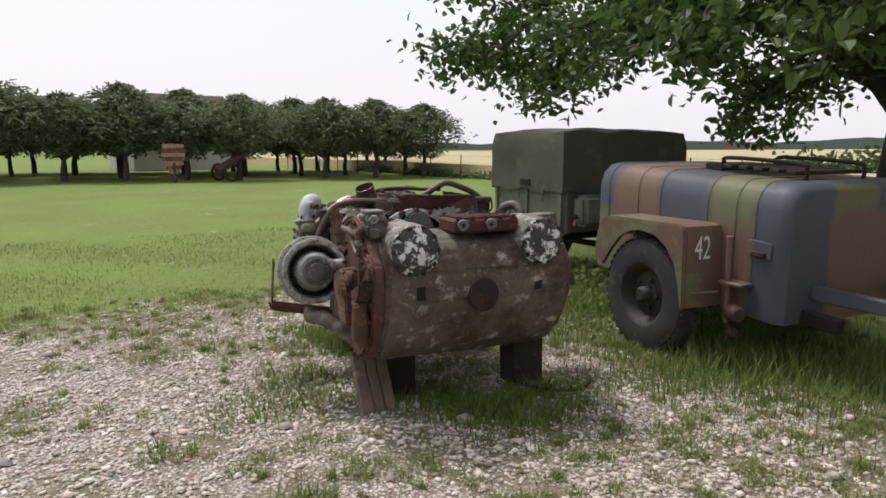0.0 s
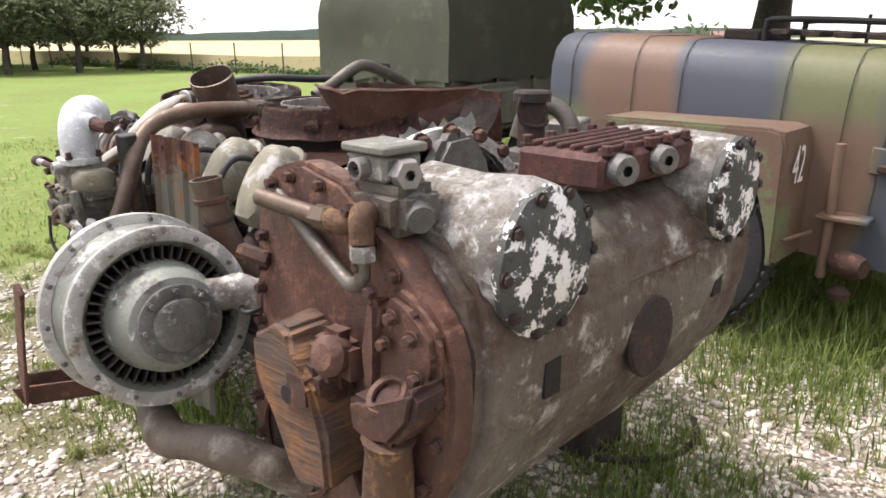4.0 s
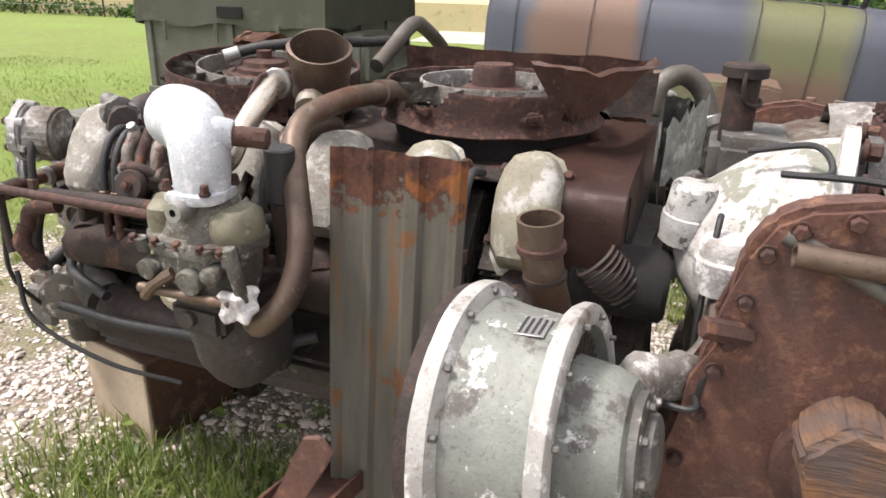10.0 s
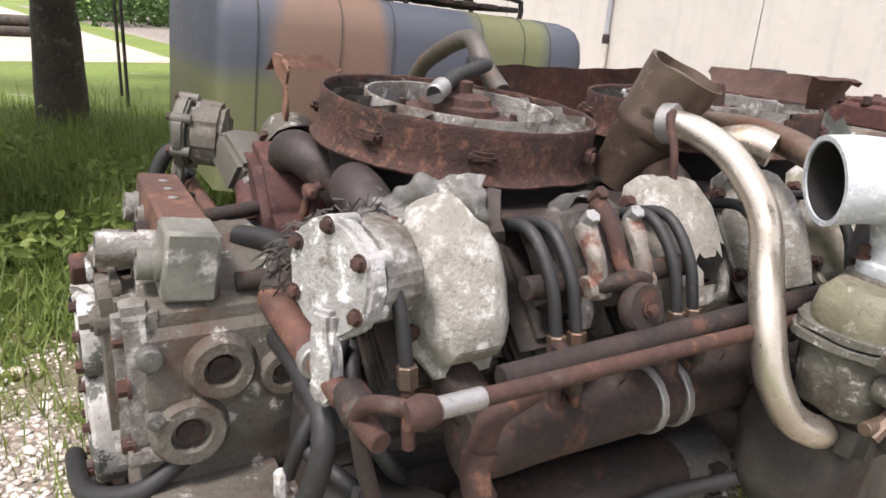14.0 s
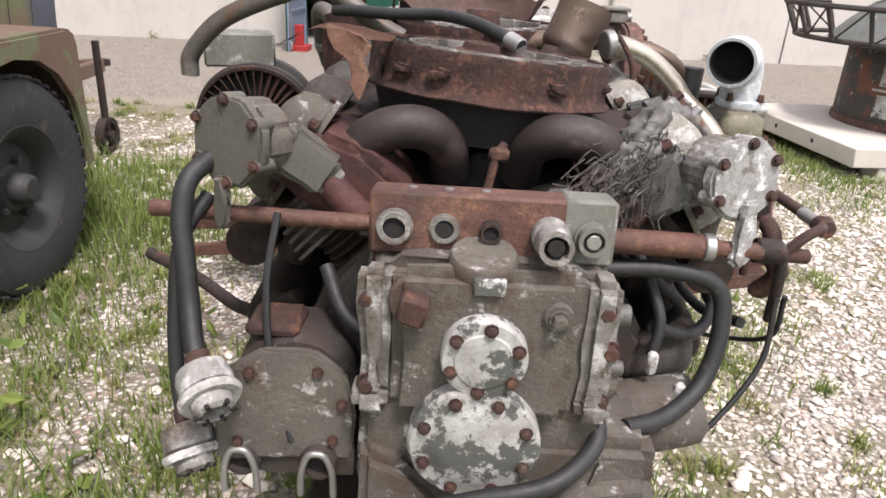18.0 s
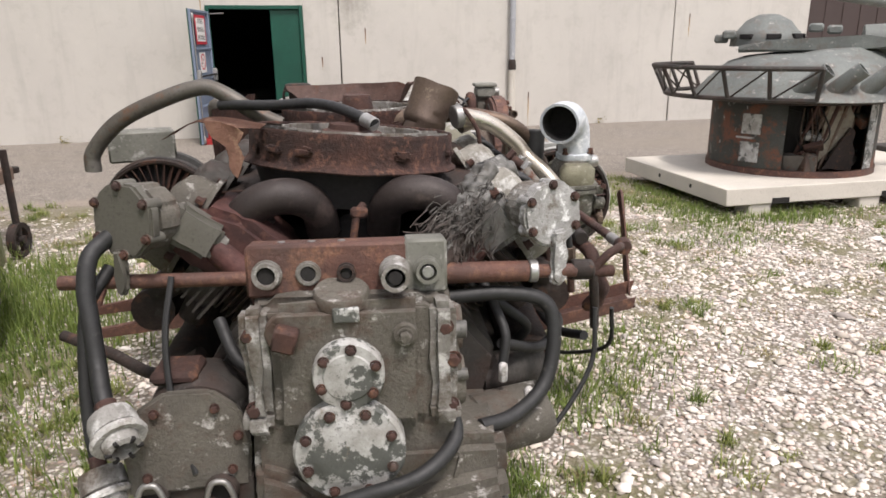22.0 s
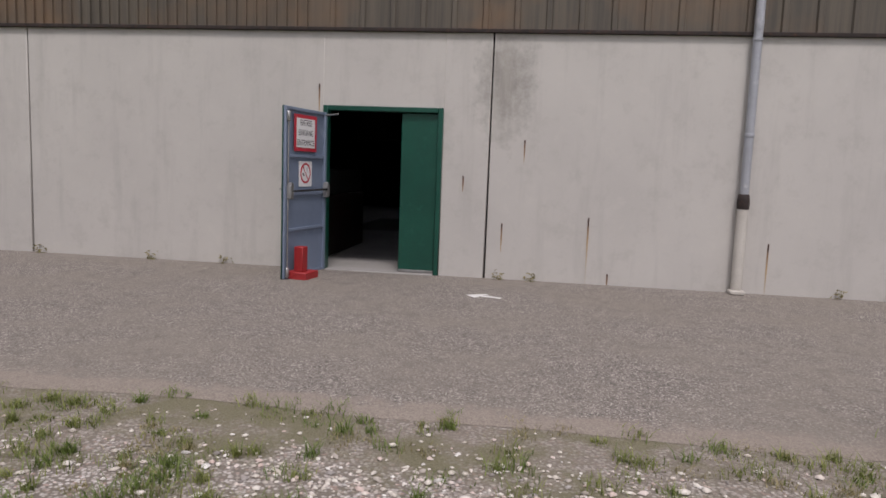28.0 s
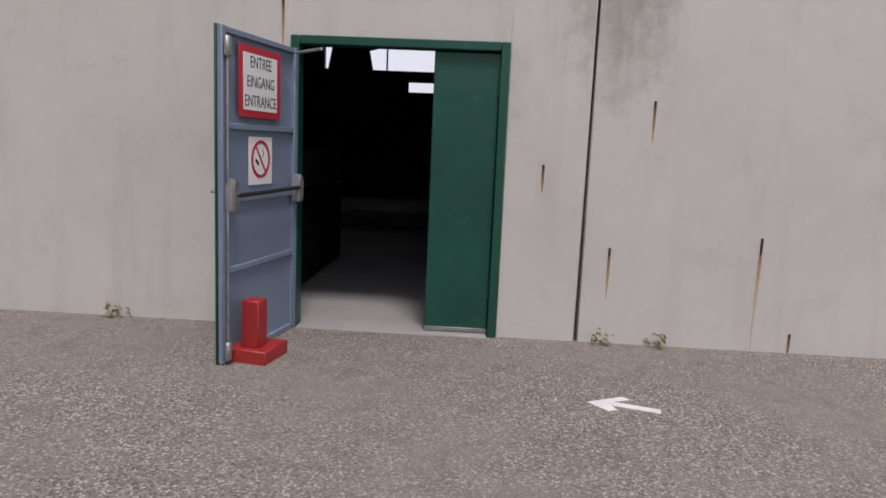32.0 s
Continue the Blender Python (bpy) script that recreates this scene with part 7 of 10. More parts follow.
part("hose_clamp", rod(B(), (-0.617, 0.83, 1.095), (-0.613, 0.845, 1.065), 0.036), STEEL, eng)
part("perforated_guard", bent_sheet([(-0.10, 1.22), (-0.12, 1.12), (-0.10, 1.0)], 0.72, 0.78, 0.02, 31.0, 0.003, 8), ALU_GREY, eng, "crumpled perforated guard")
part("small_filter", lathe(B(), [(0, 0.0), (0.05, 0.0), (0.052, 0.03), (0.055, 0.04), (0.055, 0.06), (0.048, 0.065), (0.048, 0.09), (0.04, 0.10), (0, 0.10)], axis((0.47, 0.89, 0.97), (0, 0, 1)), 20), ALU_WHITE, eng)
part("black_cable", tube(B(), [(0.46, 0.93, 1.06), (0.52, 0.98, 1.02), (0.60, 0.93, 0.98), (0.66, 0.88, 0.90), (0.65, 0.87, 0.76), (0.60, 0.86, 0.62)], 0.007, 8), RUBBER, eng)
part("black_cable", tube(B(), [(0.50, 0.90, 0.90), (0.60, 0.86, 0.86), (0.70, 0.87, 0.855), (0.66, 0.78, 0.84), (0.55, 0.7, 0.82)], 0.006, 8), RUBBER, eng)
part("black_cable", tube(B(), [(0.35, 0.90, 1.20), (0.40, 1.0, 1.23), (0.47, 1.02, 1.20), (0.46, 0.95, 1.19), (0.50, 1.1, 1.20), (0.54, 1.14, 1.17)], 0.006, 8), RUBBER, eng)
part("black_cable", tube(B(), [(0.445, 0.87, 1.10), (0.465, 0.868, 1.09), (0.485, 0.865, 1.05), (0.48, 0.862, 0.99), (0.50, 0.86, 0.93), (0.51, 0.86, 0.85), (0.515, 0.86, 0.78)], 0.006, 8), RUBBER, eng)
part("bent_wire_pipe", tube(B(), [(0.62, 0.90, 0.86), (0.64, 0.90, 0.96), (0.63, 0.93, 1.06), (0.61, 1.0, 1.135), (0.60, 1.08, 1.17)], 0.010, 8), PIPE_GREY, eng)

# front gear case
fg = part("front_gear_case", gnarl(prism(B(), [(-0.21, 0.58), (-0.20, 0.95), (-0.16, 0.985), (0.16, 0.985), (0.21, 0.94), (0.225, 0.80), (0.21, 0.70), (0.17, 0.50), (0.12, 0.42), (-0.14, 0.42), (-0.19, 0.50)], 0.27, at(XZ, 0, -1.01, 0), 0.02), 0.006, 12, 3), GEARBOX, eng, "grey-green front gear case with white corrosion")
part("case_step", gnarl(box(B(), (0, -1.015, 0.85), (0.30, 0.05, 0.265), None, 0.02, 2), 0.004, 18, 2), GEARBOX, fg)
for x, w in ((-0.178, 0.05), (0.186, 0.052)):
    part("case_pillar", gnarl(box(B(), (x, -1.0, 0.855), (w, 0.06, 0.235), None, 0.014, 2), 0.006, 22, 3, x), ALU_DULL, fg, "crusted pale pillar")
    part("pillar_foot", gnarl(box(B(), (x * 1.02, -1.0, 0.735), (w * 1.2, 0.075, 0.05), None, 0.014, 2), 0.005, 22, 2, x), ALU_DULL, fg)
part("side_gland", gnarl(rod(B(), (0.21, -0.985, 0.90), (0.235, -0.985, 0.90), 0.018), 0.002, 30), ALU_GREY, fg)
part("drain_cock", gnarl(rod(B(), (0.21, -0.985, 0.80), (0.24, -0.985, 0.80), 0.014), 0.002, 30), ALU_GREY, fg)
for x, z, r, h, n in ((0.0, 0.848, 0.068, 0.03, 6), (-0.005, 0.684, 0.108, 0.03, 8)):
    cap = part("round_cap", gnarl(lathe(B(), [(r * 1.02, -0.02), (r * 1.02, h - 0.006), (r * 0.97, h), (r * 0.72, h + 0.001), (r * 0.68, h + 0.004), (r * 0.45, h + 0.005), (0, h + 0.006)], axis((x, -1.04, z), (0, -1, 0)), 36), 0.001, 30), CAP_WHITE, fg, "round cap with flaking white paint")
    ring_of_bolts(cap, (x, -1.04 - h, z), (0, -1, 0), r * 0.83, n, RUST, 0.0085, 0.4)
part("oval_boss", lathe(B(), [(0.055, 0), (0.055, 0.02), (0.05, 0.026), (0, 0.026)], axis((-0.01, -0.99, 0.975), (0, -0.2, 1)), 24), GEARBOX, fg)
part("boss_plate", box(B(), (0.0, -1.045, 0.965), (0.05, 0.012, 0.03), None, 0.003), CAP_WHITE, fg)
part("square_plug", box(B(), (-0.115, -1.05, 0.925), (0.045, 0.05, 0.045), Matrix.Translation((-0.115, -1.05, 0.925)) @ Matrix.Rotation(0.3, 4, "Y") @ Matrix.Translation((0.115, 1.05, -0.925)), 0.005), RUST, fg)
part("plug_boss", rod(B(), (-0.115, -1.0, 0.925), (-0.115, -1.035, 0.925), 0.042), GEARBOX, fg)
part("small_boss", rod(B(), (0.11, -1.0, 0.92), (0.11, -1.05, 0.92), 0.024), GEARBOX, fg)
part("small_bolt", bolt(B(), (0.11, -1.05, 0.92), (0, -1, 0), 0.012, 0.02), GEARBOX, fg)
for x, z in ((-0.19, 0.92), (0.19, 0.92), (-0.19, 0.76), (0.2, 0.75), (0.205, 0.85)):
    part("flange_bolt", bolt(B(), (x, -1.012, z), (0, -1, 0), 0.013, 0.02), RUST, fg)
for y, z, r in ((-0.885, 0.865, 0.046), (-0.935, 0.765, 0.050), (-0.79, 0.84, 0.035)):
    bos = part("side_port", lathe(B(), [(r * 1.2, -0.03), (r * 1.2, 0.015), (r, 0.03), (r * 0.62, 0.03), (r * 0.55, 0.008), (r * 0.3, 0.004), (0, 0.004)], axis((0.205, y, z), (1, 0, 0)), 26), GEARBOX, fg, "round side port with a worn bearing")
    part("port_core", lathe(B(), [(r * 0.45, 0.0), (r * 0.42, 0.022), (r * 0.2, 0.024), (0, 0.02)], axis((0.205, y, z), (1, 0, 0)), 20), RUST_DARK, bos)
part("lower_flange", gnarl(box(B(), (0.17, -0.90, 0.60), (0.30, 0.24, 0.13), None, 0.025, 2), 0.006, 16, 2), GEARBOX, fg)
for i in range(4):
    part("flange_hole", rod(B(), (0.322, -0.95 + 0.055 * i, 0.61 - 0.035 * (i % 2)), (0.326, -0.95 + 0.055 * i, 0.61 - 0.035 * (i % 2)), 0.015), BLACK, fg)

# oil manifold at the bottom right of the front
mf = part("oil_manifold", gnarl(box(B(), (0.20, -1.03, 0.545), (0.24, 0.09, 0.07), Matrix.Translation((0.2, -1.03, 0.545)) @ Matrix.Rotation(radians(-12), 4, "Y") @ Matrix.Translation((-0.2, 1.03, -0.545)), 0.02, 2), 0.003, 20, 1), GEARBOX, eng)
part("manifold_tube", rod(B(), (-0.02, -1.07, 0.49), (0.30, -1.05, 0.505), 0.034), GEARBOX, mf)
part("manifold_tube", rod(B(), (0.0, -1.08, 0.425), (0.30, -1.06, 0.435), 0.034), GEARBOX, mf)
part("manifold_end", gnarl(box(B(), (0.305, -1.05, 0.475), (0.03, 0.10, 0.14), None, 0.012), 0.003, 20, 1), ALU_GREY, mf)
for i in range(5):
    part("manifold_bolt", bolt(B(), (0.08 + 0.05 * i, -1.088, 0.53 + 0.004 * i), (0, -1, 0.3), 0.012, 0.02), RUST, mf)
part("manifold_hump", gnarl(box(B(), (0.225, -0.98, 0.60), (0.07, 0.10, 0.13), Matrix.Translation((0.215, -0.97, 0.655)) @ Matrix.Rotation(radians(14), 4, "Y") @ Matrix.Translation((-0.215, 0.97, -0.655)), 0.03, 2), 0.004, 16, 1), GEARBOX, mf)
for p0, z in (((-0.03, -1.075, 0.49), 0.49), ((-0.01, -1.085, 0.425), 0.425)):
    part("feed_pipe", tube(B(), [p0, (-0.07, -1.08, z), (-0.105, -1.07, z - 0.03), (-0.12, -1.05, z - 0.10), (-0.12, -1.0, z - 0.18)], 0.026, 14), PIPE_GREY, mf)
    part("pipe_nut", rod(B(), (p0[0] - 0.01, p0[1], p0[2]), (p0[0] + 0.03, p0[1] + 0.003, p0[2]), 0.034, None, 6), RUST_PLATE, mf)
part("bottom_can", lathe(B(), [(0.07, 0), (0.07, 0.09), (0.075, 0.095), (0.075, 0.11), (0.05, 0.12), (0, 0.12)], axis((0.16, -1.03, 0.31), (0, 0, 1)), 26), CASE_DARK, eng)
part("front_foot", gnarl(box(B(), (-0.13, -0.91, 0.46), (0.10, 0.16, 0.36), None, 0.02, 2), 0.006, 12, 2), CASE_DARK, eng)
part("lower_cheek", gnarl(prism(B(), [(-0.20, 0.64), (-0.10, 0.60), (-0.02, 0.52), (-0.02, 0.40), (-0.12, 0.36), (-0.20, 0.44)], 0.07, at(XZ, 0, -1.045, 0), 0.02), 0.007, 14, 3), GEARBOX, eng)

# socket bar across the top of the gear case
barm = Matrix.Translation((0, -0.915, 1.02)) @ Matrix.Rotation(radians(-7), 4, "X")
bar = part("socket_bar", box(B(), (0, 0, 0), (0.395, 0.075, 0.105), barm, 0.006), RUST_PLATE, eng, "rusty steel socket bar, its end painted olive")
part("bar_end", box(B(), (0.158, -0.0015, 0.0015), (0.085, 0.080, 0.109), barm, 0.006), OLIVE_BOX, bar, "olive painted end")
for x, r, l, mt in ((-0.155, 0.026, 0.022, ALU_DULL), (-0.075, 0.022, 0.010, ALU_DULL), (0.0, 0.017, 0.02, RUST_DARK), (0.095, 0.027, 0.085, ALU_DULL), (0.16, 0.024, 0.035, OLIVE_BOX)):
    sk = part("socket", lathe(B(), [(r * 1.15, 0), (r * 1.15, l * 0.3), (r, l * 0.32), (r, l), (r * 0.72, l), (r * 0.68, l * 0.5), (0, l * 0.5)], barm @ axis((x, -0.038, -0.005), (0, -1, 0)), 20), mt, bar)
    part("socket_core", rod(B(), barm @ Vector((x, -0.038, -0.005)), barm @ Vector((x, -0.039 - l * (0.6 if x < 0.05 else 0.96), -0.005)), r * (0.70 if x < 0.05 else 0.5)), BLACK if mt != OLIVE_BOX else STEEL, sk)
for x in (-0.13, -0.07, -0.01):
    part("top_rivet", rod(B(), barm @ Vector((x, 0.0, 0.052)), barm @ Vector((x, 0.0, 0.0545)), 0.008), STEEL, bar)
for x in (-0.18, 0.17):
    part("bar_bracket", box(B(), (x, -0.90, 0.94), (0.03, 0.05, 0.10), None, 0.005), RUST, bar)
    part("bracket_arm", rod(B(), (x, -0.85, 0.98), (x * 1.1, -0.72, 0.99), 0.016), RUST_DARK, bar)

# cross shaft with levers
part("cross_shaft", rod(B(), (-0.62, -0.80, 0.968), (0.51, -0.80, 0.953), 0.016), RUST_PLATE, eng)
part("shaft_sleeve", rod(B(), (0.195, -0.80, 0.958), (0.40, -0.80, 0.956), 0.024), RUST_PLATE, eng)
part("shaft_band", rod(B(), (0.40, -0.80, 0.956), (0.42, -0.80, 0.9555), 0.026), STEEL, eng)
part("shaft_knuckle", gnarl(rod(B(), (0.50, -0.79, 0.953), (0.55, -0.79, 0.95), 0.024), 0.003, 30), RUST_DARK, eng)
part("shaft_end", rod(B(), (0.53, -0.80, 0.95), (0.60, -0.79, 0.945), 0.014), RUST, eng)
part("link_lever", tube(B(), [(0.55, -0.80, 0.95), (0.58, -0.80, 0.985), (0.61, -0.79, 1.0), (0.63, -0.76, 0.995)], 0.010, 10), RUST, eng)
part("link_lever", tube(B(), [(0.55, -0.80, 0.95), (0.56, -0.79, 0.88), (0.57, -0.77, 0.80)], 0.011, 10), RUST_DARK, eng)
part("knuckle_joint", gnarl(lathe(B(), [(0, -0.022), (0.016, -0.018), (0.02, 0), (0.016, 0.018), (0, 0.022)], axis((0.63, -0.76, 0.995), (0, 1, 0)), 14), 0.003, 30), RUST, eng)
part("long_rod", rod(B(), (0.63, -0.74, 0.995), (0.61, 0.03, 0.985), 0.011), RUST, eng)
part("rod_fork", rod(B(), (0.63, -0.74, 0.995), (0.628, -0.68, 0.994), 0.013), STEEL, eng)
part("fuel_rail", rod(B(), (0.575, -0.62, 0.975), (0.575, 0.05, 1.0), 0.018), RUST_DARK, eng)
for y in (-0.5, -0.27, -0.05):
    part("rail_bracket", box(B(), (0.555, y, 0.955), (0.06, 0.02, 0.06), None, 0.005), RUST_DARK, eng)
part("curved_arm", tube(B(), [(0.60, -0.66, 0.89), (0.595, -0.64, 0.94), (0.58, -0.57, 0.955)], 0.018, 12), RUST, eng)
part("arm_fork", gnarl(tube(B(), [(0.60, -0.66, 0.90), (0.615, -0.665, 0.85), (0.60, -0.64, 0.80)], 0.020, 12), 0.006, 24), RUST, eng)

# cam covers at the front of each bank
def cam_cover(s, mt):
    d = Vector(((0.34 if s > 0 else 0.42) * s, -0.92, 0.08)).normalized()
    c = Vector((0.443, -0.775, 1.085)) if s > 0 else Vector((-0.452, -0.80, 1.105))
    R = 0.076 if s > 0 else 0.084
    m = axis(c, d)
    k = 28 if s > 0 else 8
    shape = [(R * math.cos(a), R * math.sin(a)) for a in (2 * math.pi * (i + 0.5) / k for i in range(k))]
    ob = part("cam_cover", gnarl(prism(B(), shape, 0.03, m, 0.006), 0.0025, 40, 1), mt, eng, "chalky white cam cover" if s > 0 else "flat olive grey cam cover")
    part("cover_back", gnarl(prism(B(), [(x * 0.9, y * 0.9) for x, y in shape], 0.075, m @ Matrix.Translation((0, 0, -0.075)), 0.01), 0.004, 24, 1), ALU_DULL if s > 0 else GEARBOX, ob)
    for i in range(6):
        a = 2 * math.pi * i / 6 + 0.55
        part("ear", gnarl(rod(B(), m @ Vector((R * 0.86 * math.cos(a), R * 0.86 * math.sin(a), -0.012)), m @ Vector((R * 0.86 * math.cos(a), R * 0.86 * math.sin(a), 0.0305 if s > 0 else 0.031)), 0.012, None, 12), 0.002, 40), mt, ob)
        part("ear_bolt", bolt(B(), m @ Vector((R * 0.86 * math.cos(a), R * 0.86 * math.sin(a), 0.030)), d, 0.0085, 0.010), RUST, ob)
    if s > 0:
        arm = [(-0.020, -0.035), (0.018, -0.035), (0.020, -0.07), (0.016, -0.10), (0.024, -0.125), (0.026, -0.145), (0.014, -0.163), (-0.006, -0.165), (-0.022, -0.15), (-0.022, -0.13), (-0.012, -0.10), (-0.016, -0.07)]
    else:
        arm = [(-0.012, -0.06), (0.012, -0.06), (0.011, -0.12), (0.016, -0.15), (0.0, -0.165), (-0.015, -0.15), (-0.011, -0.12)]
    part("cover_lever", gnarl(prism(B(), arm, 0.02, Matrix.Translation(c + d * 0.026 + Vector((0.01 * s, 0, 0.0))) @ Matrix(((0.9, 0, d.x, 0), (0.42 * s, 0, d.y, 0), (0, 1, d.z, 0), (0, 0, 0, 1))), 0.006), 0.003, 30, 1), mt, ob)
    q = c - d * 0.06
    part("drive_sleeve", rod(B(), q + Vector((-0.10 * s, 0.04, -0.07)), (0.24 * s, -0.72, 0.94), 0.032, 0.034), RUST_RED, ob)
    part("sleeve_block", gnarl(box(B(), (0, 0, 0), (0.10, 0.09, 0.11), axis(q + Vector((-0.075 * s, 0.035, -0.045)), (-0.75 * s, 0.25, -0.6)), 0.012, 2), 0.004, 24, 2), ALU_GREY if s > 0 else OLIVE_COVER, ob)
    part("sleeve_collar", rod(B(), q + Vector((-0.115 * s, 0.05, -0.075)), q + Vector((-0.135 * s, 0.055, -0.09)), 0.040, None, 18), ALU_DULL, ob)
    return ob


OLIVE_COVER = worn("smooth_olive_cover", (0.115, 0.109, 0.091), (0.091, 0.085, 0.071), (0.316, 0.308, 0.284), 0.70, 18, (0.079, 0.067, 0.055), 0.66, 6, 0.6, 0.1, 0.4, 90, 0.003, 0.02)

cam_cover(1, CHALK)
cam_cover(-1, OLIVE_COVER)

# very dark brown steel for the elbows
DARK_STEEL = worn("dark_brown_steel", (0.044, 0.032, 0.028), (0.026, 0.02, 0.019), (0.085, 0.062, 0.055), 0.60, 9, None, 0.6, 7, 0.6, 0.2, 0.4)
# exhaust elbows and shrouds under the front fan
for s in (1, -1):
    part("exhaust_elbow", tube(B(), [(0.075 * s, -0.55, 1.0), (0.085 * s, -0.60, 1.07), (0.13 * s, -0.64, 1.108), (0.195 * s, -0.65, 1.106), (0.25 * s, -0.64, 1.07), (0.285 * s, -0.62, 1.01)], 0.043, 18), DARK_STEEL, eng, "dark brown exhaust elbow")
# red-brown rust; the darker maroon also holds the shade inside the V
part("air_shroud", gnarl(prism(B(), [(-0.42, 1.02), (-0.33, 1.11), (-0.24, 1.08), (-0.14, 0.99), (-0.12, 0.93), (-0.22, 0.90), (-0.36, 0.95)], 0.22, at(XZ, 0, -0.72, 0), 0.02), 0.006, 10, 2), RUST_RED, eng, "red-brown air shroud")
part("centre_lever", tube(B(), [(-0.01, -0.70, 0.96), (0.005, -0.69, 1.02), (0.015, -0.68, 1.07), (0.03, -0.66, 1.09)], 0.009, 10), RUST, eng)
part("lever_clevis", box(B(), (0.02, -0.68, 1.075), (0.040, 0.024, 0.026), None, 0.006), RUST, eng)
# its black also stands for the shade behind the elbows
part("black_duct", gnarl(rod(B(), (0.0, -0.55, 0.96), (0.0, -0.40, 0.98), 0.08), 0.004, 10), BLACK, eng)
part("cross_tube", tube(B(), [(-0.02, -0.80, 0.99), (0.06, -0.76, 1.0), (0.16, -0.72, 0.99), (0.22, -0.70, 0.95)], 0.022, 10), RUBBER, eng)
for x in (-0.30, 0.27):
    bm = B()
    for i in range(9):
        box(bm, (x, -0.63 + 0.012 * i, 0.99), (0.10, 0.004, 0.10), Matrix.Translation((x, -0.6, 0.99)) @ Matrix.Rotation(radians(38 * (1 if x < 0 else -1)), 4, "Y") @ Matrix.Translation((-x, 0.6, -0.99)))
    part("oil_cooler_fins", bm, CASE_DARK, eng)

# frayed wire screening
bm = B()
rnd = random.Random(5)
for i in range(1100):
    f = rnd.random() ** 0.8
    c = Vector((0.19 + 0.13 * f + rnd.gauss(0, 0.026), -0.76 + 0.10 * f + rnd.gauss(0, 0.026), 1.0 + 0.085 * f + rnd.gauss(0, 0.024)))
    d = Vector((rnd.gauss(-0.5, 0.5), rnd.gauss(-0.5, 0.4), rnd.gauss(-0.5, 0.4)))
    tube(bm, [c, c + d * 0.016 + Vector((rnd.uniform(-0.008, 0.008), 0, rnd.uniform(-0.012, 0.014))), c + d * 0.032 + Vector((rnd.uniform(-0.012, 0.012), 0, rnd.uniform(-0.022, 0.006)))], 0.0014, 3, 2)
tagged(part("wire_screening", bm, CASE_DARK, eng, "frayed grey wire screening", smooth=False), kind="stuff")
part("cable_harness", gnarl(tube(B(), [(0.14, -0.80, 0.93), (0.22, -0.74, 1.0), (0.30, -0.66, 1.04), (0.36, -0.60, 1.10), (0.40, -0.52, 1.12)], 0.038, 12), 0.010, 22), CASE_DARK, eng)
for i in range(40):
    f = rnd.random()
    c = Vector((0.20 + 0.15 * f + rnd.gauss(0, 0.025), -0.74 + 0.12 * f + rnd.gauss(0, 0.025), 1.0 + 0.10 * f + rnd.gauss(0, 0.02)))
    d = Vector((rnd.gauss(-0.6, 0.3), rnd.gauss(-0.5, 0.3), rnd.gauss(-0.4, 0.3)))
    part("matted_strand", gnarl(tube(B(), [c, c + d * 0.035, c + d * 0.07 + Vector((0, 0, -0.012))], rnd.uniform(0.006, 0.013), 8, 4, 0.003), 0.004, 60), CASE_DARK if i % 3 else ALU_GREY, eng)
part("wire_hank", gnarl(tube(B(), [(0.24, -0.70, 1.02), (0.29, -0.66, 1.09), (0.34, -0.60, 1.13), (0.38, -0.54, 1.14)], 0.038, 16), 0.012, 34, 3), ALU_GREY, eng, "matted grey cable screening")

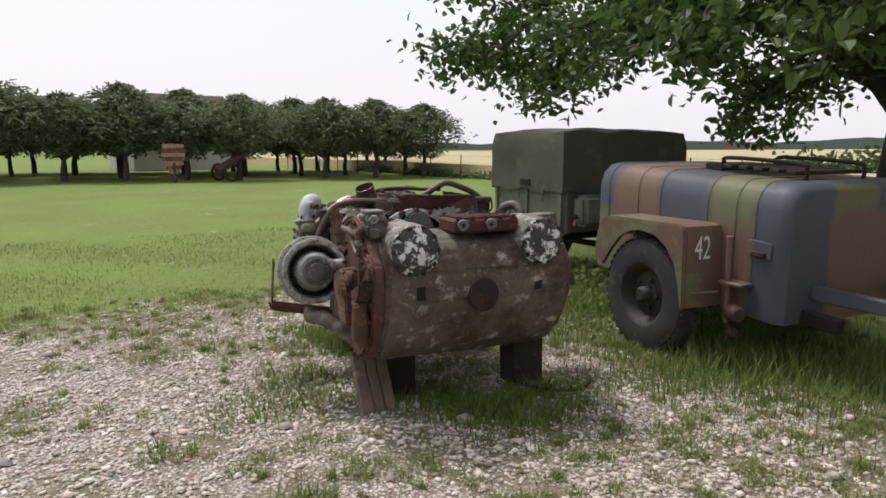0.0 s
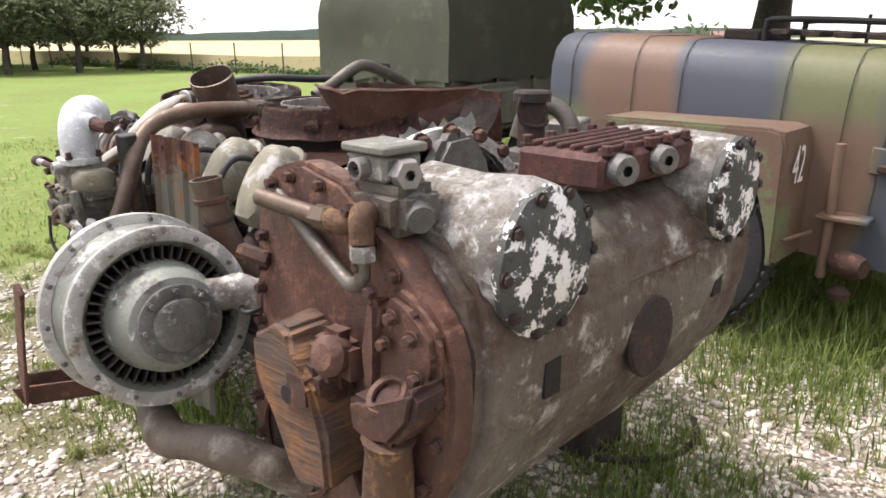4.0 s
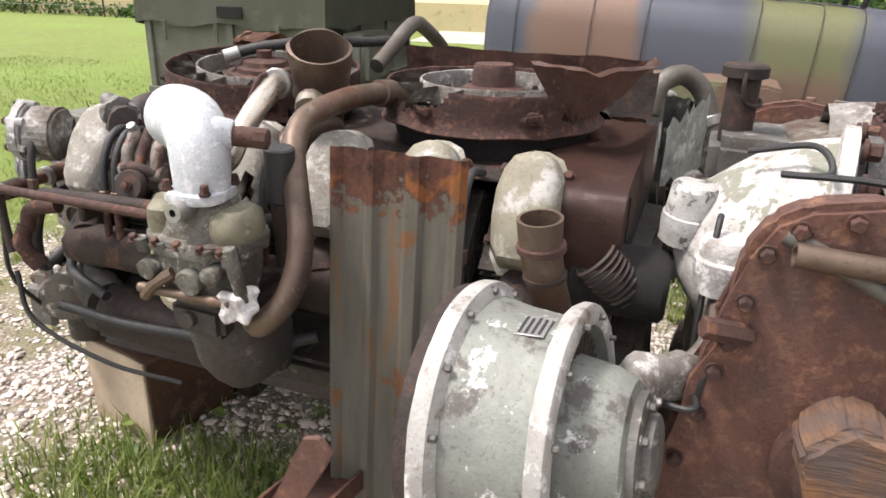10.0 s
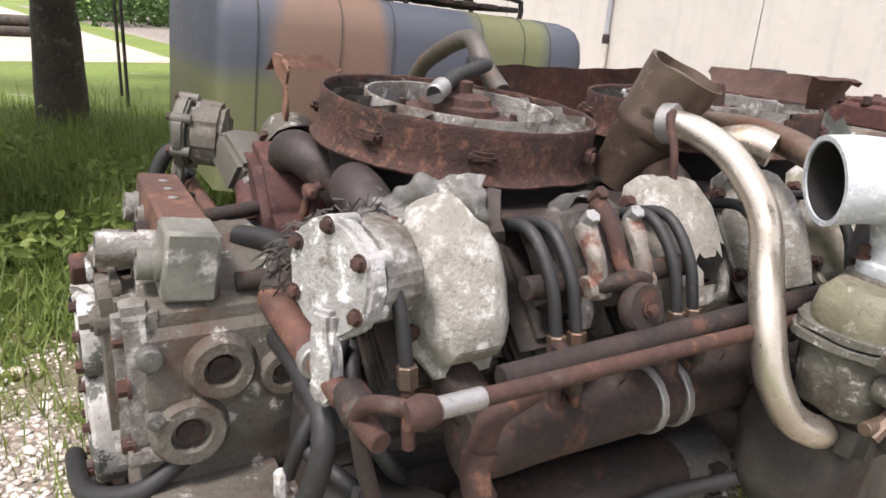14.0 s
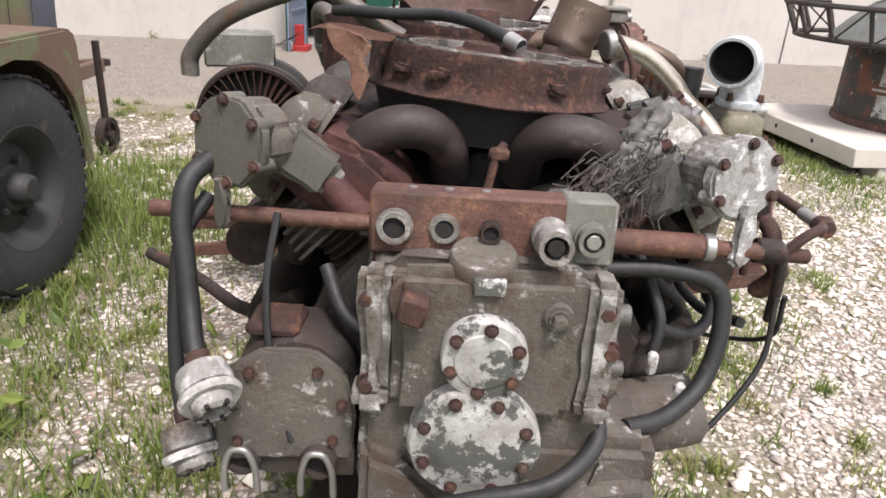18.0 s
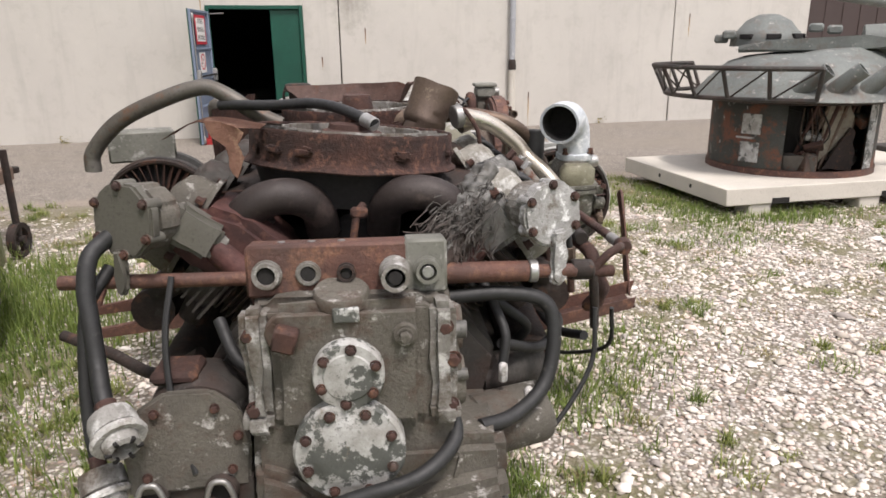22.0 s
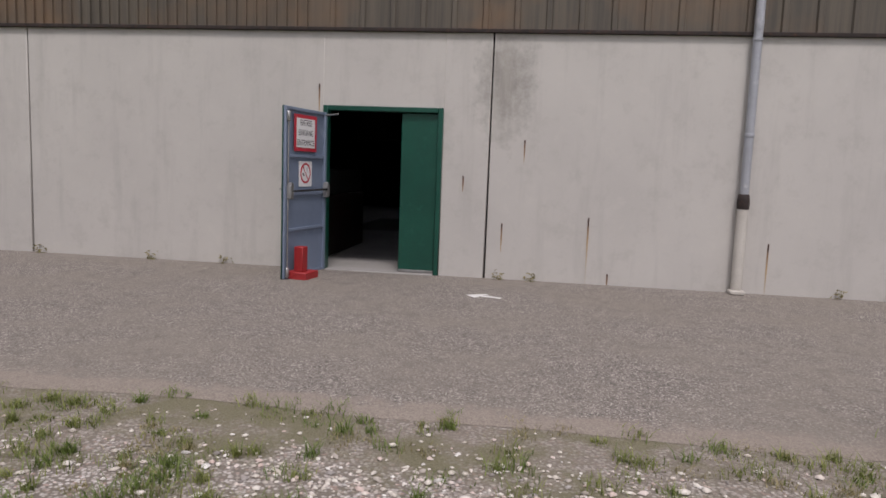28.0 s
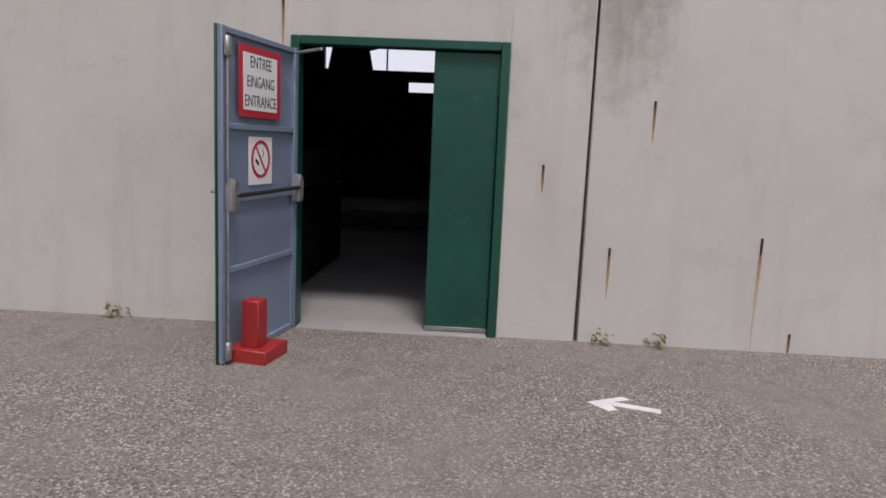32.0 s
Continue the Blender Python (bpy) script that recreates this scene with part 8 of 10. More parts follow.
# hoses
HOSES = [
    [(-0.80, -0.09, 1.09), (-0.79, -0.09, 1.15), (-0.70, -0.10, 1.24), (-0.56, -0.10, 1.305), (-0.45, -0.095, 1.335), (-0.385, -0.105, 1.315), (-0.30, -0.12, 1.262), (-0.22, -0.128, 1.222)],
    [(-0.40, -0.11, 1.282), (-0.34, -0.14, 1.285), (-0.24, -0.19, 1.286), (-0.13, -0.235, 1.294), (-0.06, -0.305, 1.291), (-0.005, -0.38, 1.280), (0.035, -0.43, 1.266), (0.062, -0.462, 1.254)],
    [(-0.50, -0.80, 1.07), (-0.527, -0.85, 1.04), (-0.533, -0.88, 0.98), (-0.525, -0.90, 0.92), (-0.512, -0.93, 0.84), (-0.495, -0.97, 0.785), (-0.475, -1.0, 0.755)],
    [(-0.51, -0.80, 1.0), (-0.545, -0.86, 0.93), (-0.553, -0.90, 0.80), (-0.548, -0.93, 0.69), (-0.53, -0.96, 0.61)],
    [(0.22, -0.80, 0.90), (0.34, -0.80, 0.905), (0.44, -0.80, 0.88), (0.46, -0.82, 0.80), (0.43, -0.86, 0.70), (0.35, -0.92, 0.66), (0.27, -0.96, 0.66)],
    [(0.19, -0.90, 0.74), (0.207, -0.96, 0.70), (0.205, -1.02, 0.665), (0.127, -1.085, 0.63), (0.0, -1.10, 0.60), (-0.09, -1.10, 0.562), (-0.14, -1.08, 0.47), (-0.22, -1.0, 0.36), (-0.29, -0.93, 0.33)],
    [(0.30, -0.72, 0.92), (0.33, -0.76, 0.86), (0.35, -0.80, 0.80), (0.34, -0.82, 0.73)],
    [(0.28, -0.70, 0.90), (0.36, -0.72, 0.84), (0.42, -0.70, 0.78), (0.40, -0.66, 0.72)],
    [(-0.30, -0.78, 0.86), (-0.26, -0.84, 0.80), (-0.22, -0.86, 0.77)],
    [(0.60, -0.60, 0.70), (0.56, -0.45, 0.66), (0.55, -0.25, 0.665), (0.60, -0.05, 0.70), (0.55, 0.10, 0.74)],
    [(0.34, -0.80, 0.78), (0.45, -0.72, 0.73), (0.52, -0.62, 0.74), (0.55, -0.50, 0.72)],
    [(-0.40, -0.60, 0.70), (-0.55, -0.5, 0.60), (-0.75, -0.3, 0.58), (-0.92, -0.2, 0.60)],
]
RADII = [0.024, 0.015, 0.018, 0.014, 0.017, 0.016, 0.011, 0.013, 0.014, 0.013, 0.013, 0.017]
for i, (pts, r) in enumerate(zip(HOSES, RADII)):
    h = part("hose", tube(B(), pts, r, 14, 7), PIPE_GREY if i == 0 else RUST_DARK if i == 11 else RUBBER, eng, "bent grey-brown pipe over the top" if i == 0 else "")
    if i == 1:
        part("hose_end", rod(B(), pts[-2], pts[-1], r * 1.25), STEEL, h, "bright steel hose end")
    if i in (2, 3):
        d = (Vector(pts[-1]) - Vector(pts[-2])).normalized()
        p = Vector(pts[-1])
        part("hose_band", rod(B(), p - d * 0.03, p + d * 0.005, r * 1.2), RUST, h)
        con = part("hose_coupling", lathe(B(), [(0.02, 0), (0.043, 0.004), (0.047, 0.02), (0.047, 0.045), (0.036, 0.05), (0.034, 0.085), (0.024, 0.09), (0.022, 0.05), (0, 0.05)], axis(p, d + Vector((0.3, -0.4, 0))), 24), ALU_DULL, h, "grey metal hose coupling")
        cm = axis(p, d + Vector((0.3, -0.4, 0)))
        for q in range(6):
            part("coupling_slot", box(B(), (0.029, 0, 0.0875), (0.012, 0.007, 0.008), Matrix(cm) @ Matrix.Rotation(q * math.pi / 3, 4, "Z")), BLACK, con)
        part("coupling_lip", lathe(B(), [(0.030, 0.05), (0.052, 0.052), (0.054, 0.060), (0.050, 0.066), (0.036, 0.064)], cm, 20), ALU_WHITE, con, "chipped bright lip")
part("wire", tube(B(), [(-0.38, -0.82, 0.98), (-0.39, -0.88, 0.86), (-0.37, -0.94, 0.72), (-0.33, -0.98, 0.60)], 0.007, 8), RUBBER, eng)
part("wire", tube(B(), [(0.56, -0.80, 0.86), (0.55, -0.82, 0.72), (0.45, -0.86, 0.58), (0.40, -0.84, 0.54)], 0.006, 8), RUBBER, eng)
part("wire", tube(B(), [(0.65, -0.66, 0.80), (0.66, -0.62, 0.68), (0.62, -0.45, 0.58), (0.55, -0.30, 0.52)], 0.006, 8), RUBBER, eng)
for x, y, z in ((0.40, -0.84, 0.66), (0.34, -0.83, 0.72)):
    part("wire_tag", box(B(), (x, y, z), (0.02, 0.02, 0.05), None, 0.006), ALU_WHITE, eng)

# fuel pump at the left of the gear case
pump = part("fuel_pump", gnarl(lathe(B(), [(0, -0.11), (0.09, -0.105), (0.115, -0.08), (0.118, 0.03), (0.10, 0.06), (0, 0.07)], axis((-0.34, -0.86, 0.66), (0.1, -1, 0.1)), 24), 0.005, 14), CASE_DARK, eng, "oily grey pump body")
part("pump_face", gnarl(prism(B(), [(-0.125, -0.10), (0.115, -0.10), (0.125, 0.0), (0.105, 0.07), (0.05, 0.115), (-0.04, 0.12), (-0.105, 0.08), (-0.13, 0.0)], 0.022, axis((-0.34, -0.955, 0.66), (0.1, -1, 0.1)), 0.006), 0.003, 20, 2), GEARBOX, pump, "bolted grey face plate")
for a in (10, 55, 125, 170, 215, 325):
    q = axis((-0.34, -0.978, 0.66), (0.1, -1, 0.1)) @ Vector((0.103 * math.cos(radians(a)), 0.098 * math.sin(radians(a)), 0))
    part("face_bolt", bolt(B(), q, (0.1, -1, 0.1), 0.008, 0.012), RUST, pump)
part("pump_lid", box(B(), (-0.38, -0.85, 0.775), (0.10, 0.10, 0.03), None, 0.01), RUST, pump)
for x in (-0.42, -0.28):
    part("pump_port", lathe(B(), [(0.014, -0.03), (0.020, -0.03), (0.034, -0.02), (0.036, 0.0), (0.032, 0.008), (0.024, 0.010), (0.022, -0.01)], axis((x, -0.985, 0.56), (0, -1, 0.1)), 20), CASE_DARK, pump)
    part("port_bore", rod(B(), (x, -0.975, 0.56), (x, -0.985, 0.56), 0.024), BLACK, pump)
    part("pump_fork", tube(B(), [(x - 0.030, -1.004, 0.50), (x - 0.028, -1.003, 0.55), (x - 0.016, -1.002, 0.585), (x, -1.002, 0.592), (x + 0.016, -1.002, 0.585), (x + 0.028, -1.003, 0.55), (x + 0.030, -1.004, 0.50)], 0.0065, 10), STEEL, pump, "bright bent clip")
part("pump_base", gnarl(box(B(), (-0.34, -0.87, 0.55), (0.28, 0.2, 0.09), None, 0.02, 2), 0.005, 14, 2), CASE_DARK, pump)
part("right_pump", gnarl(rod(B(), (0.26, -0.86, 0.60), (0.44, -0.80, 0.60), 0.075), 0.005, 12), GEARBOX, eng)

# exhaust manifolds and starter along the sides
for s in (1, -1):
    mm = part("exhaust_manifold", gnarl(tube(B(), [(0.495 * s, -0.62, 0.83), (0.50 * s, -0.5, 0.83), (0.505 * s, -0.2, 0.835), (0.50 * s, 0.2, 0.83), (0.49 * s, 0.55, 0.82)], 0.053, 18), 0.003, 9), RUST_DARK, eng)
    for y in CYL:
        part("manifold_branch", tube(B(), [(0.40 * s, y, 0.92), (0.46 * s, y, 0.89), (0.50 * s, y + 0.02, 0.86)], 0.036, 12), RUST_DARK, mm)
    for y in (-0.30, -0.245):
        part("manifold_clamp", rod(B(), (0.5045 * s, y, 0.834), (0.5045 * s, y + 0.014, 0.834), 0.058), STEEL, mm)
    part("starter", gnarl(rod(B(), (0.46 * s, -0.58, 0.625), (0.47 * s, -0.16, 0.63), 0.072, None, 20), 0.003, 12), RUST_DARK, eng)
    part("starter_end", lathe(B(), [(0.066, 0), (0.066, 0.10), (0.05, 0.12), (0, 0.12)], axis((0.47 * s, -0.16, 0.63), (0.02, 1, 0)), 18), ALU_GREY, eng)
    for i in range(6):
        part("starter_slot", box(B(), (0.53 * s, -0.10, 0.595 + 0.014 * i), (0.03, 0.03, 0.006)), BLACK, eng)
    part("side_rail", gnarl(prism(B(), [(0.26 * s, 0.46), (0.44 * s, 0.52), (0.46 * s, 0.60), (0.28 * s, 0.66)], 1.30, at(XZ, 0, -0.72, 0), 0.015), 0.007, 9, 2), CASE_DARK, eng)
part("front_bracket", gnarl(tube(B(), [(0.30, -0.72, 0.66), (0.40, -0.70, 0.67), (0.44, -0.62, 0.64)], 0.055, 14), 0.006, 14), CASE_DARK, eng)

# olive junction box over the far blower
jb = part("junction_box", box(B(), (-0.885, 0.62, 1.075), (0.25, 0.13, 0.12), Matrix.Translation((-0.885, 0.62, 1.075)) @ Matrix.Rotation(radians(20), 4, "Z") @ Matrix.Translation((0.885, -0.62, -1.075)), 0.008), OLIVE_BOX, eng, "dull olive junction box")
part("box_stay", rod(B(), (-0.86, 0.62, 0.95), (-0.86, 0.62, 1.03), 0.02), RUST_DARK, jb)

# rusty carrier arms that stick out at both sides
c = part("carrier_arm", prism(B(), [(-0.46, 0.58), (-0.62, 0.60), (-1.0, 0.53), (-1.01, 0.50), (-0.62, 0.54), (-0.46, 0.52)], 0.03, at(XZ, 0, 0.22, 0), 0.004), RUST_PLATE, eng, "thin rusty carrier arm")
part("arm_upright", tube(B(), [(-0.99, 0.235, 0.50), (-0.985, 0.24, 0.54), (-0.97, 0.25, 0.58), (-0.96, 0.255, 0.61)], 0.011, 8), RUST_PLATE, c)
part("second_arm", prism(B(), [(-0.46, 0.56), (-0.62, 0.56), (-0.96, 0.50), (-0.97, 0.47), (-0.62, 0.51), (-0.46, 0.50)], 0.035, at(XZ, 0, 0.06, 0), 0.004), RUST_PLATE, c)
part("arm_tie", rod(B(), (-0.80, 0.07, 0.52), (-0.78, 0.24, 0.53), 0.014), RUST, c)
# on the open side a bent channel with an upright strip at its end
c = part("carrier_arm", gnarl(prism(B(), [(0.44, 0.36), (0.62, 0.41), (1.03, 0.50), (1.05, 0.555), (1.02, 0.55), (0.60, 0.455), (0.44, 0.41)], 0.008, at(XZ, 0, 0.22, 0), 0.002), 0.002, 12, 1), RUST_PLATE, eng, "rusty channel-section carrier arm")
part("second_flange", gnarl(prism(B(), [(0.44, 0.36), (0.62, 0.41), (1.0, 0.49), (1.01, 0.535), (0.60, 0.455), (0.44, 0.41)], 0.008, at(XZ, 0, 0.09, 0), 0.002), 0.002, 12, 1), RUST_PLATE, c)
part("channel_web", gnarl(prism(B(), [(0.44, 0.365), (0.62, 0.415), (1.01, 0.50), (1.01, 0.493), (0.62, 0.408), (0.44, 0.358)], 0.13, at(XZ, 0, 0.093, 0), 0.0), 0.002, 12), RUST, c)
part("upright_strip", gnarl(prism(B(), [(0.200, 0.50), (0.245, 0.50), (0.335, 0.72), (0.402, 0.862), (0.385, 0.885), (0.362, 0.878), (0.292, 0.74)], 0.007, at(YZ, 1.022, 0, 0), 0.001), 0.003, 10, 2), RUST_PLATE, c, "upright rusty flat strip")

# ---- timbers under the engine and scrap beside it ----
E8 = pose(-1.03, -0.5, 0, 0, 0, -8)


def timber(name, label, c, s, rz, material, rx=0.0):
    bm = gnarl(box(B(), (0, 0, s[2] / 2), s, None, 0.008), 0.003, 9, 3)
    ob = part(name, bm, material)
    ob.matrix_world = E8 @ pose(c[0], c[1], c[2], rx, 0, rz)
    return tagged(ob, label, "timber", "timbers under the engine")


pl = thing("leaning_plank", "split grey weathered plank leaning under the gearbox", "timber", E8 @ pose(0.535, 1.10, -0.01, 30, 0, 6), "timbers under the engine")
for i, (x, w, h) in enumerate(((-0.078, 0.072, 0.36), (-0.005, 0.066, 0.375), (0.07, 0.078, 0.365))):
    part("split_strip", gnarl(box(B(), (x, 0, h / 2), (w, 0.062, h), None, 0.006), 0.004, 12, 3, i), WOOD, pl)
timber("wood_block", "dark weathered timber block under the gearbox", (0.32, 0.84, -0.01), (0.20, 0.16, 0.35), 4, WOOD_DARK, 0)
timber("wood_block", "dark weathered timber block under the gearbox", (-0.55, 0.96, -0.01), (0.22, 0.24, 0.37), -6, WOOD_DARK, 0)
wb = thing("wood_block", "brown timber block with a pale weathered face under the engine", "timber", E8 @ pose(0.06, -0.84, -0.01, 0, 0, -12), "timbers under the engine")
part("block", gnarl(box(B(), (0, 0, 0.16), (0.34, 0.32, 0.32), None, 0.008), 0.004, 9, 3), WOOD_BROWN, wb)
part("pale_face", gnarl(box(B(), (0.172, 0, 0.16), (0.012, 0.316, 0.316), None, 0.003), 0.003, 9, 3), WOOD_GREY, wb, "pale weathered face")
timber("wood_block", "dark timber block under the front of the engine", (-0.22, -0.70, -0.01), (0.24, 0.24, 0.32), -4, WOOD_DARK)
sk = thing("bent_iron_strip", "bent dark iron strip lying by the gearbox", "scrap metal", E8 @ pose(-0.62, 1.25, 0.0))
part("strip", tube(B(), [(-0.32, -0.02, 0.03), (-0.22, 0.04, 0.02), (-0.05, 0.03, 0.016), (0.12, -0.06, 0.04), (0.22, -0.12, 0.07)], 0.013, 8), RUST_DARK, sk)


# ---- turret on its concrete slab ----
SX0, SX1, SY0, SY1 = 2.37, 5.35, 2.29, 4.11


def slab(x0, x1, y0, y1, label):
    bm = box(B(), ((x0 + x1) / 2, (y0 + y1) / 2, 0.175), (x1 - x0, y1 - y0, 0.15), None, 0.008)
    ob = thing("concrete_slab", label, "slab", group="concrete slabs")
    part("slab_top", bm, SLAB, ob)
    w = (x1 - x0)
    for f in (0.12, 0.5, 0.88):
        part("foot", box(B(), (x0 + w * f, y0 + 0.12, 0.05), (0.22, 0.2, 0.12), None, 0.01), SLAB, ob)
        part("foot", box(B(), (x0 + w * f, y1 - 0.12, 0.05), (0.22, 0.2, 0.12), None, 0.01), SLAB, ob)
        part("fork_pocket", box(B(), (x0 + w * (f + 0.06), y0 + 0.001, 0.125), (0.17, 0.012, 0.05)), BLACK, ob)
    for f in (0.3, 0.6):
        part("lifting_hole", rod(B(), (x0 - 0.0015, y0 + (y1 - y0) * f, 0.18), (x0 + 0.01, y0 + (y1 - y0) * f, 0.18), 0.02), BLACK, ob)
    return ob


slab(SX0, SX1, SY0, SY1, "pale concrete slab with fork pockets under the turret")
slab(SX1 + 0.03, SX1 + 3.0, SY0, SY1, "pale concrete slab beside the turret")
SV = Vector((0.796, -0.606, 0))    # along the turret's gun
SB = Vector((0.606, 0.796, 0))


def tmat(x, y):
    m = Matrix((SV, SB, Vector((0, 0, 1)))).transposed().to_4x4()
    m.translation = (x, y, 0.25)
    return m @ Matrix.Diagonal((0.93, 0.93, 0.93, 1))


STAINED = worn("stained_beige_sheet", (0.26, 0.235, 0.185), (0.17, 0.15, 0.115), (0.11, 0.065, 0.045), 0.60, 7, (0.42, 0.40, 0.35), 0.66, 12, 0.85, 0, 0.4)


def turret(m, label):
    t = thing("tank_turret", label, "tank turret", m, "turrets")
    bm = B()
    lathe(bm, [(0.80, 0.0), (0.81, 0.02), (0.81, 0.70), (0.80, 0.72), (0.785, 0.72), (0.785, 0.02), (0.80, 0.0)], None, 72)
    gone = [f for f in bm.faces if f.calc_center_median().z > 0.08 and f.calc_center_median().z < 0.69 and -96 < math.degrees(math.atan2(f.calc_center_median().y, f.calc_center_median().x)) < -34]
    bmesh.ops.delete(bm, geom=gone, context="FACES")
    drum = part("basket_drum", bm, DRUM, t, "dark drum, rusted below, cut open at one side")
    lathe_floor = part("drum_floor", lathe(B(), [(0, 0.03), (0.79, 0.03), (0.79, 0.0)], None, 48), RUST, drum)
    part("bottom_rim", lathe(B(), [(0.80, 0.0), (0.825, 0.0), (0.825, 0.06), (0.81, 0.065)], None, 72), RUST_PLATE, drum, "rusty bottom rim")
    for a, z in ((-118, 0.50), (-118, 0.22), (-122, 0.36)):
        r = radians(a)
        q = box(B(), (0, 0, 0), (0.012, 0.20, 0.20 if z != 0.36 else 0.02), Matrix.Translation((0.812 * math.cos(r), 0.812 * math.sin(r), z)) @ Matrix.Rotation(r, 4, "Z"), 0.003)
        part("label_plate", q, CAP_WHITE, drum, "flaked pale label plate")
    rr = random.Random(11)
    for i in range(22):
        a = radians(rr.uniform(-100, -30))
        k = rr.uniform(0.35, 0.7)
        c = (k * math.cos(a), k * math.sin(a), rr.uniform(0.06, 0.62))
        s = (rr.uniform(0.05, 0.2), rr.uniform(0.05, 0.2), rr.uniform(0.05, 0.25))
        part("basket_fitting", box(B(), (0, 0, 0), s, Matrix.Translation(c) @ Euler((rr.uniform(-.6, .6), rr.uniform(-.6, .6), rr.uniform(0, 3))).to_matrix().to_4x4(), 0.01), (RUST, CAP_WHITE, CASE_DARK, PIPE_TAN, DRUM)[i % 5], drum)
    for i in range(6):
        a = radians(-90 + 9 * i)
        part("basket_pipe", rod(B(), (0.6 * math.cos(a), 0.6 * math.sin(a), 0.05), (0.66 * math.cos(a + 0.3), 0.66 * math.sin(a + 0.3), 0.70), 0.02), (RUST, PIPE_TAN)[i % 2], drum)
    part("torn_sheet", gnarl(prism(B(), [(0.04, 0.12), (0.16, 0.24), (0.33, 0.40), (0.37, 0.58), (0.30, 0.69), (0.10, 0.69), (0.05, 0.45)], 0.012, Matrix.Translation((0.22, -0.60, 0)) @ Matrix.Rotation(radians(28), 4, "Z") @ Matrix(((1, 0, 0, 0), (0, 0, 1, 0), (0, 1, 0, 0), (0, 0, 0, 1)))), 0.022, 6, 3), STAINED, drum, "torn beige sheet")
    part("crumpled_plate", gnarl(prism(B(), [(0.10, 0.05), (0.40, 0.06), (0.42, 0.40), (0.36, 0.46), (0.26, 0.30)], 0.012, Matrix.Translation((0.20, -0.66, 0)) @ Matrix.Rotation(radians(30), 4, "Z") @ Matrix(((1, 0, 0, 0), (0, 0, 1, 0), (0, 1, 0, 0), (0, 0, 0, 1)))), 0.03, 7, 3), RUST_DARK, drum, "crumpled rusty plate")
    part("door_jamb", lathe(B(), [(0.812, 0.07), (0.822, 0.07), (0.822, 0.70), (0.812, 0.70)], None, 10, radians(-37), radians(11)), CAP_WHITE, drum, "jamb with peeling white paint")
    for q in range(7):
        part("cable", tube(B(), [(0.05 + 0.03 * q, -0.62, 0.66), (0.02 + 0.05 * q, -0.66 + 0.02 * (q % 3), 0.42), (0.10 + 0.02 * q, -0.63, 0.25)], 0.007, 6), (BLACK, PIPE_TAN)[q % 2], drum)
    part("seat_cushion", gnarl(box(B(), (0, 0, 0), (0.20, 0.07, 0.28), Matrix.Translation((-0.02, -0.58, 0.52)) @ Matrix.Rotation(0.2, 4, "Y"), 0.03, 2), 0.006, 12, 2), BLACK, drum)
    part("ration_box", gnarl(box(B(), (0.08, -0.66, 0.13), (0.30, 0.16, 0.16), None, 0.01), 0.006, 9, 3), PIPE_GREY, drum)
    part("drum_lining", lathe(B(), [(0.55, 0.04), (0.55, 0.70)], None, 40, radians(10), radians(270)), BLACK, drum)
    # cast body: egg-shaped skirt rising to a flat roof
    bm = B()
    rings = []
    for k, z, dx in ((0.95, 0.735, 0.0), (1.14, 0.742, 0.0), (1.155, 0.752, 0.0), (1.14, 0.772, 0.0), (0.99, 0.93, 0.01), (0.86, 1.055, 0.03), (0.80, 1.095, 0.03), (0.60, 1.15, 0.02), (0.30, 1.18, 0.0), (0.12, 1.19, -0.02)):
        ring = []
        for i in range(48):
            a = 2 * math.pi * i / 48
            e = 1.0 + 0.06 * math.cos(a) - 0.05 * math.cos(2 * a)
            ring.append(bm.verts.new((k * e * math.cos(a) + dx, k * 0.98 * math.sin(a), z + 0.10 * max(0.0, math.cos(a)) * (z > 1.1) + 0.008 * noise.noise(Vector((math.cos(a) * 3, math.sin(a) * 3, z * 4))))))
        rings.append(ring)
    for a, b in zip(rings, rings[1:]):
        for i in range(48):
            bm.faces.new((a[i], a[(i + 1) % 48], b[(i + 1) % 48], b[i]))
    bm.faces.new(rings[-1])
    bm.faces.new(rings[0][::-1])
    body = part("turret_body", bm, TURRET, t, "grey-green cast turret body")
    part("turret_ring", lathe(B(), [(0.86, 0.70), (0.90, 0.71), (0.90, 0.75), (0.86, 0.76)], None, 60), RUST_DARK, t)
    # sloping top plate towards the gun, cupola, hatch
    part("roof_plate", prism(B(), [(-0.62, 1.24), (-0.3, 1.30), (0.55, 1.34), (0.95, 1.30), (0.95, 1.22), (0.4, 1.20), (-0.62, 1.18)], 0.62, Matrix(((1, 0, 0, 0), (0, 0, 1, -0.38), (0, 1, 0, 0), (0, 0, 0, 1))), 0.03), TURRET, t)
    cu = part("cupola", lathe(B(), [(0.36, 1.24), (0.355, 1.32), (0.32, 1.39), (0.30, 1.40), (0.22, 1.50), (0.10, 1.56), (0, 1.57)], Matrix.Translation((-0.34, 0.12, 0)), 32), TURRET, t, "domed cupola with vision slots")
    for i in range(8):
        a = 2 * math.pi * i / 8 + 0.2
        part("vision_block", box(B(), (0, 0, 0), (0.05, 0.14, 0.05), Matrix.Translation((-0.34 + 0.345 * math.cos(a), 0.12 + 0.345 * math.sin(a), 1.34)) @ Matrix.Rotation(a, 4, "Z"), 0.008), BLACK, cu)
    for c in ((-0.78, 0.0, 1.32), (-0.70, -0.1, 1.36), (0.12, 0.1, 1.42), (0.3, 0.18, 1.40)):
        part("roof_fitting", box(B(), c, (0.14, 0.10, 0.09), None, 0.02), TURRET, t)
    # stowage basket round the back
    pts_t, pts_b = [], []
    for i in range(9):
        a = radians(140 + 17 * i)
